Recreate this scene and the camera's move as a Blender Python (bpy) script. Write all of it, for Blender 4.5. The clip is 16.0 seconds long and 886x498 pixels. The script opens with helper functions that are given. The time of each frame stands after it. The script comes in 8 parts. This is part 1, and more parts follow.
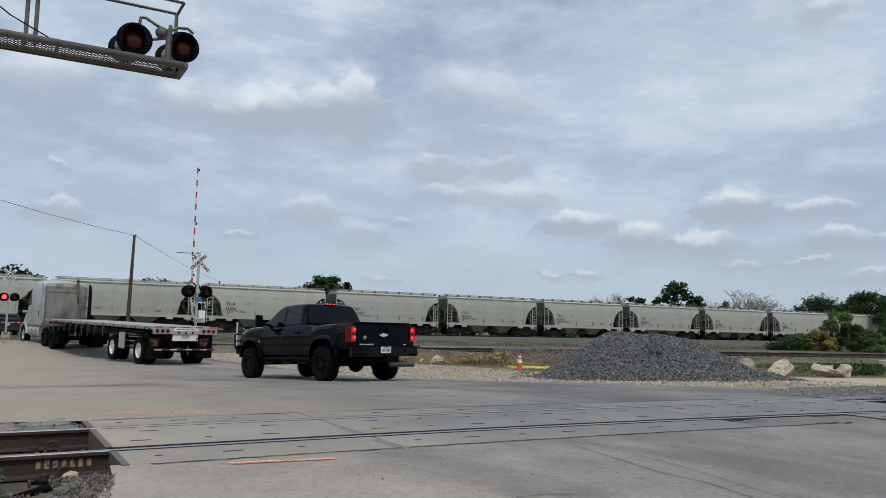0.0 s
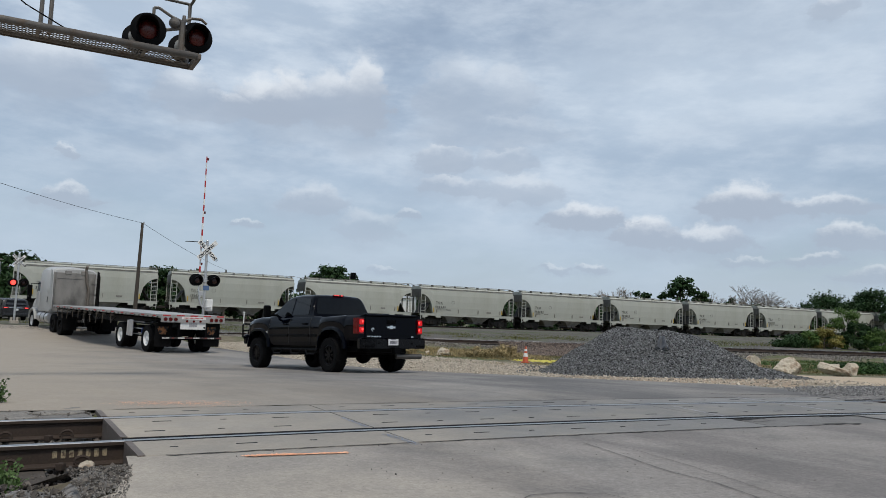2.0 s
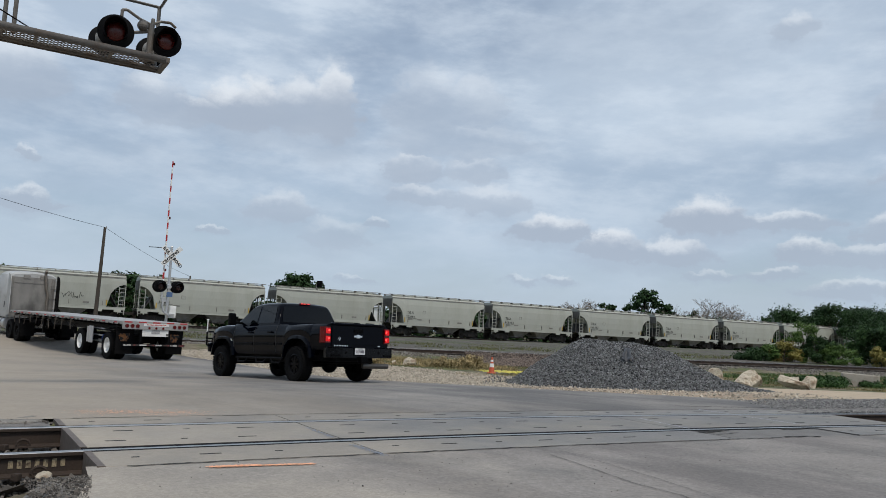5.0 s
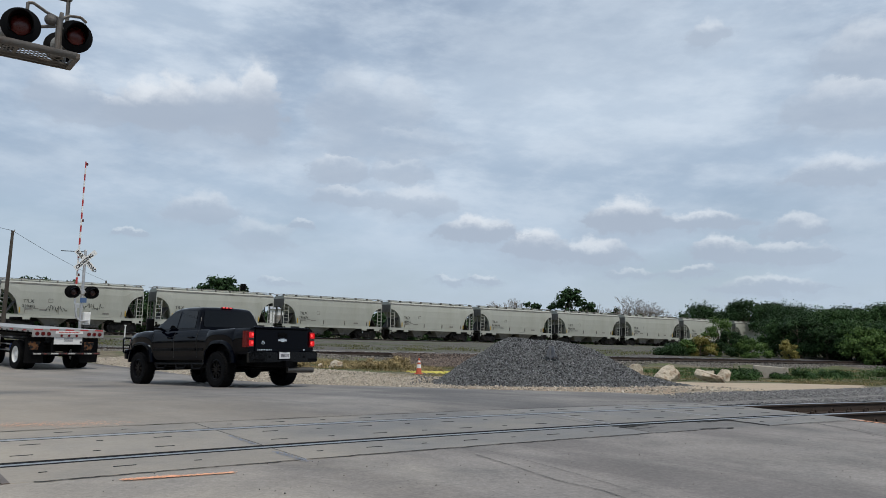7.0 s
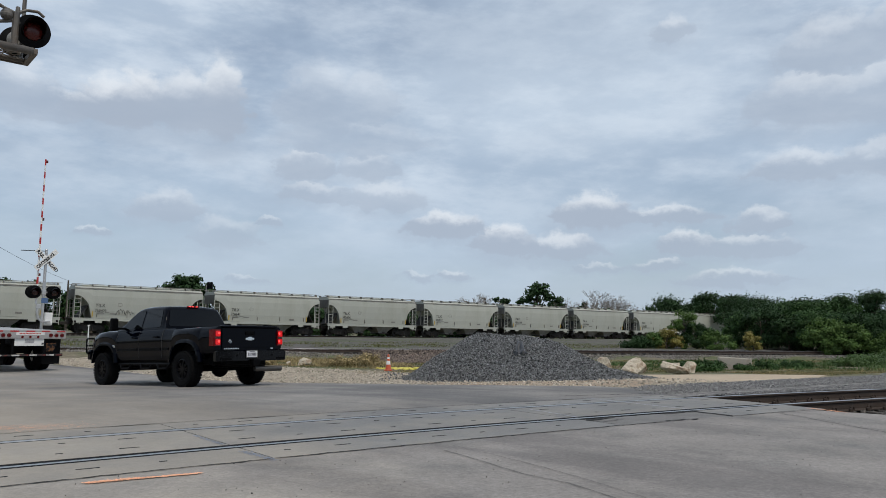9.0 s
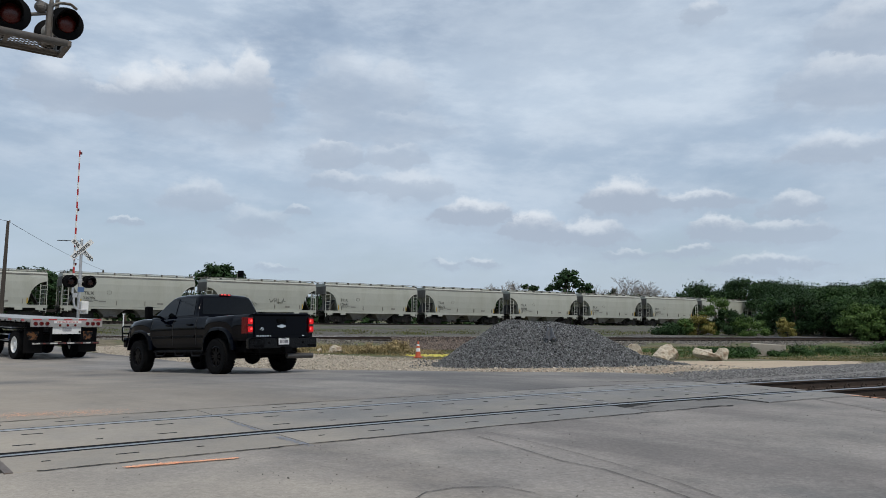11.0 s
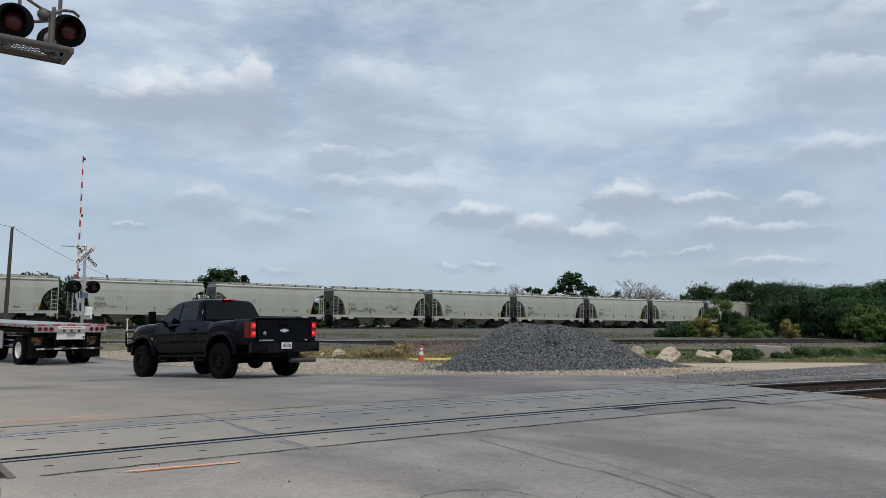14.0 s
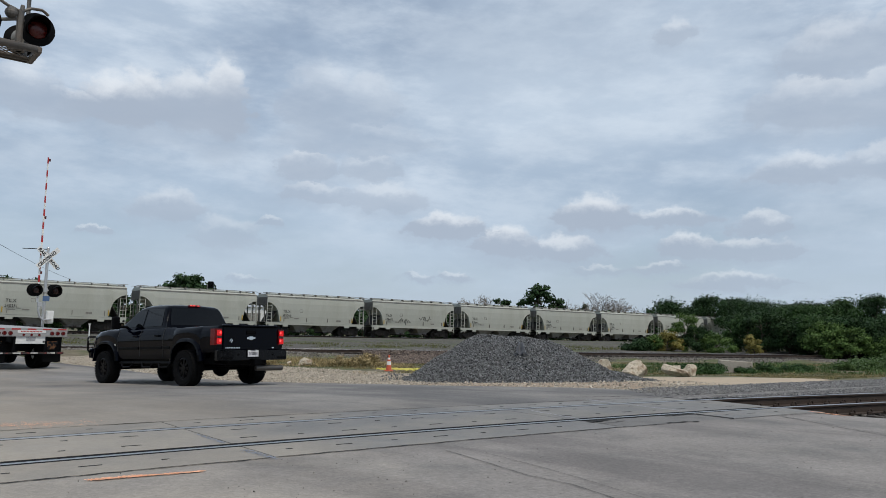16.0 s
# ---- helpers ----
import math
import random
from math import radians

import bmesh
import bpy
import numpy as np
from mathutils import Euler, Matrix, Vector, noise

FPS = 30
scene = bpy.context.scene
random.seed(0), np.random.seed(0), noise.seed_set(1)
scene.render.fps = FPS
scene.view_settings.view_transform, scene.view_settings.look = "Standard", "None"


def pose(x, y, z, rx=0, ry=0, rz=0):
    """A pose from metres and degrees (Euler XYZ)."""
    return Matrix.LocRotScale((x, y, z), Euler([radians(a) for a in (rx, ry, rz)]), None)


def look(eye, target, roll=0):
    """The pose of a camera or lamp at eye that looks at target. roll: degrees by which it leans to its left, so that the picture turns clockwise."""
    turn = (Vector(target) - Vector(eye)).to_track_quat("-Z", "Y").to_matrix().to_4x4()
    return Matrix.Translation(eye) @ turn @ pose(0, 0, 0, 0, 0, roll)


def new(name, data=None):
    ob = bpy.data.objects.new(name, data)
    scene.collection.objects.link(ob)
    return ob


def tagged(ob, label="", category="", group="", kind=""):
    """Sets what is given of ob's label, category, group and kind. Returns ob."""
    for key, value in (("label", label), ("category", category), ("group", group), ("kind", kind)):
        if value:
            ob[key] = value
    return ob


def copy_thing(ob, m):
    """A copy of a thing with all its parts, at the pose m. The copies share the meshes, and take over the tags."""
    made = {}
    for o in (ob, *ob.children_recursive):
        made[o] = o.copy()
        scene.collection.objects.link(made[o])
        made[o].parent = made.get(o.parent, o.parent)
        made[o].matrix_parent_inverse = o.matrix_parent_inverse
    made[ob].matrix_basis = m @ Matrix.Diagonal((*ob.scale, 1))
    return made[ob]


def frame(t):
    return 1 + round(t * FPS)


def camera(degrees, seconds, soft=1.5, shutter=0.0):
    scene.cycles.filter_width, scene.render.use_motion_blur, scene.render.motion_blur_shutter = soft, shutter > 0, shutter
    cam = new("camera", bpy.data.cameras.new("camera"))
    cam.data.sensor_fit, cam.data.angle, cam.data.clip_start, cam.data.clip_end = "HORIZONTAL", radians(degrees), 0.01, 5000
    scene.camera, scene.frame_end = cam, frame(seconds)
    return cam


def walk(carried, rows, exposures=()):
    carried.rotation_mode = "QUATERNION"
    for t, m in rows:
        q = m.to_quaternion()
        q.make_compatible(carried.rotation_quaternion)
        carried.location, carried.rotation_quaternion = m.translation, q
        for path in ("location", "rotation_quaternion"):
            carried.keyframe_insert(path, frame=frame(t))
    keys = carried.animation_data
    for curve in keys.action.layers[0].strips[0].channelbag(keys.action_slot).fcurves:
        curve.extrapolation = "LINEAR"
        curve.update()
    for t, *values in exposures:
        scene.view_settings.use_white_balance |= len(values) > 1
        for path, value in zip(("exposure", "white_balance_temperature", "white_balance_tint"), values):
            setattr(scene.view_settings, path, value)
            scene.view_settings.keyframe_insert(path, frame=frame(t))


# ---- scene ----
cam = camera(60.16, 16.0, soft=0.4)
EYE = 1.10  # metres above the rail tops of the near track
PATH = [
    (0.0, 0.045, 0.016, -0.065, 96.057, -1.062, 9.739),
    (0.5, 0.054, 0.017, -0.053, 95.675, -1.268, 10.409),
    (1.0, 0.002, -0.010, -0.046, 95.300, -1.524, 10.660),
    (1.5, -0.015, -0.048, -0.019, 95.186, -1.759, 10.528),
    (2.0, -0.019, -0.034, -0.021, 95.404, -1.940, 10.094),
    (2.5, -0.009, -0.026, -0.022, 95.697, -2.079, 9.596),
    (3.0, -0.016, -0.040, -0.015, 95.933, -2.225, 9.172),
    (3.5, -0.022, -0.043, -0.015, 96.027, -2.386, 8.876),
    (6.0, -0.056, -0.013, -0.014, 96.366, -2.180, 5.556),
    (6.5, -0.042, -0.025, 0.002, 96.403, -1.817, 3.987),
    (7.0, -0.019, 0.004, -0.005, 96.472, -1.449, 2.189),
    (7.5, 0.013, -0.007, 0.008, 96.483, -1.231, 0.702),
    (8.0, 0.021, 0.004, 0.008, 96.494, -1.006, -0.301),
    (8.5, -0.003, 0.007, 0.007, 96.405, -0.884, -0.537),
    (9.0, 0.000, 0.000, 0.000, 96.206, -0.696, -0.076),
    (9.5, -0.025, -0.012, -0.014, 95.866, -0.592, 0.810),
    (10.0, -0.035, 0.020, -0.012, 95.546, -0.503, 1.703),
    (12.5, -0.028, 0.012, -0.010, 95.162, -0.462, 2.243),
    (13.0, -0.010, -0.005, -0.015, 95.251, -0.387, 2.404),
    (13.5, -0.019, 0.001, -0.009, 95.342, -0.257, 2.414),
    (14.0, -0.002, -0.011, -0.009, 95.500, -0.207, 2.331),
    (14.5, -0.004, -0.011, -0.008, 95.652, -0.307, 2.129),
    (15.0, -0.016, -0.020, -0.003, 95.794, -0.517, 1.767),
    (15.5, -0.001, -0.018, 0.002, 95.995, -0.806, 1.076),
    (16.0, -0.017, -0.011, -0.008, 96.289, -1.109, -0.046),
]
walk(cam, [(t, pose(x, y, z + EYE, rx, ry, rz)) for t, x, y, z, rx, ry, rz in PATH])

# ---- light: hazy bright sky with broken cloud, veiled high sun ----
SUN_AZ, SUN_EL = 148.0, 60.0
sun = bpy.data.lights.new("sun", "SUN")
sun.energy, sun.angle, sun.color = 1.9, radians(10), (1.0, 0.93, 0.82)
sun_ob = new("sun", sun)
_a, _e = radians(SUN_AZ), radians(SUN_EL)
sun_ob.matrix_world = look((40 * math.sin(_a) * math.cos(_e), 40 * math.cos(_a) * math.cos(_e), 40 * math.sin(_e)), (0, 0, 0))
scene.view_settings.exposure = 0.0

# clouds as bearing, elevation of the base, half width, height in degrees, and how white their tops are
HEAPED = [
    (-24.3, 14.8, 2.6, 2.3, 1.0), (-22.1, 15.1, 2.1, 2.7, 1.0), (-19.1, 15.2, 2.8, 2.9, 0.85), (-16.7, 15.3, 2.0, 4.0, 1.0), (-26.8, 14.6, 2.5, 1.1, 0.7),
    (-29.6, 15.2, 2.6, 2.0, 0.5), (-28.4, 14.0, 2.8, 1.0, 0.4), (-38.5, 15.1, 3.8, 2.9, 0.5), (-9.8, 16.0, 3.2, 3.6, 0.30), (-5.9, 16.6, 2.6, 2.5, 0.22), (-6.9, 13.9, 6.0, 2.0, 0.15),
]
LOW_ROWS = [
    (0.2, 7.6, 3.3, 1.4, 0.95), (4.7, 6.5, 2.4, 1.7, 1.0), (8.7, 6.0, 3.6, 1.4, 0.9), (11.3, 8.5, 3.2, 1.9, 1.0), (16.4, 8.3, 3.7, 1.0, 0.7), (22.7, 7.6, 2.1, 1.3, 0.65),
    (17.6, 6.2, 2.1, 1.3, 0.9), (21.4, 6.0, 4.0, 1.0, 0.65), (20.9, 3.8, 4.0, 0.9, 0.7), (0.9, 4.1, 1.2, 0.6, 0.7), (16.0, 4.9, 1.9, 0.6, 0.6), (11.6, 4.7, 2.6, 0.5, 0.5),
]
SMALL_PUFFS = [
    (-10.5, 11.8, 2.3, 1.8, 0.55), (-5.8, 11.9, 2.4, 1.5, 0.4), (-9.6, 9.9, 2.7, 1.1, 0.45), (-4.5, 9.6, 3.4, 1.5, 0.42), (-20.1, 8.2, 2.9, 1.7, 0.5), (-15.9, 6.5, 2.8, 1.6, 0.3),
    (-13.2, 7.7, 1.2, 0.5, 0.4), (-37.0, 10.5, 1.1, 0.6, 0.5), (-36.9, 7.3, 2.4, 1.1, 0.65), (-14.6, 3.5, 1.8, 0.4, 0.4), (-24.9, 6.5, 1.2, 0.4, 0.5), (-1.8, 4.1, 1.4, 0.4, 0.5),
]
RIGHT_DECK = [(17.1, 21.2, 1.8, 1.4, 0.5), (27.9, 18.6, 4.0, 2.6, 0.5), (26.4, 15.3, 4.7, 2.7, 0.55), (30.5, 15.2, 3.0, 2.8, 0.4), (25.5, 11.2, 3.7, 1.5, 0.6), (30.2, 11.2, 3.0, 1.6, 0.5), (33.0, 19.5, 4.0, 2.2, 0.5)]


def build_world():
    world = bpy.data.worlds.new("sky")
    scene.world = world
    world.use_nodes = True
    nt = world.node_tree
    nt.nodes.clear()
    N, L = nt.nodes.new, nt.links.new

    def val(sock, v):
        if isinstance(v, (int, float)):
            sock.default_value = v
        else:
            L(v, sock)

    def m(op, a, b=0.0, c=0.0, clamp=False):
        n = N("ShaderNodeMath")
        n.operation, n.use_clamp = op, clamp
        for s, v in zip(n.inputs, (a, b, c)):
            val(s, v)
        return n.outputs[0]

    def ramp(x, lo, hi, a=0.0, b=1.0):
        n = N("ShaderNodeMapRange")
        n.interpolation_type = "SMOOTHSTEP"
        for s, v in zip(n.inputs[:5], (x, lo, hi, a, b)):
            val(s, v)
        return n.outputs[0]

    def fbm(vec, scale, detail, rough=0.55):
        n = N("ShaderNodeTexNoise")
        L(vec, n.inputs["Vector"])
        n.inputs["Scale"].default_value, n.inputs["Detail"].default_value, n.inputs["Roughness"].default_value = scale, detail, rough
        return n.outputs["Fac"]

    def vec(x, y, z):
        n = N("ShaderNodeCombineXYZ")
        for s, v in zip(n.inputs, (x, y, z)):
            val(s, v)
        return n.outputs[0]

    def mix(f, a, b):
        n = N("ShaderNodeMix")
        n.data_type = "RGBA"
        val(n.inputs[0], f)
        for s, v in ((n.inputs[6], a), (n.inputs[7], b)):
            if isinstance(v, tuple):
                s.default_value = (*v, 1)
            else:
                L(v, s)
        return n.outputs[2]

    co = N("ShaderNodeTexCoord").outputs["Generated"]
    sep = N("ShaderNodeSeparateXYZ")
    L(co, sep.inputs[0])
    x, y, z = sep.outputs
    az = m("MULTIPLY", m("ARCTAN2", x, y), 57.2958)
    el = m("MULTIPLY", m("ARCSINE", z), 57.2958)
    # clear sky
    sky = N("ShaderNodeTexSky")
    sky.sky_type, sky.sun_disc = "NISHITA", False
    sky.sun_elevation, sky.sun_rotation = radians(SUN_EL), radians(SUN_AZ)
    sky.air_density, sky.dust_density, sky.ozone_density = 1.0, 1.5, 1.5
    g = N("ShaderNodeMix")
    g.data_type, g.blend_type = "RGBA", "MULTIPLY"
    g.inputs[0].default_value = 1
    L(sky.outputs[0], g.inputs[6])
    g.inputs[7].default_value = (0.085, 0.085, 0.085, 1)
    # thin high veil: broad sheets, crossing fibres, a thin bluer place low on the right
    p1 = vec(m("MULTIPLY", az, 0.030), m("MULTIPLY_ADD", el, 0.075, m("MULTIPLY", az, -0.010)), 0.3)
    veil = ramp(fbm(p1, 1.3, 7, 0.58), 0.34, 0.64)
    p2 = vec(m("MULTIPLY_ADD", az, 0.060, m("MULTIPLY", el, -0.05)), m("MULTIPLY_ADD", el, 0.17, m("MULTIPLY", az, 0.02)), 4.0)
    fibre = ramp(fbm(p2, 2.0, 10, 0.60), 0.38, 0.68)
    p3 = vec(m("MULTIPLY", az, 0.045), m("MULTIPLY", el, 0.13), 9.0)
    grey = ramp(fbm(p3, 1.5, 8, 0.58), 0.46, 0.70)
    tx, ty = m("MULTIPLY_ADD", az, 0.075, -0.86), m("MULTIPLY_ADD", el, 0.24, -2.7)
    thin = ramp(m("ADD", m("MULTIPLY", tx, tx), m("MULTIPLY", ty, ty)), 1.1, 0.0, 0.0, 0.45)
    veil = m("MAXIMUM", m("SUBTRACT", veil, thin), 0.0)
    col = mix(m("MULTIPLY_ADD", veil, 0.42, 0.40), g.outputs[2], (0.475, 0.575, 0.70))
    col = mix(m("MULTIPLY", m("MULTIPLY", fibre, m("MULTIPLY_ADD", veil, 0.6, 0.4)), ramp(el, 4.0, 14.0, 0.25, 0.72)), col, (0.635, 0.715, 0.81))
    col = mix(m("MULTIPLY", grey, 0.24), col, (0.37, 0.445, 0.55))
    bx, by = m("MULTIPLY_ADD", az, 0.062, -0.62), m("MULTIPLY_ADD", el, 0.15, -2.85)
    col = mix(ramp(m("ADD", m("MULTIPLY", bx, bx), m("MULTIPLY", by, by)), 1.3, 0.0, 0.0, 0.40), col, (0.60, 0.69, 0.79))
    # haze near the horizon
    col = mix(ramp(el, 10.0, 0.0, 0.0, 0.60), col, (0.44, 0.535, 0.65))
    # heaped clouds: lit billowing tops, flat soft grey bases
    wv = vec(m("MULTIPLY", az, 0.55), m("MULTIPLY", el, 0.70), 2.0)
    w1 = m("SUBTRACT", fbm(wv, 1.0, 7, 0.60), 0.5)
    wv2 = vec(m("MULTIPLY", az, 0.50), m("MULTIPLY", el, 0.65), 7.0)
    w2 = m("SUBTRACT", fbm(wv2, 1.0, 7, 0.62), 0.5)
    az2 = m("MULTIPLY_ADD", w1, 3.6, az)
    el2 = m("MULTIPLY_ADD", w2, 2.0, el)
    at = vec(az2, el2, 0.0)
    most, total, lift, white, under = 0.0, 0.0, 0.0, 0.0, 0.0
    for a, e, w, h, b in HEAPED + LOW_ROWS + SMALL_PUFFS + RIGHT_DECK:
        n = N("ShaderNodeVectorMath")
        n.operation = "MULTIPLY_ADD"
        L(at, n.inputs[0])
        w, h = 1.2 * w, 1.25 * h
        n.inputs[1].default_value = (1 / w, 1 / h, 0)
        n.inputs[2].default_value = (-a / w, -e / h, 0)
        q = N("ShaderNodeSeparateXYZ")
        L(n.outputs[0], q.inputs[0])
        u, v = q.outputs[0], q.outputs[1]
        uu = m("MULTIPLY", u, u)
        f = m("MAXIMUM", m("SUBTRACT", m("SUBTRACT", 1.0, uu), m("MAXIMUM", v, m("MULTIPLY", v, -2.2))), 0.0)
        most = m("MAXIMUM", f, most)
        total = m("ADD", f, total)
        lift = m("MULTIPLY_ADD", f, v, lift)
        white = m("MULTIPLY_ADD", f, b, white)
        lo = m("ADD", v, 0.15)
        gd = m("SUBTRACT", m("MULTIPLY_ADD", uu, -0.55, 1.0), m("MULTIPLY", lo, m("MULTIPLY", lo, 1.8)))
        under = m("MAXIMUM", m("MULTIPLY", gd, 0.45 + 0.55 * b), under)
    part_of = m("ADD", total, 0.03)
    shade = ramp(m("DIVIDE", lift, part_of), 0.16, 0.70)
    white = m("DIVIDE", white, part_of)
    body = mix(shade, (0.37, 0.43, 0.525), (0.80, 0.83, 0.865))
    col = mix(ramp(under, 0.0, 0.9, 0.0, 0.55), col, (0.385, 0.46, 0.565))
    col = mix(m("MULTIPLY", m("MULTIPLY", ramp(most, 0.02, 0.40), m("MULTIPLY_ADD", white, 0.75, 0.12)), ramp(el, 3.0, 9.0, 0.6, 0.9)), col, body)
    # ground colour below the horizon
    col = mix(ramp(el, -0.2, -1.5), col, (0.16, 0.16, 0.15))
    bg = N("ShaderNodeBackground")
    L(col, bg.inputs[0])
    bg.inputs[1].default_value = 1.07
    out = N("ShaderNodeOutputWorld")
    L(bg.outputs[0], out.inputs[0])


build_world()

# ---- materials ----
MATS = {}


def mat(name, col, rough=0.6, metal=0.0, var=0.12, scale=6.0, fine=60.0, bump=0.0, bscale=40.0, stain=None, sscale=1.2,
        slo=0.5, shi=0.7, streak=None, stscale=0.5, stlo=0.5, sthi=0.66, turn=0.0, coat=0.0, speck=0.0, spscale=70.0, dust=None, rand=0.0, island=0.0, emit=None, power=0.0, spec=0.5, aniso=(1, 1, 1), trans=0.0):
    """One procedural surface: base colour varied at two scales, optional stains, relief, per-piece variation."""
    if name in MATS:
        return MATS[name]
    mt = bpy.data.materials.new(name)
    mt.use_nodes = True
    nt = mt.node_tree
    N, L = nt.nodes.new, nt.links.new
    b = nt.nodes["Principled BSDF"]
    tc = N("ShaderNodeTexCoord")
    mp = N("ShaderNodeMapping")
    mp.inputs["Scale"].default_value = aniso
    L(tc.outputs["Object"], mp.inputs[0])

    def noise_of(s, detail=5):
        n = N("ShaderNodeTexNoise")
        n.inputs["Scale"].default_value, n.inputs["Detail"].default_value, n.inputs["Roughness"].default_value = s, detail, 0.6
        L(mp.outputs[0], n.inputs["Vector"])
        return n.outputs["Fac"]

    def rng(x, a, c, lo=0.25, hi=0.75):
        n = N("ShaderNodeMapRange")
        L(x, n.inputs[0])
        for k, v in zip((1, 2, 3, 4), (lo, hi, a, c)):
            n.inputs[k].default_value = v
        return n.outputs[0]

    def mul(x, f):
        n = N("ShaderNodeMix")
        n.data_type, n.blend_type = "RGBA", "MULTIPLY"
        n.inputs[0].default_value = 1
        L(x, n.inputs[6])
        L(f, n.inputs[7])
        return n.outputs[2]

    rgb = N("ShaderNodeRGB")
    rgb.outputs[0].default_value = (*col, 1)
    c = rgb.outputs[0]
    if stain:
        mx = N("ShaderNodeMix")
        mx.data_type = "RGBA"
        L(rng(noise_of(sscale, 7), 0, 1, slo, shi), mx.inputs[0])
        L(c, mx.inputs[6])
        mx.inputs[7].default_value = (*stain, 1)
        c = mx.outputs[2]
    if streak:
        # long worn or dusty streaks along one direction
        m1, m2 = N("ShaderNodeMapping"), N("ShaderNodeMapping")
        m1.inputs["Rotation"].default_value = (0, 0, -turn)
        m2.inputs["Scale"].default_value = (0.28, 1.0, 1.0)
        L(tc.outputs["Object"], m1.inputs[0])
        L(m1.outputs[0], m2.inputs[0])
        n2 = N("ShaderNodeTexNoise")
        n2.inputs["Scale"].default_value, n2.inputs["Detail"].default_value, n2.inputs["Roughness"].default_value = stscale, 8, 0.62
        L(m2.outputs[0], n2.inputs["Vector"])
        mx = N("ShaderNodeMix")
        mx.data_type = "RGBA"
        L(rng(n2.outputs["Fac"], 0, 0.8, stlo, sthi), mx.inputs[0])
        L(c, mx.inputs[6])
        mx.inputs[7].default_value = (*streak, 1)
        c = mx.outputs[2]
    if var:
        c = mul(c, rng(noise_of(scale), 1 - var, 1 + var))
        c = mul(c, rng(noise_of(fine, 3), 1 - var * 0.7, 1 + var * 0.7))
    if dust:
        # pale dust on the left part of the crossing, fading out raggedly along the tracks
        sep = N("ShaderNodeSeparateXYZ")
        L(tc.outputs["Object"], sep.inputs[0])
        a1, a2, a3 = N("ShaderNodeMath"), N("ShaderNodeMath"), N("ShaderNodeMath")
        a1.operation, a2.operation, a3.operation = "MULTIPLY", "MULTIPLY_ADD", "MULTIPLY_ADD"
        L(sep.outputs[0], a1.inputs[0])
        a1.inputs[1].default_value = 0.788
        L(sep.outputs[1], a2.inputs[0])
        a2.inputs[1].default_value = 0.616
        L(a1.outputs[0], a2.inputs[2])
        L(noise_of(0.45, 8), a3.inputs[0])
        a3.inputs[1].default_value = 9.0
        L(a2.outputs[0], a3.inputs[2])
        mx = N("ShaderNodeMix")
        mx.data_type = "RGBA"
        L(rng(a3.outputs[0], 1, 0, dust[3], dust[4]), mx.inputs[0])
        L(c, mx.inputs[6])
        mx.inputs[7].default_value = (*dust[:3], 1)
        c = mx.outputs[2]
    if speck:
        for k, sc in ((1.0, spscale), (0.7, spscale * 0.28)):
            vo = N("ShaderNodeTexVoronoi")
            vo.inputs["Scale"].default_value = sc
            L(mp.outputs[0], vo.inputs["Vector"])
            sp = N("ShaderNodeSeparateColor")
            L(vo.outputs["Color"], sp.inputs[0])
            c = mul(c, rng(sp.outputs[0], 1 - speck * k, 1 + speck * k, 0.0, 1.0))
    if rand:
        oi = N("ShaderNodeObjectInfo")
        c = mul(c, rng(oi.outputs["Random"], 1 - rand, 1 + rand, 0, 1))
    if island:
        ge = N("ShaderNodeNewGeometry")
        c = mul(c, rng(ge.outputs["Random Per Island"], 1 - island, 1 + island, 0, 1))
    L(c, b.inputs["Base Color"])
    if var and rough < 0.95:
        L(rng(noise_of(scale * 2), max(0.02, rough - 0.12), min(1, rough + 0.12)), b.inputs["Roughness"])
    else:
        b.inputs["Roughness"].default_value = rough
    b.inputs["Metallic"].default_value = metal
    b.inputs["Coat Weight"].default_value = coat
    b.inputs["Coat Roughness"].default_value = 0.06
    b.inputs["Specular IOR Level"].default_value = spec
    b.inputs["Transmission Weight"].default_value = trans
    if bump:
        bp = N("ShaderNodeBump")
        bp.inputs["Strength"].default_value = 1.0
        bp.inputs["Distance"].default_value = bump
        L(noise_of(bscale, 6), bp.inputs["Height"])
        L(bp.outputs[0], b.inputs["Normal"])
    if emit:
        b.inputs["Emission Color"].default_value = (*emit, 1)
        b.inputs["Emission Strength"].default_value = power
    MATS[name] = mt
    return mt


M_ROAD = mat("asphalt", (0.182, 0.171, 0.162), 0.92, speck=0.05, spscale=40, streak=(0.100, 0.097, 0.096), stscale=0.42, stlo=0.44, sthi=0.58, turn=radians(141), dust=(0.32, 0.277, 0.225, 4.5, 11.0), var=0.24, scale=0.7, fine=18, bump=0.003, bscale=45, stain=(0.27, 0.25, 0.225), sscale=0.3, slo=0.42, shi=0.66)
M_ROAD_NEAR = mat("worn asphalt with exposed stone", (0.236, 0.216, 0.199), 0.92, speck=0.10, spscale=90, streak=(0.158, 0.144, 0.136), stscale=0.62, stlo=0.49, sthi=0.58, turn=radians(141), dust=(0.40, 0.355, 0.295, 4.2, 8.2), var=0.24, scale=1.1, fine=28, bump=0.004, bscale=40, stain=(0.16, 0.153, 0.145), sscale=0.6, slo=0.50, shi=0.66)
M_PATCH = mat("bitumen patch", (0.165, 0.158, 0.150), 0.9, var=0.2, scale=3, fine=100, bump=0.006, bscale=70)
M_TAR = mat("tar", (0.035, 0.034, 0.032), 0.9, var=0.2, spec=0.15)
M_CRACK = mat("dusty crack", (0.085, 0.081, 0.076), 0.95, var=0.3, scale=5, fine=60)
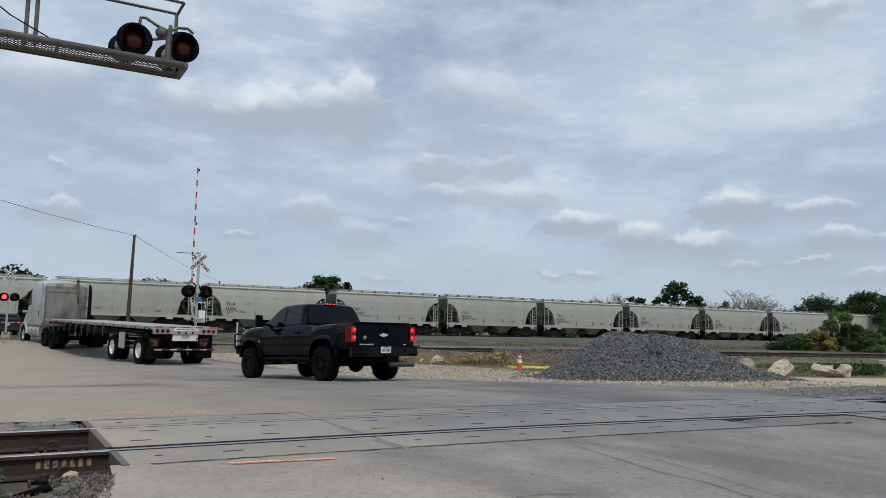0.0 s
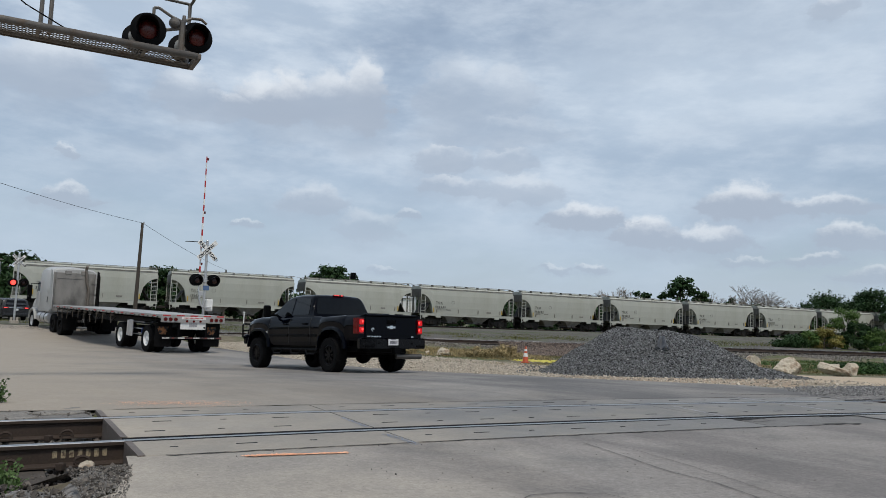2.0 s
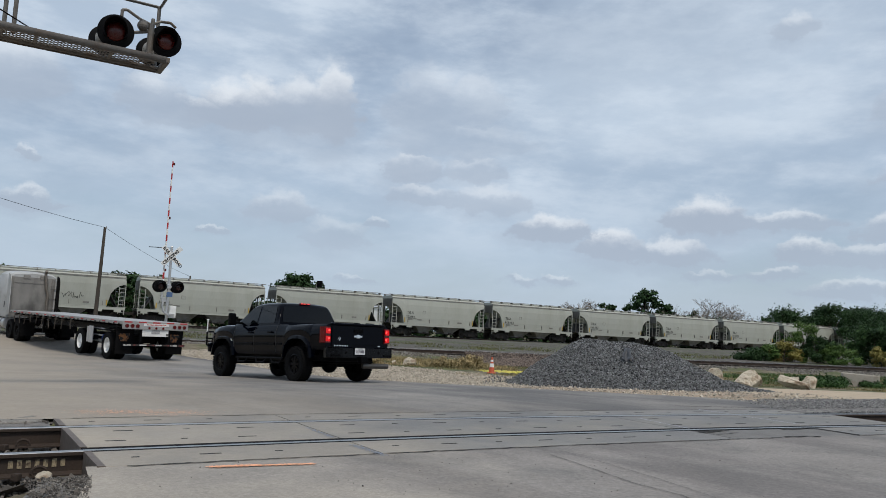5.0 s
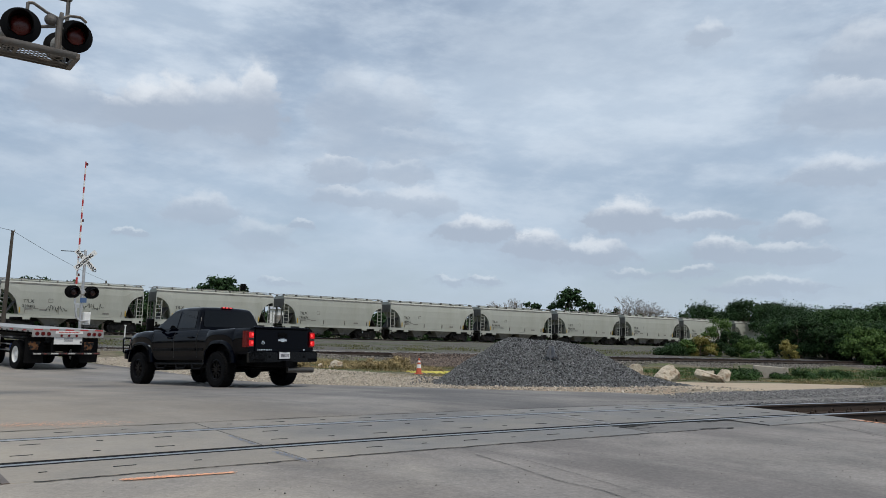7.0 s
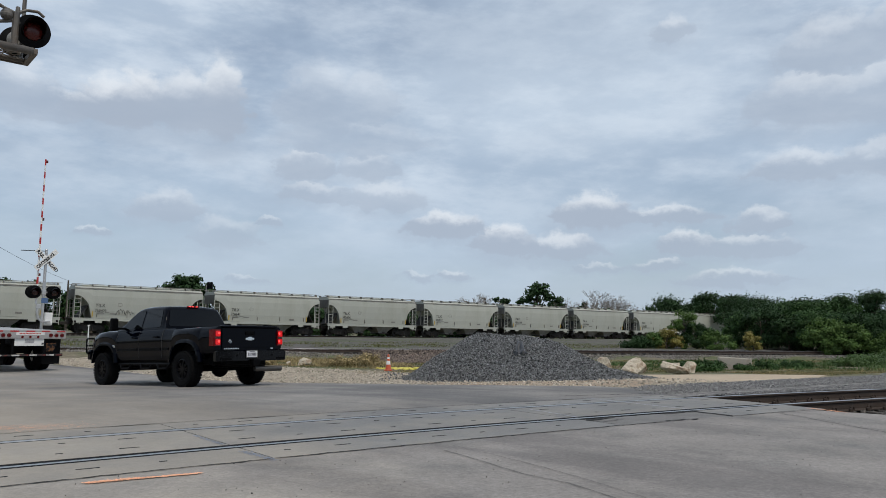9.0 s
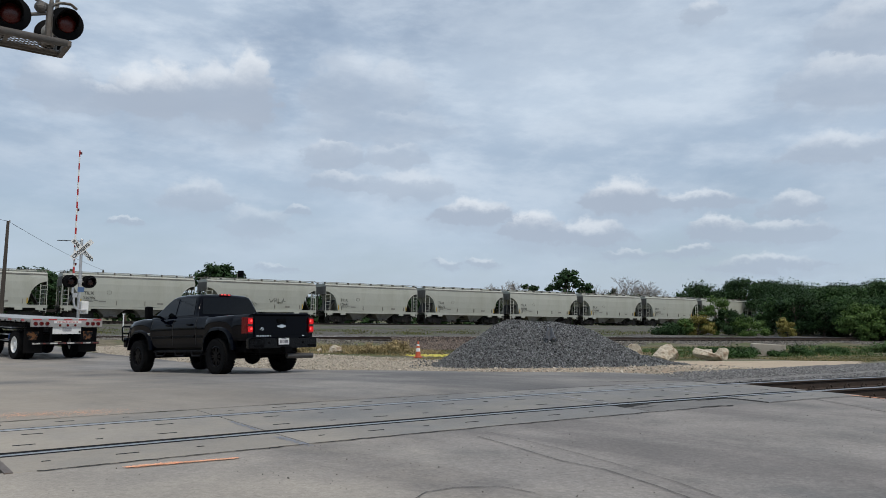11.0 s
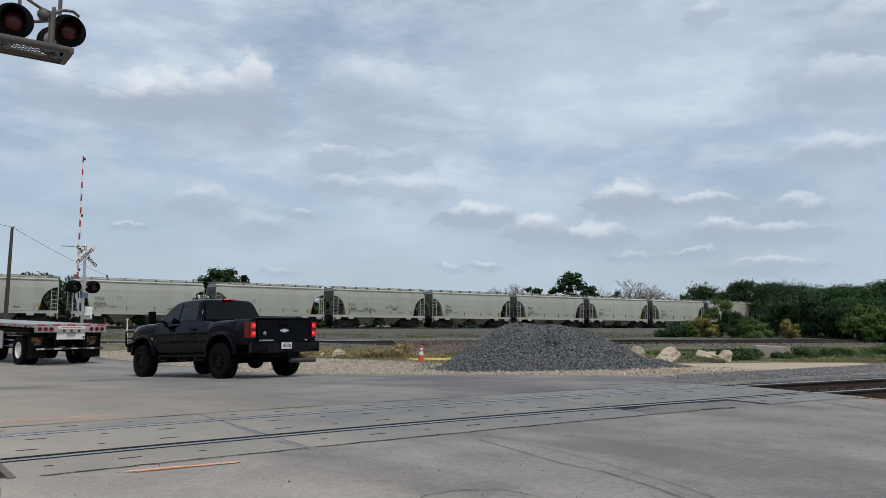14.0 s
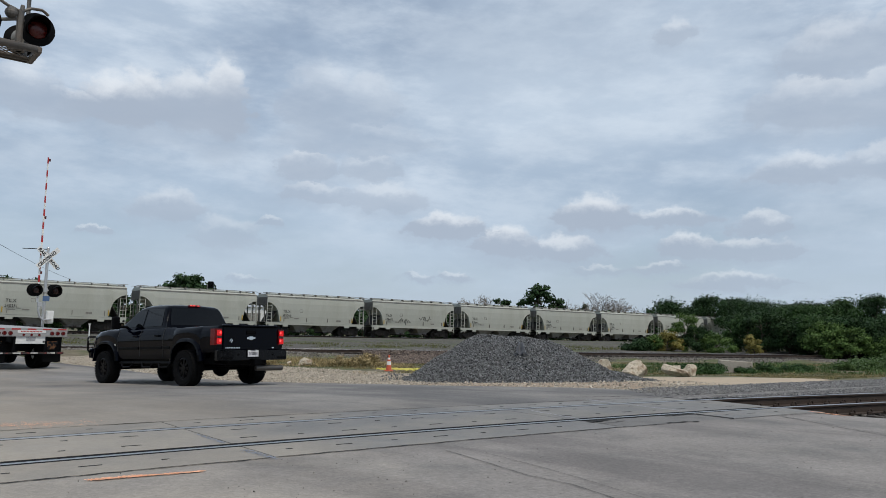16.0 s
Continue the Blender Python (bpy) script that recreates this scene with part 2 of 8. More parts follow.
M_GUM = mat("black flangeway rubber", (0.010, 0.010, 0.010), 0.9, var=0.2, spec=0.1)
M_PANEL = mat("concrete crossing panel", (0.182, 0.178, 0.172), 0.8, speck=0.05, spscale=50, dust=(0.38, 0.33, 0.265, 4.0, 9.5), var=0.18, scale=1.2, fine=80, bump=0.003, bscale=90, stain=(0.235, 0.22, 0.195), sscale=0.8, slo=0.45, shi=0.65, rand=0.08)
M_SLOT = mat("dark slot", (0.03, 0.03, 0.03), 0.9)
M_DIRT = mat("dry dirt and thin grass", (0.150, 0.125, 0.080), 0.95, speck=0.2, spscale=12, var=0.25, scale=1.2, fine=30, bump=0.03, bscale=14, stain=(0.085, 0.095, 0.034), sscale=0.35, slo=0.42, shi=0.56)
M_SAND = mat("pale packed sand", (0.44, 0.35, 0.25), 0.95, var=0.14, scale=1.5, fine=60, bump=0.008, bscale=40)
M_LIME = mat("crushed limestone", (0.35, 0.295, 0.225), 0.95, speck=0.3, spscale=18, var=0.2, scale=3, fine=50, bump=0.02, bscale=30, stain=(0.30, 0.26, 0.20), sscale=1.0)
M_STONE = mat("limestone pieces", (0.39, 0.345, 0.28), 0.95, var=0.2, scale=6, fine=40, island=0.35)
M_BALLAST = mat("grey ballast", (0.17, 0.16, 0.15), 0.95, speck=0.4, spscale=16, var=0.25, scale=6, fine=40, bump=0.03, bscale=22)
M_BSTONE = mat("ballast stones", (0.20, 0.195, 0.19), 0.9, var=0.2, scale=8, fine=60, island=0.5)
M_BRSTONE = mat("reddish ballast stones", (0.155, 0.120, 0.100), 0.95, var=0.2, scale=8, fine=60, island=0.5)
M_OLDSTONE = mat("dirty old ballast", (0.105, 0.092, 0.08), 0.95, var=0.25, scale=8, fine=60, island=0.55)
M_GRIT = mat("grey and tan grit", (0.19, 0.175, 0.155), 0.95, var=0.2, scale=9, fine=60, island=0.6)
M_STEEL = mat("weathered gantry steel", (0.15, 0.135, 0.12), 0.6, metal=0.35, var=0.2, scale=5, fine=40, stain=(0.13, 0.09, 0.06), sscale=3.0)
M_PILE = mat("crushed blue-grey stone", (0.128, 0.130, 0.131), 0.85, var=0.2, scale=8, fine=50, island=0.75)
M_BOULDER = mat("pale boulder", (0.52, 0.45, 0.35), 0.95, var=0.25, scale=2.5, fine=25, bump=0.08, bscale=5, stain=(0.26, 0.19, 0.13), sscale=3.0, slo=0.5, shi=0.62)
M_CONC = mat("weathered concrete", (0.38, 0.34, 0.285), 0.9, stain=(0.22, 0.19, 0.15), sscale=3.0, var=0.16, scale=3, fine=60, bump=0.008, bscale=30)
M_RAIL = mat("rusty rail steel", (0.056, 0.040, 0.031), 0.85, metal=0.3, var=0.25, scale=4, fine=60, bump=0.003, bscale=60)
M_RAILTOP = mat("polished rail head", (0.43, 0.43, 0.43), 0.4, metal=1.0, var=0.1, scale=8, aniso=(0.4, 0.4, 4))
M_TIE = mat("dark timber", (0.06, 0.05, 0.042), 0.95, var=0.3, scale=4, fine=40, bump=0.006, bscale=30, rand=0.25)
M_HOPPER = mat("pale grey-beige car paint", (0.42, 0.427, 0.375), 0.55, var=0.06, scale=0.5, fine=14, stain=(0.345, 0.345, 0.29), sscale=0.55, slo=0.5, shi=0.78, aniso=(1, 1, 0.25), rand=0.07)
# darker than the body paint; on the eave ledge it is a painted shadow
M_HOPPER_D = mat("darker underframe and eave-shadow paint", (0.24, 0.23, 0.21), 0.7, var=0.2, scale=2, fine=20, stain=(0.16, 0.14, 0.115), sscale=1.4)
# near black: the shade inside the end arches is put into this colour
M_HOPPER_IN = mat("shade-dark end sheet", (0.034, 0.033, 0.029), 0.8, var=0.25, scale=2, fine=20)
M_BOGIE = mat("brake dust black", (0.028, 0.024, 0.021), 0.85, var=0.25, scale=5)
M_BLACK = mat("lettering black", (0.02, 0.02, 0.02), 0.6, var=0)
M_GALV = mat("galvanised steel", (0.30, 0.285, 0.26), 0.6, metal=0.4, var=0.15, scale=6, fine=50, stain=(0.24, 0.19, 0.14), sscale=3.5, slo=0.52, shi=0.7)
M_ALU = mat("dull aluminium", (0.55, 0.55, 0.55), 0.4, metal=0.7, var=0.1, scale=4)
M_MATBLACK = mat("matt black paint", (0.003, 0.003, 0.0035), 0.5, var=0.1, spec=0.1)
M_REDLENS = mat("dark red lens", (0.085, 0.008, 0.006), 0.3, var=0.1, scale=20)
M_REDLIT = mat("lit red lens", (0.6, 0.02, 0.02), 0.3, var=0, emit=(1.0, 0.04, 0.03), power=4.0)
M_WHITE = mat("white paint", (0.74, 0.74, 0.72), 0.5, var=0.07, scale=5)
M_RED = mat("red paint", (0.42, 0.03, 0.03), 0.5, var=0.12, scale=5)
M_POLE = mat("weathered pole wood", (0.075, 0.062, 0.05), 0.95, var=0.3, scale=3, fine=30, aniso=(1, 1, 0.1))
M_BLUE = mat("blue sign enamel", (0.07, 0.13, 0.26), 0.5, var=0.05)
M_ORANGE = mat("orange plastic", (0.55, 0.10, 0.04), 0.6, var=0.15, scale=12, stain=(0.40, 0.14, 0.08), sscale=9)
M_SPRAY_O = mat("orange marking paint", (0.90, 0.44, 0.26), 0.9, var=0.3, scale=10, fine=60)
M_SPRAY_B = mat("blue marking paint", (0.22, 0.25, 0.31), 0.9, var=0.2, scale=10, fine=60)
M_TAPE = mat("yellow plastic tape", (0.62, 0.56, 0.10), 0.45, var=0.08)
M_RUBBER = mat("tyre rubber", (0.007, 0.007, 0.0075), 0.85, var=0.25, scale=10, spec=0.08)
M_DARKLENS = mat("unlit lens", (0.03, 0.008, 0.008), 0.25, var=0.1)
M_LEAF = mat("summer leaves", (0.022, 0.050, 0.015), 0.65, var=0.3, scale=0.6, fine=4, island=0.3, spec=0.2)
M_LEAF_M = mat("mid green leaves", (0.033, 0.070, 0.019), 0.65, var=0.3, scale=0.6, fine=4, island=0.3, spec=0.2)
M_LEAF_L = mat("light leaves", (0.072, 0.125, 0.030), 0.65, var=0.3, scale=0.8, fine=4, island=0.3, spec=0.2)
M_LEAF_Y = mat("yellowing leaves", (0.21, 0.18, 0.045), 0.65, var=0.25, scale=0.8, fine=4, island=0.4, spec=0.3)
M_BARK = mat("bark", (0.10, 0.08, 0.06), 0.95, var=0.25, scale=4, fine=30)
M_DEADWOOD = mat("bare grey wood", (0.24, 0.21, 0.18), 0.95, var=0.2, scale=4)
M_GRASS = mat("dry and green grass", (0.115, 0.118, 0.045), 0.8, var=0.3, scale=0.5, fine=3, island=0.45, spec=0.2)
M_STRAW = mat("straw grass", (0.30, 0.235, 0.12), 0.85, var=0.3, scale=0.5, fine=3, island=0.4, spec=0.2)
M_WEED = mat("weed leaves", (0.07, 0.12, 0.035), 0.6, var=0.25, scale=5, island=0.35, spec=0.3)

# ---- building helpers ----
def part(name, bm, material, parent=None, label="", smooth=False):
    """Link a bmesh as one mesh object, under a thing or a part if given."""
    me = bpy.data.meshes.new(name)
    bm.normal_update()
    bm.to_mesh(me)
    bm.free()
    me.materials.append(material)
    if smooth:
        for p in me.polygons:
            p.use_smooth = True
    ob = new(name, me)
    if parent:
        ob.parent = parent
    return tagged(ob, label)


def share(name, src, m, parent=None):
    """Another object on the same mesh, placed by the matrix m."""
    ob = new(name, src.data)
    ob.parent = parent
    ob.matrix_basis = m
    return ob


def thing(name, m, label, category, group="", kind=""):
    ob = new(name)
    ob.empty_display_size = 0.2
    ob.matrix_world = m
    return tagged(ob, label, category, group, kind)


def box(bm, cx, cy, cz, sx, sy, sz, bev=0.0, rot=None, taper=1.0):
    vs = []
    for z in (-0.5, 0.5):
        k = taper if z > 0 else 1.0
        for x, y in ((-0.5, -0.5), (0.5, -0.5), (0.5, 0.5), (-0.5, 0.5)):
            v = Vector((x * sx * k, y * sy * k, z * sz))
            if rot:
                v = rot @ v
            vs.append(bm.verts.new(v + Vector((cx, cy, cz))))
    fs = [bm.faces.new([vs[i] for i in f]) for f in ((3, 2, 1, 0), (4, 5, 6, 7), (0, 1, 5, 4), (1, 2, 6, 5), (2, 3, 7, 6), (3, 0, 4, 7))]
    if bev:
        es = list({e for f in fs for e in f.edges})
        bmesh.ops.bevel(bm, geom=es, offset=bev, segments=2, affect="EDGES", profile=0.6)
    return vs


def cyl(bm, p0, p1, r0, r1=None, seg=10, caps=True):
    p0, p1 = Vector(p0), Vector(p1)
    r1 = r0 if r1 is None else r1
    q = (p1 - p0).to_track_quat("Z", "Y")
    rings = []
    for p, r in ((p0, r0), (p1, r1)):
        rings.append([bm.verts.new(p + q @ Vector((r * math.cos(2 * math.pi * i / seg), r * math.sin(2 * math.pi * i / seg), 0))) for i in range(seg)])
    for i in range(seg):
        j = (i + 1) % seg
        bm.faces.new((rings[0][i], rings[0][j], rings[1][j], rings[1][i]))
    if caps:
        bm.faces.new(rings[0][::-1])
        bm.faces.new(rings[1])
    return rings


def pipe(bm, pts, r, seg=8):
    for a, b in zip(pts, pts[1:]):
        cyl(bm, a, b, r, seg=seg)


def prism(bm, pts, a, b, axis="y"):
    """Extrude a closed outline between a and b along an axis. Outline is (x, z) for y, (y, z) for x, (x, y) for z."""
    def at(p, t):
        return {"y": (p[0], t, p[1]), "x": (t, p[0], p[1]), "z": (p[0], p[1], t)}[axis]
    A = [bm.verts.new(at(p, a)) for p in pts]
    B = [bm.verts.new(at(p, b)) for p in pts]
    n = len(pts)
    bm.faces.new(A)
    bm.faces.new(B[::-1])
    for i in range(n):
        bm.faces.new((A[(i + 1) % n], A[i], B[i], B[(i + 1) % n]))
    bmesh.ops.recalc_face_normals(bm, faces=bm.faces[:])


def lathe(bm, prof, seg=24, axis="y", first=True, last=True):
    """Turn a profile of (radius, offset) round an axis."""
    rings = []
    for r, o in prof:
        ring = []
        for i in range(seg):
            a = 2 * math.pi * i / seg
            u, w = r * math.cos(a), r * math.sin(a)
            ring.append(bm.verts.new({"y": (u, o, w), "x": (o, u, w), "z": (u, w, o)}[axis]))
        rings.append(ring)
    for A, B in zip(rings, rings[1:]):
        for i in range(seg):
            j = (i + 1) % seg
            bm.faces.new((A[i], A[j], B[j], B[i]))
    if first:
        bm.faces.new(rings[0][::-1])
    if last:
        bm.faces.new(rings[-1])
    bmesh.ops.recalc_face_normals(bm, faces=bm.faces[:])


def loft(bm, rings, close=True, caps=True):
    """Skin a row of equal point rings."""
    vs = [[bm.verts.new(p) for p in r] for r in rings]
    n = len(vs[0])
    for A, B in zip(vs, vs[1:]):
        for i in range(n if close else n - 1):
            j = (i + 1) % n
            bm.faces.new((A[i], A[j], B[j], B[i]))
    if caps and close:
        bm.faces.new(vs[0][::-1])
        bm.faces.new(vs[-1])
    bmesh.ops.recalc_face_normals(bm, faces=bm.faces[:])


def lettering(name, text, size, m, material, parent=None, label="", depth=0.002, bold=False):
    """Raised letters in the built-in font, as a mesh."""
    cu = bpy.data.curves.new("letters", "FONT")
    cu.offset = 0.035 * size if bold else 0.0
    cu.body, cu.size, cu.extrude, cu.resolution_u = text, size, depth, 2
    tmp = bpy.data.objects.new("letters", cu)
    scene.collection.objects.link(tmp)
    me = bpy.data.meshes.new_from_object(tmp.evaluated_get(bpy.context.evaluated_depsgraph_get()))
    bpy.data.objects.remove(tmp)
    bpy.data.curves.remove(cu)
    me.materials.clear()
    me.materials.append(material)
    ob = new(name, me)
    ob.parent = parent
    ob.matrix_basis = m
    return tagged(ob, label)


def mesh_from(name, verts, faces, material, parent=None, label="", smooth=False):
    me = bpy.data.meshes.new(name)
    me.from_pydata([tuple(v) for v in verts], [], [tuple(f) for f in faces])
    me.materials.append(material)
    me.update()
    ob = new(name, me)
    ob.parent = parent
    return tagged(ob, label)


CUBE = np.array([(x, y, z) for z in (-1, 1) for y in (-1, 1) for x in (-1, 1)], float)
CUBE_F = np.array([(0, 2, 3, 1), (4, 5, 7, 6), (0, 1, 5, 4), (2, 6, 7, 3), (0, 4, 6, 2), (1, 3, 7, 5)])


def stones(name, pos, size, material, seed=1, parent=None, label=""):
    """Loose angular stones as one mesh: a battered block each."""
    r = np.random.default_rng(seed)
    n = len(pos)
    v = CUBE[None] * r.uniform(0.35, 1.0, (n, 8, 1)) * r.uniform(0.55, 1.0, (n, 1, 3))
    q = r.normal(size=(n, 4))
    q /= np.linalg.norm(q, axis=1)[:, None]
    w, x, y, z = q.T
    R = np.stack([1 - 2 * (y * y + z * z), 2 * (x * y - z * w), 2 * (x * z + y * w), 2 * (x * y + z * w), 1 - 2 * (x * x + z * z), 2 * (y * z - x * w),
                  2 * (x * z - y * w), 2 * (y * z + x * w), 1 - 2 * (x * x + y * y)], 1).reshape(n, 3, 3)
    v = np.einsum("nij,nkj->nki", R, v) * (np.asarray(size)[:, None, None] * 0.5) + np.asarray(pos)[:, None]
    f = CUBE_F[None] + (np.arange(n) * 8)[:, None, None]
    return mesh_from(name, v.reshape(-1, 3), f.reshape(-1, 4), material, parent, label)


def blades(name, pos, height, material, seed=1, width=0.012, lean=0.35, parent=None, label=""):
    """Grass blades: one thin bent triangle pair each."""
    r = np.random.default_rng(seed)
    n = len(pos)
    a = r.uniform(0, 2 * np.pi, n)
    side = np.stack([np.cos(a), np.sin(a), 0 * a], 1) * width
    b = r.uniform(0, 2 * np.pi, n)
    tip = np.stack([np.cos(b), np.sin(b), 0 * b], 1) * (r.uniform(0, lean, n) * height)[:, None]
    up = np.stack([0 * a, 0 * a, height], 1)
    p = np.asarray(pos)
    v = np.stack([p - side, p + side, p + tip * 0.35 + up * 0.6 + side * 0.7, p + tip * 0.35 + up * 0.6 - side * 0.7, p + tip + up], 1)
    k = (np.arange(n) * 5)[:, None]
    f = [tuple(q) for q in (np.array([[0, 1, 2, 3]]) + k)] + [tuple(q) for q in (np.array([[3, 2, 4]]) + k)]
    return mesh_from(name, v.reshape(-1, 3), f, material, parent, label)


def bearing(deg, dist):
    """A place by its bearing from the eye, in degrees to the right of straight ahead."""
    return dist * math.sin(radians(deg)), dist * math.cos(radians(deg))

# ---- the lie of the land ----
# near track: a gentle curve; s runs along it, off is the distance to its far side
H0, CURV, N0 = radians(49.285), 0.01247, 7.708
S_L, S_R = 0.72, 12.25          # the paved part of the near track
_s = np.linspace(-40, 140, 1801)
_th = H0 + CURV * np.clip(_s, -4, 22)
_X, _Y = np.cumsum(np.sin(_th)) * 0.1, np.cumsum(np.cos(_th)) * 0.1
_i0 = int(np.argmin(abs(_s)))
_X, _Y = _X - _X[_i0] - N0 * math.cos(0.9), _Y - _Y[_i0] + N0 * math.sin(0.9)


def on_track(s, off=0.0, z=0.0):
    th = float(np.interp(s, _s, _th))
    return Vector((float(np.interp(s, _s, _X)) - off * math.cos(th), float(np.interp(s, _s, _Y)) + off * math.sin(th), z))


def track_heading(s):
    return float(np.interp(s, _s, _th))


def track_coords(x, y):
    x, y = np.atleast_1d(np.asarray(x, float)), np.atleast_1d(np.asarray(y, float))
    S, O = np.empty(len(x)), np.empty(len(x))
    for i in range(0, len(x), 2000):
        d = (x[i:i + 2000, None] - _X[::4]) ** 2 + (y[i:i + 2000, None] - _Y[::4]) ** 2
        j = d.argmin(1) * 4
        nx, ny = -np.cos(_th[j]), np.sin(_th[j])
        S[i:i + 2000] = _s[j]
        O[i:i + 2000] = (x[i:i + 2000] - _X[j]) * nx + (y[i:i + 2000] - _Y[j]) * ny
    return S, O


MID_N = Vector((-0.309, 0.951, 0))     # middle track: straight, this far along its normal
MID_D = Vector((0.951, 0.309, 0))
MID = 47.1
FAR_TH = radians(53.28)
FAR_N = Vector((-math.cos(FAR_TH), math.sin(FAR_TH), 0))
FAR_D = Vector((math.sin(FAR_TH), math.cos(FAR_TH), 0))
FAR, FAR_Z, FAR_GRADE = 79.57, 0.705, -0.0041


def smooth(t):
    t = np.clip(t, 0, 1)
    return t * t * (3 - 2 * t)


def ground_z(x, y, trench=True):
    """Height of the land: a shallow dip between the near and the middle track, then a slow rise."""
    x, y = np.atleast_1d(np.asarray(x, float)), np.atleast_1d(np.asarray(y, float))
    s, off = track_coords(x, y)
    b = MID - (MID_N.x * x + MID_N.y * y)
    z = -0.5 * smooth((off - 1.4) / 17) * smooth((b - 1.2) / (8 - 5.4 * smooth((x + 14) / 9)))
    z = z + 0.35 * smooth((-b - 15) / 14) - 0.04 * smooth((-off - 2) / 6)
    z = z - 0.36 * smooth((2.6 - abs(b)) / 1.4) * smooth((x + 24) / 4)
    if trench:
        left, right = smooth((S_L + 0.5 - s) / 0.3), smooth((s - S_R + 0.5) / 0.3)
        bed = smooth((1.05 - off) / 0.25)
        z = z - 0.33 * left * bed * smooth((off + 1.9) / 0.6) - 0.24 * smooth((0.25 - s) / 0.6) * smooth((-1.2 - off) / 0.5)
        z = z - 0.30 * right * bed * smooth((off + 4.5) / 1.5)
    return z


def gz(x, y):
    return float(ground_z([x], [y])[0])


def sheet(name, outline, lift, material, step=1.0, label="", trench=False, ragged=0.0, seed=1):
    """A thin sheet over the land inside an outline."""
    r = random.Random(seed)
    pts = []
    for (x0, y0), (x1, y1) in zip(outline, outline[1:] + outline[:1]):
        n = max(1, int(math.hypot(x1 - x0, y1 - y0) / 0.35)) if ragged else 1
        for k in range(n):
            f = k / n
            pts.append((x0 + (x1 - x0) * f + r.uniform(-ragged, ragged), y0 + (y1 - y0) * f + r.uniform(-ragged, ragged)))
    bm = bmesh.new()
    bm.faces.new([bm.verts.new((*p, 0)) for p in pts])
    xs, ys = [p[0] for p in pts], [p[1] for p in pts]
    for lo, hi, ax in ((min(xs), max(xs), 0), (min(ys), max(ys), 1)):
        k = math.floor(lo / step) + 1
        while k * step < hi:
            co, no = [0, 0, 0], [0, 0, 0]
            co[ax], no[ax] = k * step, 1
            bmesh.ops.bisect_plane(bm, geom=bm.verts[:] + bm.edges[:] + bm.faces[:], plane_co=co, plane_no=no)
            k += 1
    zz = ground_z([v.co.x for v in bm.verts], [v.co.y for v in bm.verts], trench)
    for v, z in zip(bm.verts, zz):
        v.co.z = z + lift
    bmesh.ops.recalc_face_normals(bm, faces=bm.faces[:])
    if sum(f.normal.z for f in bm.faces) < 0:
        bmesh.ops.reverse_faces(bm, faces=bm.faces[:])
    return tagged(part(name, bm, material, smooth=True), label, kind="structure")


def build_ground():
    near = np.arange(-16, 30.01, 0.4)
    grow = [30 + 1.0 * 1.12 ** k for k in range(0, 70)]
    xs = np.array(sorted([-(g - 14) for g in grow] + list(near) + grow))
    ys = np.array(sorted([-(g - 22) for g in grow if g < 2500] + list(np.arange(-8, 34.01, 0.4)) + [g + 4 for g in grow]))
    xs, ys = xs[abs(xs) < 2600], ys[abs(ys) < 2600]
    gx, gy = np.meshgrid(xs, ys)
    z = ground_z(gx.ravel(), gy.ravel()) - 0.035
    v = np.stack([gx.ravel(), gy.ravel(), z], 1)
    nx, ny = len(xs), len(ys)
    i = (np.arange(ny - 1)[:, None] * nx + np.arange(nx - 1)).ravel()
    f = np.stack([i, i + 1, i + nx + 1, i + nx], 1)
    ob = mesh_from("ground", v, f, M_DIRT)
    for p in ob.data.polygons:
        p.use_smooth = True
    tagged(ob, "dry dirt ground with thin patchy grass", kind="structure")


def track_strip(s0, s1, o0, o1, step=0.5):
    n = max(1, int((s1 - s0) / step))
    a = [on_track(s0 + (s1 - s0) * k / n, o0) for k in range(n + 1)]
    b = [on_track(s0 + (s1 - s0) * k / n, o1) for k in range(n + 1)]
    return [(p.x, p.y) for p in a] + [(p.x, p.y) for p in b[::-1]]


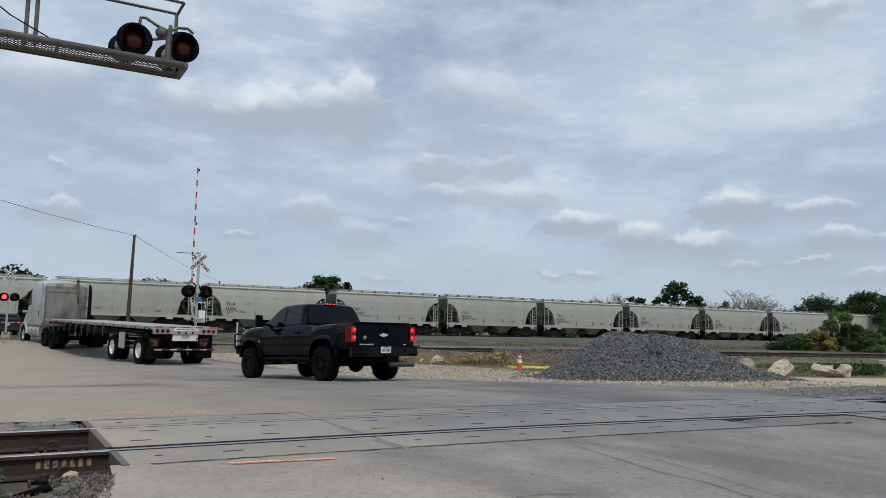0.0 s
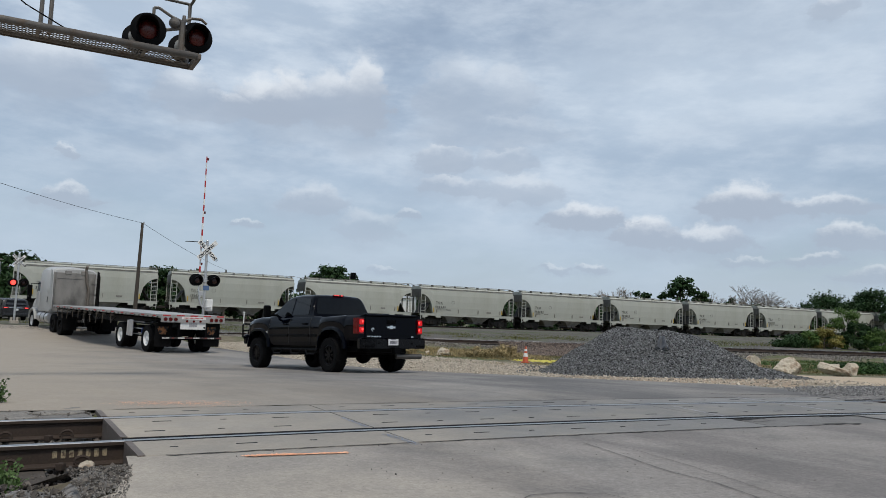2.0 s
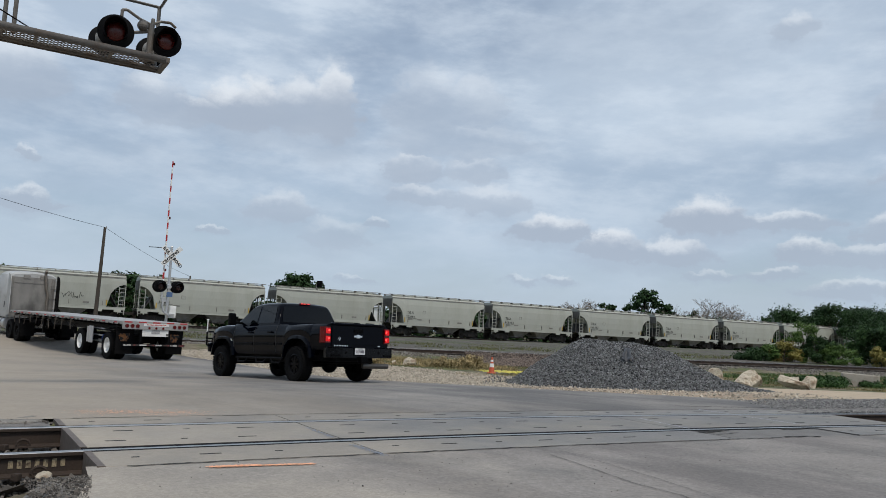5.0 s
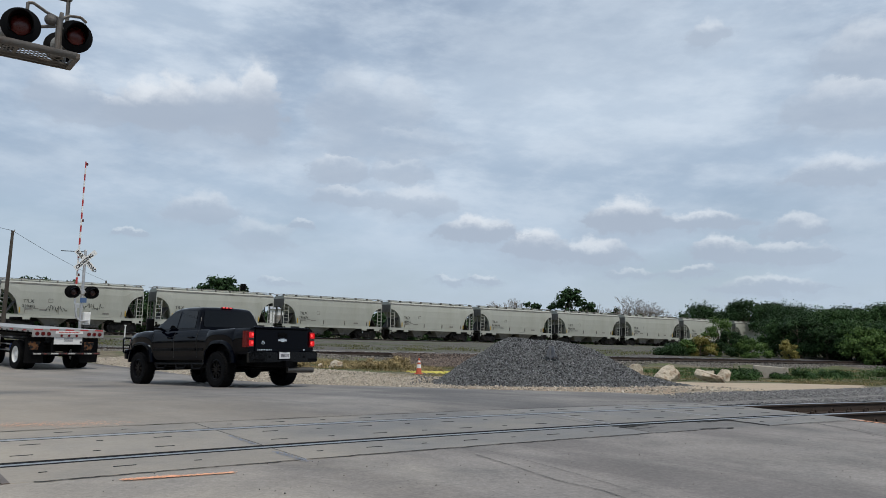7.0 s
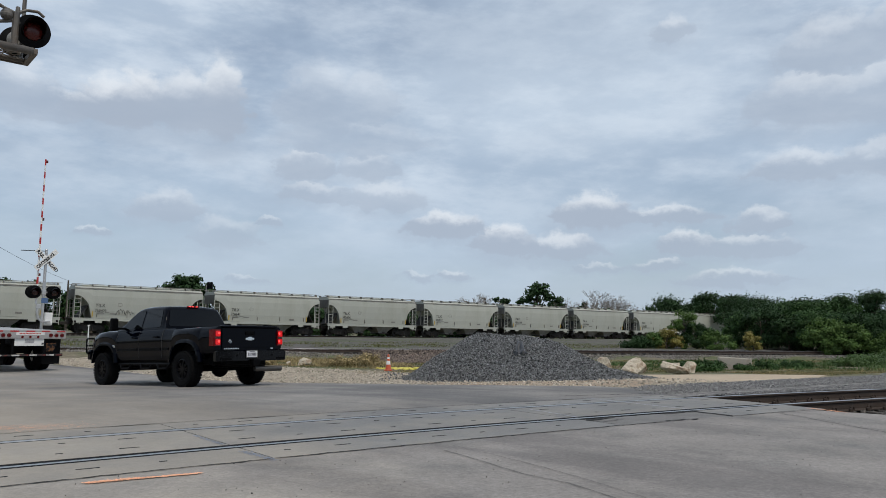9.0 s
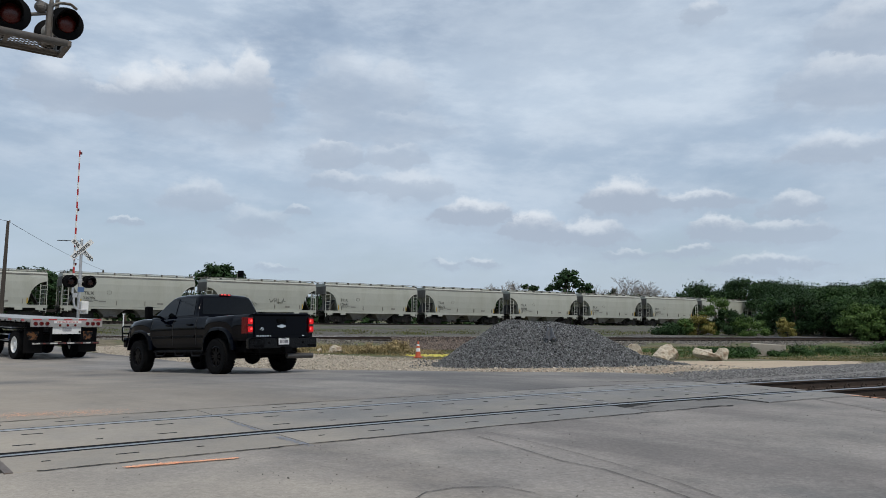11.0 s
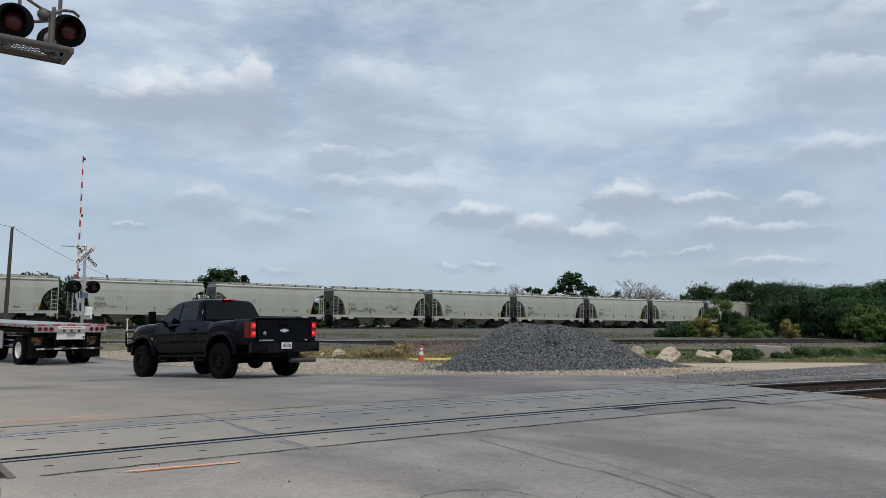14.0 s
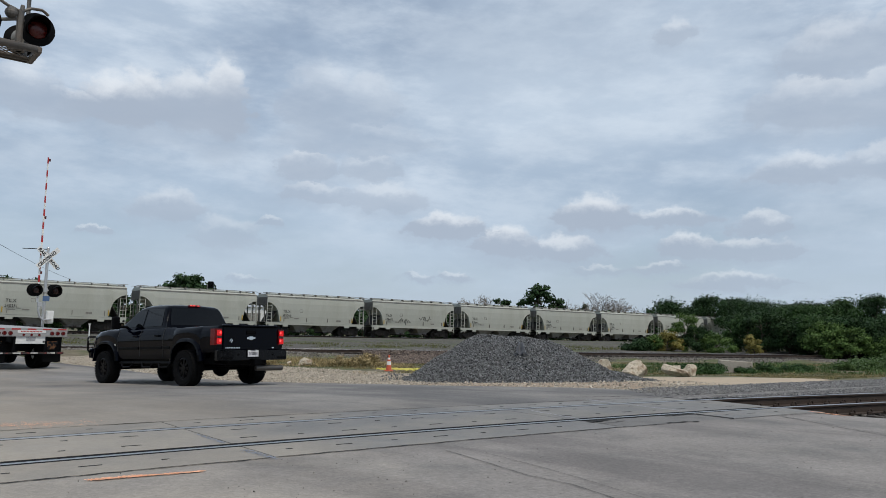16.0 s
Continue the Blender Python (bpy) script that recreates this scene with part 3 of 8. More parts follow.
def build_roads():
    P_IN, P_OUT = -1.56, 1.38
    # road beyond the near track
    far = [(4.25, 14.7), (3.95, 16.2), (3.4, 17.0), (1.9, 17.3), (0.2, 17.9), (-1.2, 19.0), (-4.2, 21.2), (-9.0, 25.8), (-13.0, 30.0), (-24.5, 40.6), (-33.5, 49.5), (-52, 66), (-75, 86),
           (-84, 78), (-56, 50), (-44, 39), (-34, 26), (-32, 10), (-25, -4)]
    # to the left of the paving the asphalt stops short of the rails
    line = [(p.x, p.y) for p in [on_track(s, 1.5 - 0.13 * s) for s in np.arange(-12, 0.6, 0.8)]] + [(on_track(s, P_OUT).x, on_track(s, P_OUT).y) for s in np.arange(S_L, S_R, 0.5)]
    sheet("road", line + far, 0.0, M_ROAD, 1.0, "worn grey asphalt road with pale dust", ragged=0.05)
    nearl = [on_track(s, P_IN) for s in np.arange(S_L + 0.35, S_R - 0.2, 0.4)]
    nearpoly = [(p.x, p.y) for p in nearl] + [(6.0, 11.45), (6.5, 11.1), (9, 9.9), (14, 8.2), (26, 5), (26, -9), (-5, -9), (-3.0, 0.5), (-2.72, 4.2), (-3.05, 4.85), (-3.38, 5.28)]
    sheet("road_near", nearpoly, -0.004, M_ROAD_NEAR, 0.8, "worn grey asphalt apron with exposed stone", ragged=0.04, seed=2)
    # shoulder of white gravel along the road
    sh = [(4.4, 16.0), (3.4, 16.8), (1.9, 17.1), (-0.2, 17.8), (-1.2, 18.8), (-4.2, 21.0), (-9.0, 25.6), (-13.0, 29.8), (-19, 36.4), (-16.2, 38.6), (-11, 36.0), (-7, 34.4), (-3, 32.0), (1, 29.0), (4, 24.5), (6.5, 22.0), (7.5, 20)]
    sheet("shoulder", sh, -0.022, M_LIME, 0.9, "pale dusty crushed limestone shoulder", ragged=0.12, seed=3)
    sd = [(5.3, 20.2), (7.2, 18.9), (9.6, 21.1), (11.4, 22.9), (12.6, 25.6), (11.0, 27.6), (8.4, 28.0), (6.2, 28.6), (4.2, 26.5)]
    sheet("sand_patch", sd, -0.012, M_SAND, 0.9, "pale packed sand beside the boulders", ragged=0.15, seed=4)
    de = [(-0.8, 19.4), (1.9, 17.45), (3.4, 17.1), (4.5, 16.9), (5.6, 19.2), (4.6, 21.5), (1.0, 22.2)]
    sheet("dirt_edge", de, -0.015, mat("reddish packed dirt", (0.30, 0.225, 0.155), 0.95, speck=0.2, spscale=30, var=0.2, scale=1.5, fine=40, bump=0.01, bscale=30, stain=(0.36, 0.30, 0.22), sscale=1.2), 0.9, "reddish packed dirt at the foot of the heap", ragged=0.12, seed=17)
    rb = [(p.x, p.y) for p in [on_track(s, 0.95) for s in np.arange(S_R - 0.35, 40, 1.0)]] + [(30, 36), (16.5, 28.7), (13.8, 24.4), (9.4, 21.0), (7.0, 19.0), (4.7, 17.4), (3.8, 16.2), (4.0, 14.4)]
    sheet("ballast_shoulder", rb, -0.010, M_BALLAST, 1.0, "grey ballast beside the near track", ragged=0.08, seed=5)
    r = np.random.default_rng(5)

    def inside(poly, n):
        px, py = np.array([p[0] for p in poly]), np.array([p[1] for p in poly])
        out = []
        while len(out) < n:
            x, y = r.uniform(px.min(), px.max(), 4000), r.uniform(py.min(), py.max(), 4000)
            hit = np.zeros(4000, bool)
            j = len(px) - 1
            for i in range(len(px)):
                c = ((py[i] > y) != (py[j] > y)) & (x < (px[j] - px[i]) * (y - py[i]) / (py[j] - py[i] + 1e-12) + px[i])
                hit ^= c
                j = i
            out += list(np.stack([x[hit], y[hit]], 1))
        return np.array(out[:n])

    def strew(name, poly, n, lo, hi, material, seed, label, lift=0.0, trench=False):
        p = inside(poly, n)
        size = lo + (hi - lo) * r.power(0.35, n)
        z = ground_z(p[:, 0], p[:, 1], trench) + lift
        ob = stones(name, np.column_stack([p, z]), size, material, seed, label=label)
        tagged(ob, category="gravel", kind="stuff")

    strew("limestone_gravel", sh, 16000, 0.010, 0.10, M_STONE, 3, "loose pale limestone gravel on the shoulder", -0.015)
    for a, b in ((-14, S_L), (S_R, 40)):
        sheet("track_bed", track_strip(a, b, -1.95 if a < 0 else -4.0, 1.0), -0.012, mat("dirty ballast bed", (0.10, 0.09, 0.08), 0.95, var=0.3, scale=6, fine=40, bump=0.03, bscale=22), 0.4, "dirty stone bed under the rails", trench=True, seed=14)
    # grey stone between the middle and the far track
    between = []
    for N, D, d, rows in ((MID_N, MID_D, MID + 2.0, (-60, -30, 0, 30, 60)), (FAR_N, FAR_D, FAR - 2.6, (100, 70, 40, 10, -30))):
        between += [((N * d + D * s).x, (N * d + D * s).y) for s in rows]
    sheet("yard_ballast", between, 0.03, mat("yard stone", (0.088, 0.080, 0.068), 0.95, speck=0.35, spscale=9, var=0.3, scale=0.8, fine=12, bump=0.03, bscale=12, stain=(0.065, 0.075, 0.030), sscale=0.25, slo=0.48, shi=0.62), 3.0, "grey stone yard between the tracks", ragged=0.3, seed=16)
    strew("ballast_gravel", [p for p in rb if p[0] < 17.5 and p[1] < 30] + [(17, 24)], 26000, 0.020, 0.058, M_BSTONE, 4, "loose grey ballast beside the rails", -0.005)
    strew("road_grit", nearpoly[:-9] + [(8, 10), (8, 4), (-2, 3.5), (-3, 4.9)], 900, 0.004, 0.015, M_GRIT, 6, "small loose stones on the asphalt")
    # broken asphalt edge left of the paving
    edge = [on_track(s, o) for s, o in ((-14, 0.95), (S_L - 0.03, 0.95), (S_L - 0.03, 1.5), (-14, 3.4))]
    ep = [(p.x, p.y) for p in edge]
    sheet("broken_edge", ep, -0.02, mat("crumbled asphalt", (0.16, 0.15, 0.14), 0.95, var=0.35, scale=2.5, fine=25, bump=0.06, bscale=6), 0.5, "crumbled asphalt and rubble along the rail", ragged=0.08, seed=8)
    strew("edge_rubble", ep, 2600, 0.01, 0.05, M_OLDSTONE, 9, "rubble of broken asphalt", -0.012)
    slab = mat("broken asphalt slab", (0.20, 0.185, 0.165), 0.95, speck=0.2, spscale=60, var=0.25, scale=3, fine=40, bump=0.012, bscale=18)
    q = random.Random(19)
    t = S_L - 0.12
    while t > -5:
        ln = q.uniform(0.22, 0.6)
        for o0, o1 in ((0.92, 1.22), (1.22, 1.52), (1.52, 1.85)):
            c = on_track(t - ln / 2, (o0 + o1) / 2 + q.uniform(-0.03, 0.03))
            bm = bmesh.new()
            n = q.choice((5, 6, 7))
            an = sorted(2 * math.pi * (i + q.uniform(-0.3, 0.3)) / n for i in range(n))
            prism(bm, [(ln * 0.56 * math.cos(a) * q.uniform(0.85, 1.1), 0.19 * math.sin(a) * q.uniform(0.85, 1.1)) for a in an], -0.12, 0.0, "z")
            bmesh.ops.bevel(bm, geom=[e for e in bm.edges if e.verts[0].co.z > -0.01 and e.verts[1].co.z > -0.01], offset=0.012, segments=1, affect="EDGES")
            ob = part("asphalt_slab", bm, slab)
            ob.matrix_world = Matrix.Translation((c.x, c.y, -0.005 + q.uniform(-0.03, 0.012))) @ Matrix.Rotation(math.pi / 2 - track_heading(t) + q.uniform(-0.15, 0.15), 4, "Z") @ Matrix.Rotation(q.uniform(-0.06, 0.06), 4, "X") @ Matrix.Rotation(q.uniform(-0.05, 0.05), 4, "Y")
            tagged(ob, "broken grey asphalt slab lying beside the rail", "asphalt slab", "broken slabs by the rail")
        t -= ln * 0.98
    # near-left corner of stones below the rail
    cp = [(-3.35, 5.35), (-2.85, 4.6), (-2.75, 4.0), (-3.0, 0.5), (-9, 0.0), (-10.5, 0.6), (-6.0, 3.6), (-4.4, 5.0)]
    sheet("ballast_corner", cp, -0.012, M_BALLAST, 0.3, "grey stones beside the track", trench=True, ragged=0.05, seed=11)
    strew("corner_grit", [(-3.45, 5.45), (-3.25, 5.25), (-2.85, 4.6), (-2.55, 4.05), (-2.7, 2.5), (-3.3, 2.5), (-3.2, 4.2)], 9000, 0.004, 0.017, M_GRIT, 15, "gritty crumbled edge of the asphalt", 0.0, True)
    strew("corner_stones", cp, 24000, 0.010, 0.046, M_OLDSTONE, 12, "grey and brown stones beside the track", 0.0, True)


def rail_ring(h, head):
    """Cross-section of a rail as (offset, height) with the top at 0."""
    if head:
        return [(-0.033, -0.007), (-0.031, -0.002), (-0.026, 0.0), (0.026, 0.0), (0.031, -0.002), (0.033, -0.007)]
    return [(-0.075, -h), (-0.075, -h + 0.012), (-0.009, -h + 0.03), (-0.009, -0.042), (-0.035, -0.034), (-0.036, -0.010), (-0.0325, -0.0065), (0.0325, -0.0065), (0.036, -0.010), (0.035, -0.034), (0.009, -0.042), (0.009, -h + 0.03), (0.075, -h + 0.012), (0.075, -h)]


def build_rail(parent, path, h=0.186):
    """A rail along points with side vectors: rusty web and foot, polished head."""
    for head, m in ((False, M_RAIL), (True, M_RAILTOP)):
        bm = bmesh.new()
        loft(bm, [[p + n * o + Vector((0, 0, z)) for o, z in rail_ring(h, head)] for p, n in path])
        part("rail" if not head else "rail_head", bm, m, parent, "rusty rail" if not head else "polished running surface")


def tie_mesh():
    bm = bmesh.new()
    box(bm, 0, 0, -0.09, 0.22, 2.6, 0.18, 0.012)
    return part("tie", bm, M_TIE)


def build_near_track():
    tr = tagged(new("near_track"), "rusty railway track with polished rail heads", "track", kind="structure")
    for o in (-0.755, 0.755):
        path = []
        for s in np.arange(-14, 60.1, 1.0):
            th = track_heading(s)
            path.append((on_track(s, o), Vector((-math.cos(th), math.sin(th), 0))))
        build_rail(tr, path)
    first = None
    for s in list(np.arange(-13.5, S_L - 0.2, 0.52)) + list(np.arange(S_R + 0.3, 40, 0.52)):
        p = on_track(s, 0, -0.2)
        m = Matrix.Translation(p) @ Matrix.Rotation(math.pi / 2 - track_heading(s), 4, "Z")
        if first is None:
            first = tie_mesh()
            first.parent, first.matrix_basis = tr, m
        else:
            share("tie", first, m, tr)
    # tie plates, spikes and rail anchors on the open stretch
    bm = bmesh.new()
    for s in list(np.arange(-6, S_L - 0.2, 0.52)) + list(np.arange(S_R + 0.3, S_R + 16, 0.52)):
        for o in (-0.755, 0.755):
            for e in (-0.13, 0.13):
                p = on_track(s, o + e, -0.165)
                box(bm, p.x, p.y, p.z, 0.06, 0.06, 0.06, 0.012)
            p = on_track(s + 0.16, o - 0.06, -0.15)
            lathe_at = [(p + Vector((0.055 * math.cos(a) * math.sin(track_heading(s)), 0.055 * math.cos(a) * math.cos(track_heading(s)), 0.045 * math.sin(a)))) for a in np.linspace(-0.6, 3.8, 8)]
            pipe(bm, lathe_at, 0.014, 6)
    part("rail_anchor", bm, M_RAIL, tr, "rusty rail anchors and spikes")
    # plain bars where a maker's name is stencilled on the web
    bm = bmesh.new()
    for k in range(7):
        s = 0.20 + k * 0.062
        th = track_heading(s)
        p = on_track(s, -0.755 - 0.013, -0.088)
        box(bm, p.x, p.y, p.z, 0.034, 0.005, 0.058 + 0.008 * (k % 2), rot=Matrix.Rotation(math.pi / 2 - th, 3, "Z"))
    part("stencil", bm, mat("faded yellow stencil", (0.30, 0.24, 0.15), 0.9, var=0.4, scale=30, stain=(0.09, 0.065, 0.045), sscale=25, slo=0.48, shi=0.6), tr, "faded stencilled bars on the rail web")
    # stones between and beside the rails on the open stretches
    r = np.random.default_rng(21)
    P, Z = [], []
    for a, b, n in ((-10, S_L, 5600), (S_R, 30, 11000)):
        s, o = r.uniform(a, b, n), r.uniform(-1.9 if a < 0 else -3.6, 1.1, n)
        for si, oi in zip(s, o):
            p = on_track(si, oi)
            P.append((p.x, p.y, -0.225 + r.uniform(-0.03, 0.02)))
            Z.append(r.uniform(0.03, 0.085))
    tagged(stones("track_ballast", np.array(P), np.array(Z), M_OLDSTONE, 22, label="grey ballast stones between the ties"), category="gravel", kind="stuff")


def build_crossing():
    cr = tagged(new("crossing_panels"), "concrete level crossing panels flush with the rails", "crossing", kind="structure")
    joints = [S_L, 3.08, 7.70, S_R]
    slot = None
    for lane, (o0, o1) in enumerate(((-1.56, -0.855), (-0.625, 0.64), (0.825, 1.38))):
        for j, (a, b) in enumerate(zip(joints, joints[1:])):
            if lane == 2:
                b = min(b, S_R - 0.35)
            if lane == 0 and j == 2:
                a = 10.0
            bm = bmesh.new()
            n = 5
            rings = []
            for k in range(n + 1):
                s = a + 0.008 + (b - a - 0.016) * k / n
                rings.append([on_track(s, o0, -0.30), on_track(s, o0, -0.012), on_track(s, o0 + 0.01, 0.0), on_track(s, o1 - 0.01, 0.0), on_track(s, o1, -0.012), on_track(s, o1, -0.30)])
            loft(bm, rings)
            part("panel", bm, M_PANEL, cr)
            for i in range(int((b - a) / 0.6)):
                for t in ((0.25, 0.75) if lane == 1 else (0.5,)):
                    s = a + 0.32 + i * 0.6 + (0.17 if t > 0.5 else 0)
                    p = on_track(s, o0 + (o1 - o0) * t, 0.0015)
                    m = Matrix.Translation(p) @ Matrix.Rotation(math.pi / 2 - track_heading(s), 4, "Z") @ Matrix.Diagonal((1.6 if (i + lane) % 2 else 0.55, 1, 1, 1))
                    if slot is None:
                        bm = bmesh.new()
                        box(bm, 0, 0, 0, 0.11, 0.022, 0.004)
                        slot = part("slot", bm, M_SLOT, cr, "dark lifting slots")
                        slot.matrix_basis = m
                    else:
                        share("slot", slot, m, cr)
    # steel angle at the panel ends
    bm = bmesh.new()
    for o0, o1 in ((-1.56, -0.855), (-0.625, 0.64), (0.825, 1.38)):
        a, b, c, d = on_track(S_L - 0.012, o0), on_track(S_L - 0.012, o1), on_track(S_L + 0.0, o1), on_track(S_L + 0.0, o0)
        prism(bm, [(p.x, p.y) for p in (a, b, c, d)], -0.30, 0.006, "z")
    for o0, o1 in ((-1.555, -0.86), (-0.62, 0.635), (0.83, 1.375)):
        a, b, c, d = on_track(S_L, o0), on_track(S_L, o1), on_track(S_L + 0.045, o1), on_track(S_L + 0.045, o0)
        prism(bm, [(p.x, p.y) for p in (a, b, c, d)], -0.02, 0.004, "z")
    part("end_plate", bm, mat("worn steel plate", (0.16, 0.13, 0.11), 0.6, metal=0.4, var=0.25, scale=6), cr, "worn steel end plates")
    # rubber flangeway strips beside the rails
    bm = bmesh.new()
    for o0, o1, zt in ((-0.857, -0.792, -0.0015), (0.791, 0.827, -0.003), (-0.719, -0.623, -0.0015), (0.638, 0.719, -0.006)):
        rings = [[on_track(s, o0, -0.08), on_track(s, o0, zt), on_track(s, o1, zt), on_track(s, o1, -0.08)] for s in np.linspace(S_L, S_R - 0.3, 16)]
        loft(bm, rings)
    part("flangeway", bm, M_GUM, cr, "black rubber flangeway strips")


def build_straight_track(name, N, D, dist, a, b, z_of, label, tie_from, tie_to, bed, top_w):
    tr = tagged(new(name), label, "track", kind="structure")
    for o in (-0.755, 0.755):
        path = []
        for s in np.arange(a, b + 0.1, 20.0):
            p = N * (dist + o) + D * s
            path.append((Vector((p.x, p.y, z_of(s))), N))
        build_rail(tr, path)
    bm = bmesh.new()
    rings = []
    for s in np.arange(a, b + 0.1, 20.0):
        z = z_of(s) - 0.31
        rings.append([N * (dist + o) + D * s + Vector((0, 0, zz)) for o, zz in ((-top_w - 1.3, z - bed), (-top_w, z), (top_w, z), (top_w + 1.3, z - bed))])
    loft(bm, rings, close=True)
    part("ballast_bed", bm, M_BALLAST, tr, "grey ballast bed")
    first = None
    for s in np.arange(tie_from, tie_to, 0.54):
        p = N * dist + D * s
        m = Matrix.Translation((p.x, p.y, z_of(s) - 0.17)) @ Matrix.Rotation(math.atan2(D.y, D.x), 4, "Z")
        if first is None:
            first = tie_mesh()
            first.parent, first.matrix_basis = tr, m
        else:
            share("tie", first, m, tr)
    return tr


def build_backdrop():
    """A ragged unseen hedge added behind the viewer, closing the place and darkening reflections."""
    V, F = [], []
    n = 150
    for i in range(n + 1):
        a = radians(85 + 180 * i / n)
        top = 6.5 + 3.5 * noise.fractal((i * 0.13, 0.0, 5.0), 1.0, 2.0, 4)
        for d, z in ((62, -0.6), (60 + 1.5 * noise.noise((i * 0.4, 2, 0)), top * 0.6), (63, top), (67, top * 0.8), (67, -0.6)):
            V.append((d * math.sin(a), d * math.cos(a), z))
    for i in range(n):
        for k in range(4):
            F.append((i * 5 + k, i * 5 + k + 1, i * 5 + k + 6, i * 5 + k + 5))
    tagged(mesh_from("backdrop", V, F, M_LEAF), "unseen dark tree wall added to close the place and darken reflections", kind="structure")


build_backdrop()
build_ground()
build_roads()
build_near_track()
build_crossing()
build_straight_track("middle_track", MID_N, MID_D, MID, -300, 300, lambda s: 0.0, "railway track on a low ballast bed", -20, 48, 0.35, 1.6)
build_straight_track("far_track", FAR_N, FAR_D, FAR, -320, 400, lambda s: FAR_Z + FAR_GRADE * s, "railway track under the moving train", 0, 60, 0.5, 1.7)


def build_verge():
    """Stones, straw and grass along the middle track."""
    r = np.random.default_rng(31)
    n = 26000
    s, o = r.uniform(-26, 52, n), r.uniform(-3.6, -0.9, n)
    x, y = MID_N.x * (MID + o) + MID_D.x * s, MID_N.y * (MID + o) + MID_D.y * s
    z = np.interp(o, [-3.6, -2.9, -1.6, -0.9], [-0.60, -0.58, -0.38, -0.36])
    z = np.maximum(z, ground_z(x, y) - 0.03)
    tagged(stones("verge_ballast", np.column_stack([x, y, z]), r.uniform(0.05, 0.12, n), mat("pale dusty ballast", (0.205, 0.186, 0.165), 0.95, var=0.2, scale=8, fine=60, island=0.45), 32, label="pale ballast stones beside the middle track"), category="gravel", kind="stuff")

    q = np.random.default_rng(33)
    s, o = q.uniform(9.5, 16.5, 5000), q.uniform(-8.0, -2.4, 5000)
    x, y = MID_N.x * (MID + o) + MID_D.x * s, MID_N.y * (MID + o) + MID_D.y * s
    z = ground_z(x, y) - 0.03 + 0.25 * smooth((o + 8.5) / 5.0)
    tagged(stones("reddish_ballast", np.column_stack([x, y, z]), q.uniform(0.06, 0.16, 5000), M_BRSTONE, 34, label="reddish ballast bank beside the middle track"), category="gravel", kind="stuff")

    def patch(name, n, s0, s1, o0, o1, h0, h1, material, seed, label, keep=None, w=0.016, cut=-0.12):
        q = np.random.default_rng(seed)
        s, o = q.uniform(s0, s1, n), q.uniform(o0, o1, n)
        x, y = MID_N.x * (MID + o) + MID_D.x * s, MID_N.y * (MID + o) + MID_D.y * s
        c = np.array([noise.noise((a * 0.35, b * 0.35, seed)) for a, b in zip(x, y)])
        k = c > cut
        if keep is not None:
            k &= keep(x, y)
        x, y, c = x[k], y[k], c[k]
        z = ground_z(x, y) - 0.05
        h = q.uniform(h0, h1, len(x)) * (0.6 + 0.8 * np.clip(c + 0.3, 0, 1))
        tagged(blades(name, np.column_stack([x, y, z]), h, material, seed, w, 1.1, label=label), category="grass", kind="stuff")

    patch("straw_grass", 34000, -24, 10, -14.5, -4.0, 0.05, 0.22, M_STRAW, 41, "dry straw-coloured grass along the track", lambda x, y: (x * 0.629 + y * 0.777 > 19.8) & (y > 32.6 - 0.42 * x), 0.02)
    patch("green_grass", 80000, 4, 50, -20, -4.0, 0.02, 0.075, M_GRASS, 42, "green and yellow grass along the track", lambda x, y: (y > 28.9 + 0.1 * np.abs(x - 8)) & (y > 20 + 0.55 * x), 0.013, -0.15)
    patch("mixed_straw", 60000, 6, 50, -18, -4.0, 0.02, 0.085, M_STRAW, 46, "dry straw grass among the green", lambda x, y: (y > 29) & (y > 20 + 0.55 * x), 0.013, -0.05)
    edge = lambda x, y: (x > 12.0) & (y > 25.2 + 1.05 * np.maximum(x - 12.6, 0)) & (y < 33)
    patch("edge_grass", 40000, 16, 40, -27, -12, 0.02, 0.085, M_GRASS, 47, "short green grass along the ballast", edge, 0.013, -0.3)
    patch("edge_straw", 30000, 16, 40, -27, -12, 0.02, 0.09, M_STRAW, 48, "short dry grass along the ballast", edge, 0.013, -0.25)
    patch("track_grass", 34000, -26, 70, 4.2, 20, 0.06, 0.26, M_GRASS, 43, "green grass between the tracks", None, 0.025, -0.02)
    patch("tall_weeds", 9000, 30, 52, -20, -4.5, 0.08, 0.26, M_WEED, 44, "tall green weeds beside the ballast", lambda x, y: (y > 20 + 0.55 * x) & (x > 17), 0.03)
    patch("dark_weeds", 9000, 12, 30, -17, -6, 0.06, 0.20, M_WEED, 45, "dark green weeds behind the boulders", lambda x, y: (y > 29.2) & (x > 8.5), 0.03, 0.1)


build_verge()

# ---- the train: two-bay covered hopper cars ----
CAR_PITCH, CAR_SPEED, CAR_S0 = 13.36, 4.642, 19.64
WHEEL_R = 0.457


def hopper_half_width(z):
    return float(np.interp(z, [1.3, 2.0, 3.0, 3.8, 4.17, 4.32, 4.45, 4.52], [1.50, 1.57, 1.60, 1.58, 1.52, 1.30, 0.80, 0.0]))


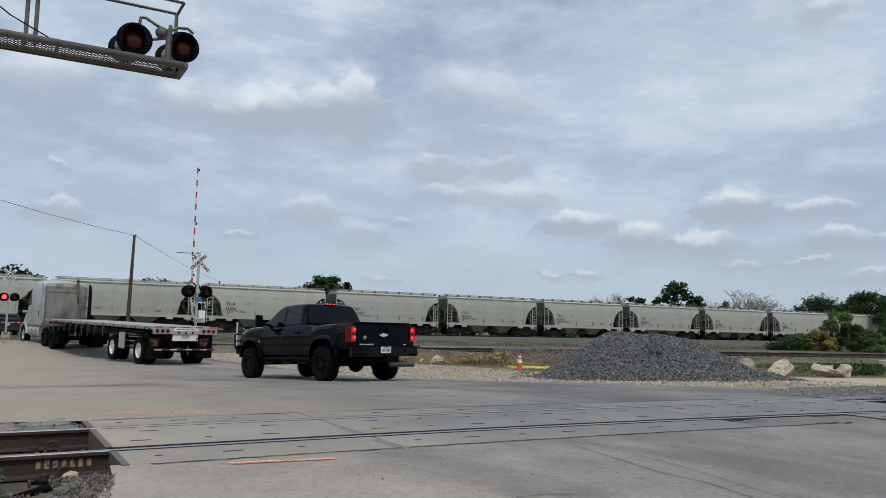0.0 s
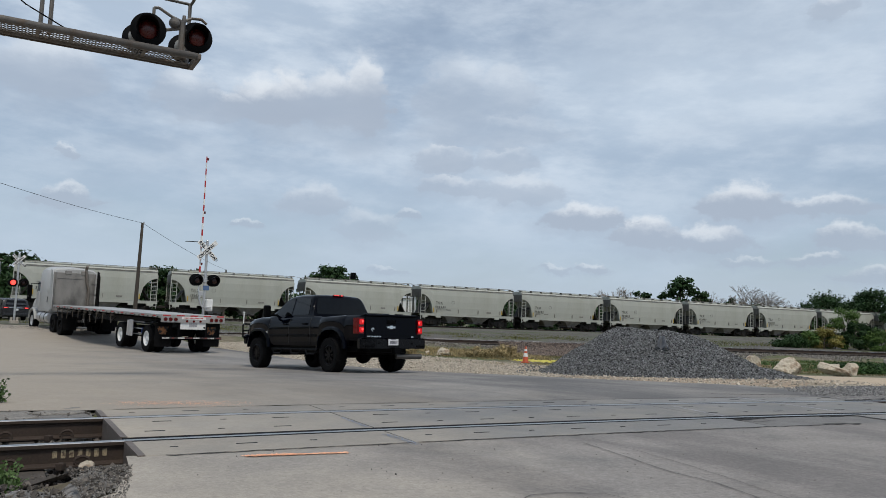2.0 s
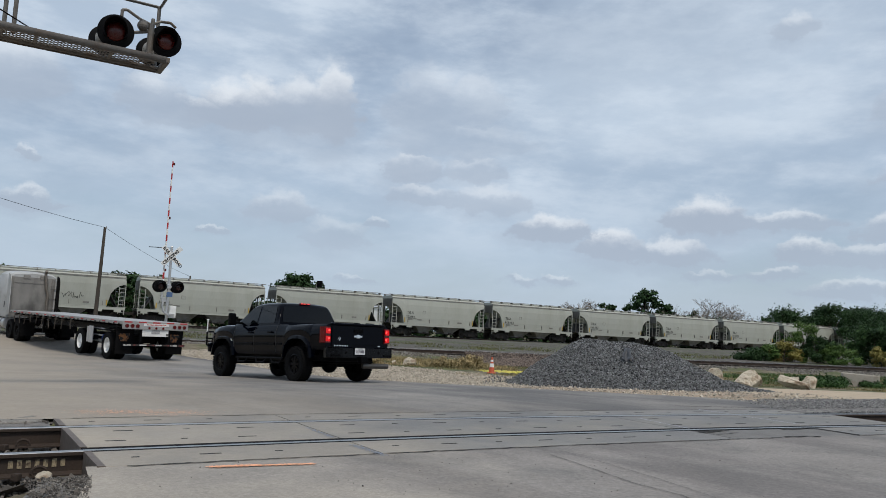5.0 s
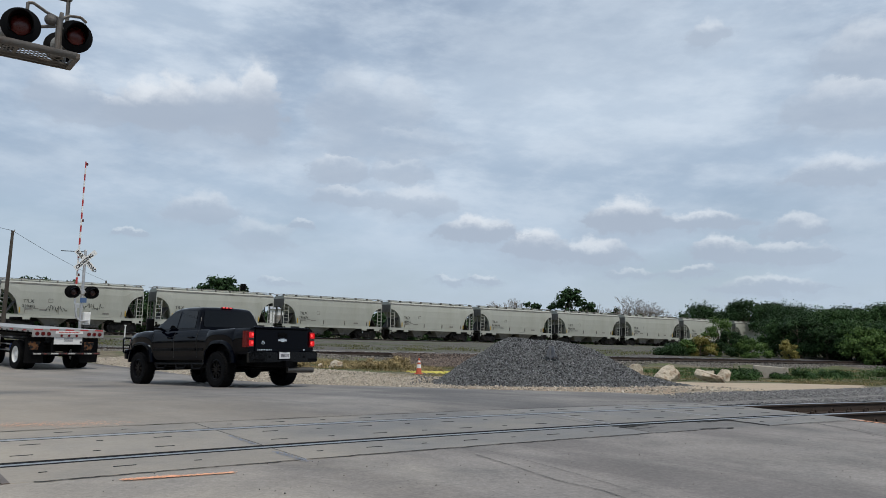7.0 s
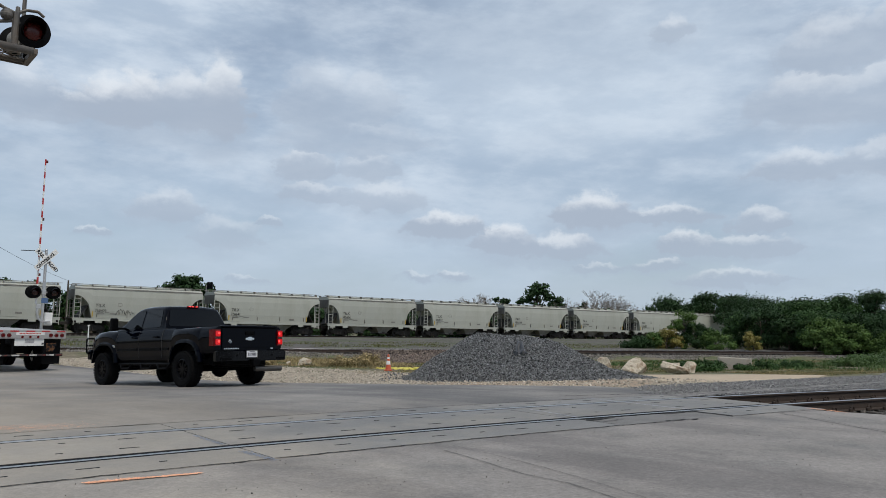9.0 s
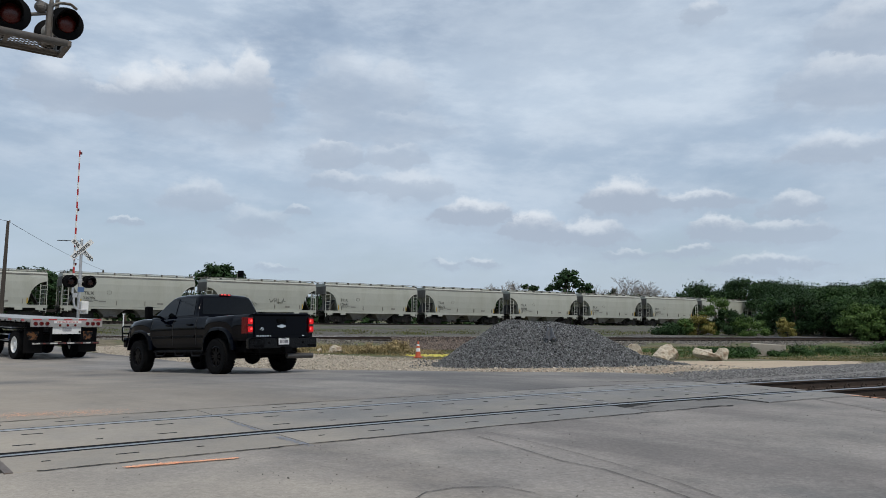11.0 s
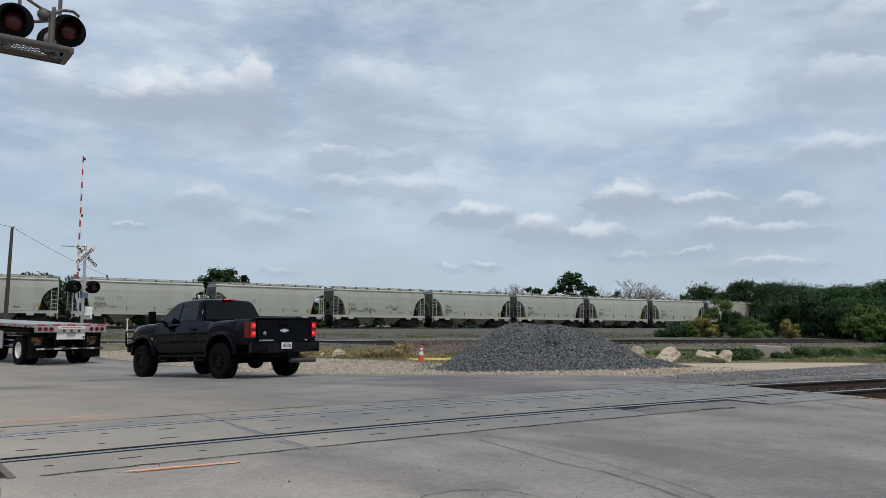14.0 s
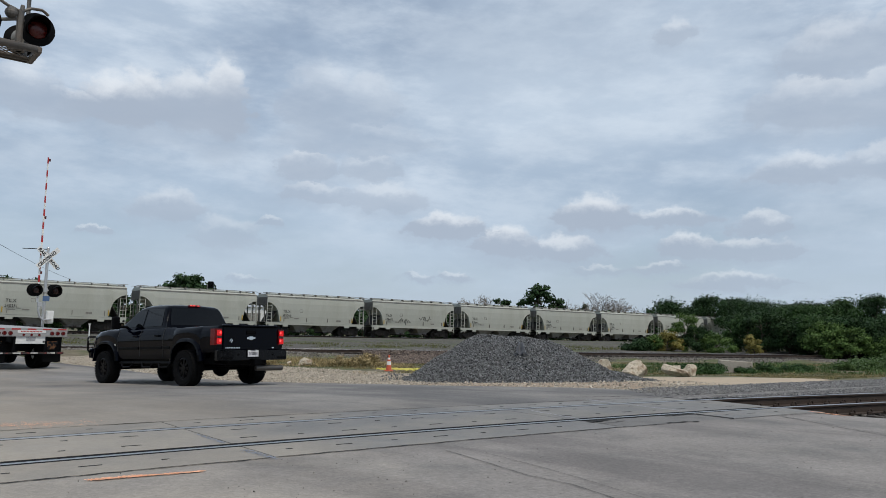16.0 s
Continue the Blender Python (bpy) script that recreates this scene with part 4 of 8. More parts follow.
def build_hopper():
    car = thing("hopper_car", Matrix(), "pale grey-beige covered hopper car with stained sides", "hopper car", "cars of the train")
    HX, EX, EZ = 6.05, 1.55, 2.15
    bm = bmesh.new()
    xs = sorted({round(v, 3) for v in list(np.linspace(-HX + EX, HX - EX, 9)) + [sg * (HX - EX * (1 - math.cos(a))) for sg in (-1, 1) for a in np.linspace(0, math.pi / 2, 9)]})
    rings = []
    zs = [0.0, 0.25, 0.5, 0.75, 1.0]
    for x in xs:
        u = max(0.0, abs(x) - (HX - EX)) / EX
        zb = 1.38 + EZ * math.sqrt(max(0.0, 1 - (1 - u) ** 2)) if u > 0 else 1.38
        side = [(hopper_half_width(zb + (4.17 - zb) * f), zb + (4.17 - zb) * f) for f in zs] + [(1.30, 4.32), (0.80, 4.45)]
        rings.append([(x, -y, z) for y, z in side] + [(x, y, z) for y, z in side[::-1]])
    loft(bm, rings)
    part("body", bm, M_HOPPER, car, smooth=False)
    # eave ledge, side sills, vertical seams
    # the roof edge's shadow line is put into the ledge's dark colour
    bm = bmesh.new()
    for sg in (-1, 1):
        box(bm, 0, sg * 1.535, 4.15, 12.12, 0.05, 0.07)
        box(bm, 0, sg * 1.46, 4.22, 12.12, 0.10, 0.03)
    part("eave", bm, M_HOPPER_D, car, "ledge under the roof with its shadow line painted in")
    for sg in (-1, 1):
        bm = bmesh.new()
        box(bm, 0, sg * 1.53, 1.25, 12.3, 0.10, 0.24, 0.01)
        box(bm, 0, sg * 1.50, 1.385, 12.3, 0.20, 0.035)
        for x in (-5.5, -3.85, 3.85, 5.5):
            box(bm, x, sg * 1.55, 1.07, 0.62, 0.07, 0.26, 0.01)
        part("side_sill", bm, M_HOPPER, car)
    bm = bmesh.new()
    box(bm, 0, 0, 0.98, 12.6, 0.6, 0.36)
    part("centre_sill", bm, M_BOGIE, car, "black centre sill")
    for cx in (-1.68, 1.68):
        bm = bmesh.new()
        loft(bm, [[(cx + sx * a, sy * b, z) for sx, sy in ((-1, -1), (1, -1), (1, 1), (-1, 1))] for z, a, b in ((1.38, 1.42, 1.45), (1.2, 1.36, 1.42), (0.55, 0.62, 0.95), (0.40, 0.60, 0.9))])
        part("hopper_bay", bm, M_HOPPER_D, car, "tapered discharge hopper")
        bm = bmesh.new()
        box(bm, cx, 0, 0.36, 1.3, 2.3, 0.1, 0.01)
        box(bm, cx, -1.2, 0.42, 0.3, 0.25, 0.18, 0.02)
        part("outlet_gate", bm, M_BOGIE, car, "dark outlet gate")
    # roof running boards and hatches
    for sg in (-1, 1):
        bm = bmesh.new()
        box(bm, 0, sg * 0.92, 4.60, 12.5, 0.42, 0.03)
        for x in np.linspace(-5.9, 5.9, 9):
            box(bm, x, sg * 0.95, 4.50, 0.07, 0.5, 0.17)
        part("running_board", bm, M_GALV, car, "grating walkway along the roof")
    bm = bmesh.new()
    box(bm, 0, 0, 4.52, 10.6, 0.7, 0.12, 0.03)
    part("hatch", bm, M_HOPPER, car)
    # ends: posts, platform, ladders, coupler
    for ex in (-1, 1):
        bm = bmesh.new()
        box(bm, ex * 5.75, 0, 1.40, 1.1, 2.9, 0.05)
        box(bm, ex * 6.02, 0, 3.66, 0.10, 2.9, 0.9, 0.01)
        for y in (-0.75, 0.75):
            box(bm, ex * 6.0, y, 2.3, 0.1, 0.12, 1.85)
        # darker than the sides: shade of the end faces is in this colour
        part("end_frame", bm, mat("shade-darkened end frame paint", (0.13, 0.125, 0.11), 0.75, var=0.2, scale=2), car, "end frame and platform with shade painted in")
        # sheet coloured near black in place of the shade behind the arch
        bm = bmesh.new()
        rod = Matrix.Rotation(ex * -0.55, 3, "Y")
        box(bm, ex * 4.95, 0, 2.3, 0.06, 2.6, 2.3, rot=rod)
        part("slope_sheet", bm, M_HOPPER_IN, car, "sloping end sheet with shade painted in")
        for sg in (-1, 1):
            bm = bmesh.new()
            for x in (6.06, 5.52):
                box(bm, ex * x, sg * 1.57, 2.3 if x > 6 else 2.05, 0.06, 0.05, 3.2 if x > 6 else 2.5)
            for z in np.arange(0.9, 3.4, 0.38):
                box(bm, ex * 5.79, sg * 1.58, z, 0.56, 0.03, 0.035)
            part("ladder", bm, M_HOPPER, car)
        bm = bmesh.new()
        box(bm, ex * 6.38, 0, 0.88, 0.62, 0.22, 0.24, 0.03)
        box(bm, ex * 6.62, 0.05, 0.88, 0.14, 0.34, 0.30, 0.04)
        pipe(bm, [(ex * 6.2, -0.4, 0.85), (ex * 6.35, -0.42, 0.5), (ex * 6.6, -0.4, 0.42)], 0.03, 6)
        part("coupler", bm, M_BOGIE, car, "black coupler and air hose")
    # bogies with wheelsets
    for bx in (-4.45, 4.45):
        bm = bmesh.new()
        for sg in (-1, 1):
            prism(bm, [(-1.12, 0.36), (-1.12, 0.58), (-0.6, 0.62), (-0.35, 0.78), (0.35, 0.78), (0.6, 0.62), (1.12, 0.58), (1.12, 0.36), (0.75, 0.34), (0.4, 0.16), (-0.4, 0.16), (-0.75, 0.34)], sg * 1.02 - 0.06, sg * 1.02 + 0.06)
            for x in (-0.89, 0.89):
                cyl(bm, (x, sg * 0.95, 0.457), (x, sg * 1.16, 0.457), 0.13, seg=10)
            for x in (-0.16, 0, 0.16):
                cyl(bm, (x, sg * 1.12, 0.22), (x, sg * 1.12, 0.55), 0.075, seg=8)
        box(bm, 0, 0, 0.52, 0.4, 2.2, 0.3)
        bogie = part("bogie", bm, M_BOGIE, car, "black cast bogie")
        bogie.location = (bx, 0, 0)
        for wx in (-0.89, 0.89):
            bm = bmesh.new()
            for sg in (-1, 1):
                lathe(bm, [(0.08, sg * 0.66), (WHEEL_R + 0.03, sg * 0.68), (WHEEL_R + 0.03, sg * 0.71), (WHEEL_R, sg * 0.72), (WHEEL_R, sg * 0.82), (0.36, sg * 0.82), (0.33, sg * 0.77), (0.14, sg * 0.76), (0.1, sg * 0.85)], 20)
            cyl(bm, (0, -0.9, 0), (0, 0.9, 0), 0.075, seg=8)
            for sg in (-1, 1):
                for a in (0.3, 2.4, 4.5):
                    box(bm, 0.24 * math.cos(a), sg * 0.785, 0.24 * math.sin(a), 0.05, 0.03, 0.05)
            w = part("wheelset", bm, M_BOGIE, bogie)
            w.location = (wx, 0, WHEEL_R)
    # reflector strips and small stencil bars
    for x in (-4.05, -1.3, 1.3, 4.15):
        bm = bmesh.new()
        box(bm, x, -1.60, 1.72, 0.05, 0.12, 0.42)
        part("side_bracket", bm, M_HOPPER_D, car, "small dark bracket")
    for x in (-4.45, 4.5):
        bm = bmesh.new()
        box(bm, x, -1.585, 1.78, 0.11, 0.03, 0.5)
        part("reflector", bm, mat("yellow reflector", (0.45, 0.30, 0.04), 0.5, var=0.1), car, "yellow reflective strip")
    bm = bmesh.new()
    for x, z, w, h in ((-3.75, 1.95, 0.5, 0.05), (-3.15, 1.95, 0.4, 0.05), (-3.7, 1.82, 0.6, 0.05), (-2.55, 1.85, 0.6, 0.10), (2.75, 1.72, 0.55, 0.16), (-2.0, 2.55, 0.36, 0.03), (-2.0, 2.85, 0.36, 0.03), (-2.18, 2.7, 0.03, 0.3), (-1.82, 2.7, 0.03, 0.3)):
        y = -hopper_half_width(z) - 0.012
        box(bm, x, y, z, w, 0.012, h)
    part("stencil", bm, mat("grey stencil", (0.20, 0.19, 0.17), 0.7, var=0.3, scale=12), car, "small unreadable stencil bars")["kind"] = "stuff"
    return car


NUMBERS = {0: "333952", -1: "335674", -2: "328641", -3: "328405", -4: "335709", -5: "340490", -6: "340351"}
hopper = build_hopper()
TRAIN = []
for k in range(-10, 10):
    c = hopper if k == -10 else copy_thing(hopper, Matrix())
    TRAIN.append((k, c))
face = Matrix.Rotation(math.pi / 2, 4, "X")
first_mark = None
for k, c in TRAIN:
    m = Matrix.Translation((-4.22, -1.625, 2.46)) @ face
    if first_mark is None:
        first_mark = lettering("reporting_mark", "TILX", 0.43, m, M_BLACK, c, "black stencilled letters")
    else:
        share("reporting_mark", first_mark, m, c)
    if k in NUMBERS:
        lettering("car_number", NUMBERS[k], 0.36, Matrix.Translation((-4.28, -1.612, 2.02)) @ face, M_BLACK, c, "black stencilled number")
    else:
        bm = bmesh.new()
        for i in range(6):
            box(bm, -4.18 + 0.23 * i, -1.605, 2.15, 0.11, 0.012, 0.22)
        part("car_number", bm, mat("worn lettering", (0.10, 0.098, 0.088), 0.7, var=0.3, scale=14), c, "worn unreadable number bars")
    if k == -3:
        bm = bmesh.new()
        r = random.Random(4)
        for x0, x1, z0 in ((-2.35, -0.6, 1.72), (2.0 - 1.3, 2.2, 2.0)):
            x = x0
            while x < x1:
                pts = [(x + 0.32 * t + r.uniform(-0.06, 0.06), -1.60, z0 + r.uniform(0, 0.62)) for t in np.linspace(0, 1, 6)]
                pipe(bm, pts, 0.017, 5)
                x += 0.36
        part("graffiti", bm, M_BLACK, c, "black scrawled graffiti")


def hopper_pose(k, t):
    s = CAR_S0 + CAR_PITCH * k + CAR_SPEED * t
    p = FAR_N * FAR + FAR_D * s
    return pose(p.x, p.y, FAR_Z + FAR_GRADE * s, 0, math.degrees(-math.atan(FAR_GRADE)), 90 - math.degrees(FAR_TH))

# ---- gravel pile and roadside things ----
def build_pile():
    pile = thing("gravel_pile", Matrix.Translation((2.15, 24.5, 0)), "large heap of crushed blue-grey stone by the road", "gravel pile")
    base = gz(2.2, 24.5) - 0.15

    def h(x, y):
        """Heap height over its foot: a rounded ridge with a long low tail to the right."""
        u = min(max((x + 0.95) / 2.0, 0.0), 1.0)
        a = math.hypot((x + 0.95 - 2.0 * u) / (2.45 + 0.35 * u), (y + 0.15 * u) / (3.1 if y > 0 else 4.5))
        c = math.hypot((x - 2.6) / 2.7, (y + 1.9) / 1.9)
        f = lambda d, hh: hh * max(0.0, 1 - d) ** 0.95
        v = max(f(math.sqrt(a * a + 0.006), 1.64 - 0.16 * u), f(c, 0.55))
        return v + 0.10 * noise.noise((x * 1.3, y * 1.3, 3.0)) * min(1, v * 2)
    bm = bmesh.new()
    grid = {}
    n = 64
    for i in range(n + 1):
        for j in range(n + 1):
            x, y = -4.2 + 11 * i / n, -5.6 + 9.6 * j / n
            grid[i, j] = bm.verts.new((x, y, base + h(x, y) - (0.0 if h(x, y) > 0.03 else 0.25)))
    for i in range(n):
        for j in range(n):
            bm.faces.new((grid[i, j], grid[i + 1, j], grid[i + 1, j + 1], grid[i, j + 1]))
    part("core", bm, M_PILE, pile, smooth=True)
    r = np.random.default_rng(51)
    P, S = [], []
    while len(P) < 50000:
        x, y = r.uniform(-4.1, 6.7), r.uniform(-5.4, 3.0)
        v = h(x, y)
        if v > 0.02 or (v > -0.01 and r.random() < 0.02):
            P.append((x, y, base + max(v, 0.10) + r.uniform(-0.01, 0.03)))
            S.append(r.uniform(0.03, 0.078))
    ob = stones("stone", np.array(P), np.array(S), M_PILE, 52, pile, "loose crushed stones")
    ob["kind"] = "stuff"
    # scrap of dark sheet lying on the slope
    x, y = 0.15, -2.1
    sc = thing("plastic_scrap", Matrix.Translation((2.15 + x, 24.5 + y, base + h(x, y) + 0.05)) @ Matrix.Rotation(radians(38), 4, "X"), "crumpled dark grey plastic scrap on the heap", "scrap")
    bm = bmesh.new()
    q = random.Random(3)
    g = {}
    for i in range(7):
        for j in range(9):
            u, w = i / 6 - 0.5, j / 8
            g[i, j] = bm.verts.new((u * (0.34 - 0.18 * w) + q.uniform(-0.02, 0.02), w * 0.52, q.uniform(0.02, 0.12) + 0.05 * math.sin(9 * u)))
    for i in range(6):
        for j in range(8):
            bm.faces.new((g[i, j], g[i + 1, j], g[i + 1, j + 1], g[i, j + 1]))
    ob = part("sheet", bm, mat("dark plastic", (0.05, 0.055, 0.065), 0.5, var=0.15), sc, smooth=True)
    so = ob.modifiers.new("thick", "SOLIDIFY")
    so.thickness = 0.008


def boulder(name, x, y, sx, sy, sz, rz, seed, label, sink=0.12, tilt=0.0):
    bm = bmesh.new()
    bmesh.ops.create_icosphere(bm, subdivisions=4, radius=1.0)
    r = random.Random(seed)
    cuts = [(Vector((r.gauss(0, 1), r.gauss(0, 1), r.gauss(0, 1))).normalized(), r.uniform(0.40, 0.74)) for _ in range(17)]
    for v in bm.verts:
        for nrm, d in cuts:
            e = v.co.dot(nrm) - d
            if e > 0:
                v.co -= nrm * e * 1.0
        v.co += v.co.normalized() * 0.06 * noise.fractal(v.co * 3.4 + Vector((seed, 0, 0)), 1.0, 2.0, 5)
        v.co = Vector((v.co.x * sx / 1.5, v.co.y * sy / 1.5, v.co.z * sz / 1.45))
    ob = part(name, bm, M_BOULDER)
    lo = min((Matrix.Rotation(tilt, 3, "Y") @ v.co).z for v in ob.data.vertices)
    ob.matrix_world = Matrix.Translation((x, y, gz(x, y) - 0.03 - lo - sink)) @ Matrix.Rotation(rz, 4, "Z") @ Matrix.Rotation(tilt, 4, "Y")
    return tagged(ob, label, "boulder", "boulders by the tracks")


def build_boulders():
    boulder("boulder", 7.0, 33.2, 0.66, 0.55, 0.72, 0.4, 1, "upright pale boulder on the dirt")
    boulder("boulder", 7.75, 31.2, 1.30, 0.8, 0.72, 0.2, 7, "broken tan boulder with a dark cavity")
    boulder("boulder", 8.85, 29.2, 1.35, 0.5, 0.36, -0.35, 5, "long pale slab-like boulder lying tilted", 0.04, 0.34)
    boulder("boulder", 9.75, 32.2, 0.70, 0.6, 0.66, 0.8, 9, "pale squared boulder behind the slab")
    boulder("boulder", 10.35, 32.3, 0.75, 0.5, 0.62, 0.1, 11, "tan rounded boulder behind the slab")
    boulder("boulder", -6.35, 35.9, 0.80, 0.55, 0.40, 0.5, 13, "small pale boulder in dry grass", 0.05)
    boulder("boulder", -7.1, 36.0, 0.28, 0.2, 0.26, 0.5, 15, "fist-sized pale rock in dry grass", 0.03)
    boulder("boulder", *on_track(0.42, -0.99)[:2], 0.15, 0.12, 0.14, 0.3, 17, "pale yellowish rock against the rail", -0.13)
    bm = bmesh.new()
    box(bm, 0, 0, 0.26, 1.5, 0.7, 0.66, 0.05)
    for v in bm.verts:
        v.co += Vector((1, 1, 1)) * 0.02 * noise.noise(v.co * 3)
    blk = part("concrete_block", bm, M_CONC)
    blk.matrix_world = pose(14.2, 37.5, gz(14.2, 37.5) - 0.06, 0, 2, -14)
    tagged(blk, "weathered concrete block in the grass", "concrete block")


def build_cone():
    x, y = -2.2, 31.9
    c = thing("traffic_cone", Matrix.Translation((x, y, gz(x, y))) @ Matrix.Scale(0.95, 4), "faded orange traffic cone with white collars", "traffic cone")
    bm = bmesh.new()
    box(bm, 0, 0, 0.02, 0.36, 0.36, 0.04, 0.012)
    part("base", bm, M_ORANGE, c)
    for name, z0, z1, m in (("lower_cone", 0.03, 0.26, M_ORANGE), ("collar", 0.26, 0.42, M_WHITE), ("middle_cone", 0.42, 0.50, M_ORANGE), ("collar", 0.50, 0.58, M_WHITE), ("tip", 0.58, 0.70, M_ORANGE)):
        bm = bmesh.new()
        rr = lambda z: 0.135 - 0.145 * z
        cyl(bm, (0, 0, z0), (0, 0, z1), rr(z0), rr(z1), 18)
        part(name, bm, m, c, smooth=False)
    r = random.Random(8)
    for k in range(3):
        tp = thing("caution_tape", Matrix.Translation((x - 0.05 + 0.55 * k, y + 0.35, gz(x + 0.5, y + 0.3))), "tangled yellow caution tape on the gravel", "tape")
        bm = bmesh.new()
        for i in range(5):
            p = Vector((r.uniform(-0.5, 0.2), r.uniform(-0.15, 0.15), 0.05))
            row = []
            for j in range(10):
                row.append((p.copy(), r.uniform(0.01, 0.10)))
                p += Vector((r.uniform(0.03, 0.12), r.uniform(-0.06, 0.06), 0))
            a = [bm.verts.new((q.x, q.y, h)) for q, h in row]
            b = [bm.verts.new((q.x, q.y + 0.02, h + 0.04)) for q, h in row]
            for j in range(9):
                bm.faces.new((a[j], a[j + 1], b[j + 1], b[j]))
        ob = part("strip", bm, M_TAPE, tp)
        so = ob.modifiers.new("thick", "SOLIDIFY")
        so.thickness = 0.003


# ---- trees ----
def tree(name, x, y, height, width, material, seed, label, clumps=26, leaves=150, leaf=0.16, trunk=True, low=0.35, z=None):
    r = random.Random(seed)
    z0 = gz(x, y) - 0.05 if z is None else z
    t = thing(name, Matrix.Translation((x, y, z0)), label, "tree" if height > 2.6 else "shrub", "trees and shrubs")
    heads = []
    for k in range(clumps):
        a, q = r.uniform(0, 2 * math.pi), math.sqrt(r.random())
        hz = low + (0.93 - low) * r.random() ** 0.8
        reach = width * 0.5 * q * (1.0 - 0.55 * max(0, (hz - 0.62) / 0.38)) 
        heads.append((Vector((reach * math.cos(a), reach * math.sin(a), height * hz)), width * r.uniform(0.09, 0.19)))
    bm = bmesh.new()
    p = Vector((0, 0, 0))
    rad = 0.035 * height
    for k in range(5):
        q = p + Vector((r.uniform(-0.04, 0.04) * height, r.uniform(-0.04, 0.04) * height, height * 0.14))
        cyl(bm, p, q, rad, rad * 0.8, 8)
        p, rad = q, rad * 0.8
    for c, s in heads[::2]:
        a = Vector((0, 0, min(c.z * 0.55, height * 0.55)))
        mid = (a + c) / 2 + Vector((0, 0, 0.04 * height))
        cyl(bm, a, mid, 0.010 * height, 0.007 * height, 6)
        cyl(bm, mid, c, 0.007 * height, 0.002 * height, 6)
    part("trunk", bm, M_BARK, t)
    rg = np.random.default_rng(seed)
    V, F = [], []
    for c, s in heads:
        n = leaves
        d = rg.normal(size=(n, 3))
        d /= np.linalg.norm(d, axis=1)[:, None]
        rr = rg.power(2.2, n)[:, None] * s * (1 + 0.35 * rg.normal(size=(n, 1)).clip(-1, 1))
        pos = np.array(c) + d * rr * np.array([1.25, 1.25, 0.8])
        out = d + 0.55 * rg.normal(size=(n, 3)) + np.array([0, 0, 0.25])
        a = np.cross(out, rg.normal(size=(n, 3)))
        a /= np.linalg.norm(a, axis=1)[:, None]
        b = np.cross(out, a)
        b /= np.linalg.norm(b, axis=1)[:, None]
        sz = leaf * rg.uniform(0.6, 1.3, (n, 1))
        a, b = a * sz, b * sz * 0.6
        V.append(np.stack([pos - a, pos + b, pos + a, pos - b], 1).reshape(-1, 3))
    V = np.concatenate(V)
    F = np.arange(len(V)).reshape(-1, 4)
    mesh_from("crown", V, F, material, t)
    return t


def bare_tree(x, y, height, width, seed, label, z):
    r = random.Random(seed)
    t = thing("bare_tree", Matrix.Translation((x, y, z)), label, "tree", "trees and shrubs")
    bm = bmesh.new()

    def grow(p, d, ln, rad, depth):
        q = p + d * ln
        cyl(bm, p, q, rad, rad * 0.7, 5 if depth else 4, caps=False)
        if depth > 5 or ln < 0.25:
            return
        for k in range(r.choice((2, 3, 3))):
            nd = (d + Vector((r.gauss(0, 0.42) * width / height * 1.5, r.gauss(0, 0.42) * width / height * 1.5, r.gauss(0.05, 0.2)))).normalized()
            grow(q, nd, ln * r.uniform(0.62, 0.86), max(rad * 0.62, 0.012), depth + 1)
    for k in range(3):
        grow(Vector((r.uniform(-0.3, 0.3), r.uniform(-0.3, 0.3), 0)), Vector((r.gauss(0, 0.3), r.gauss(0, 0.3), 1)).normalized(), height * 0.27, 0.16, 0)
    part("bare_crown", bm, M_DEADWOOD, t)


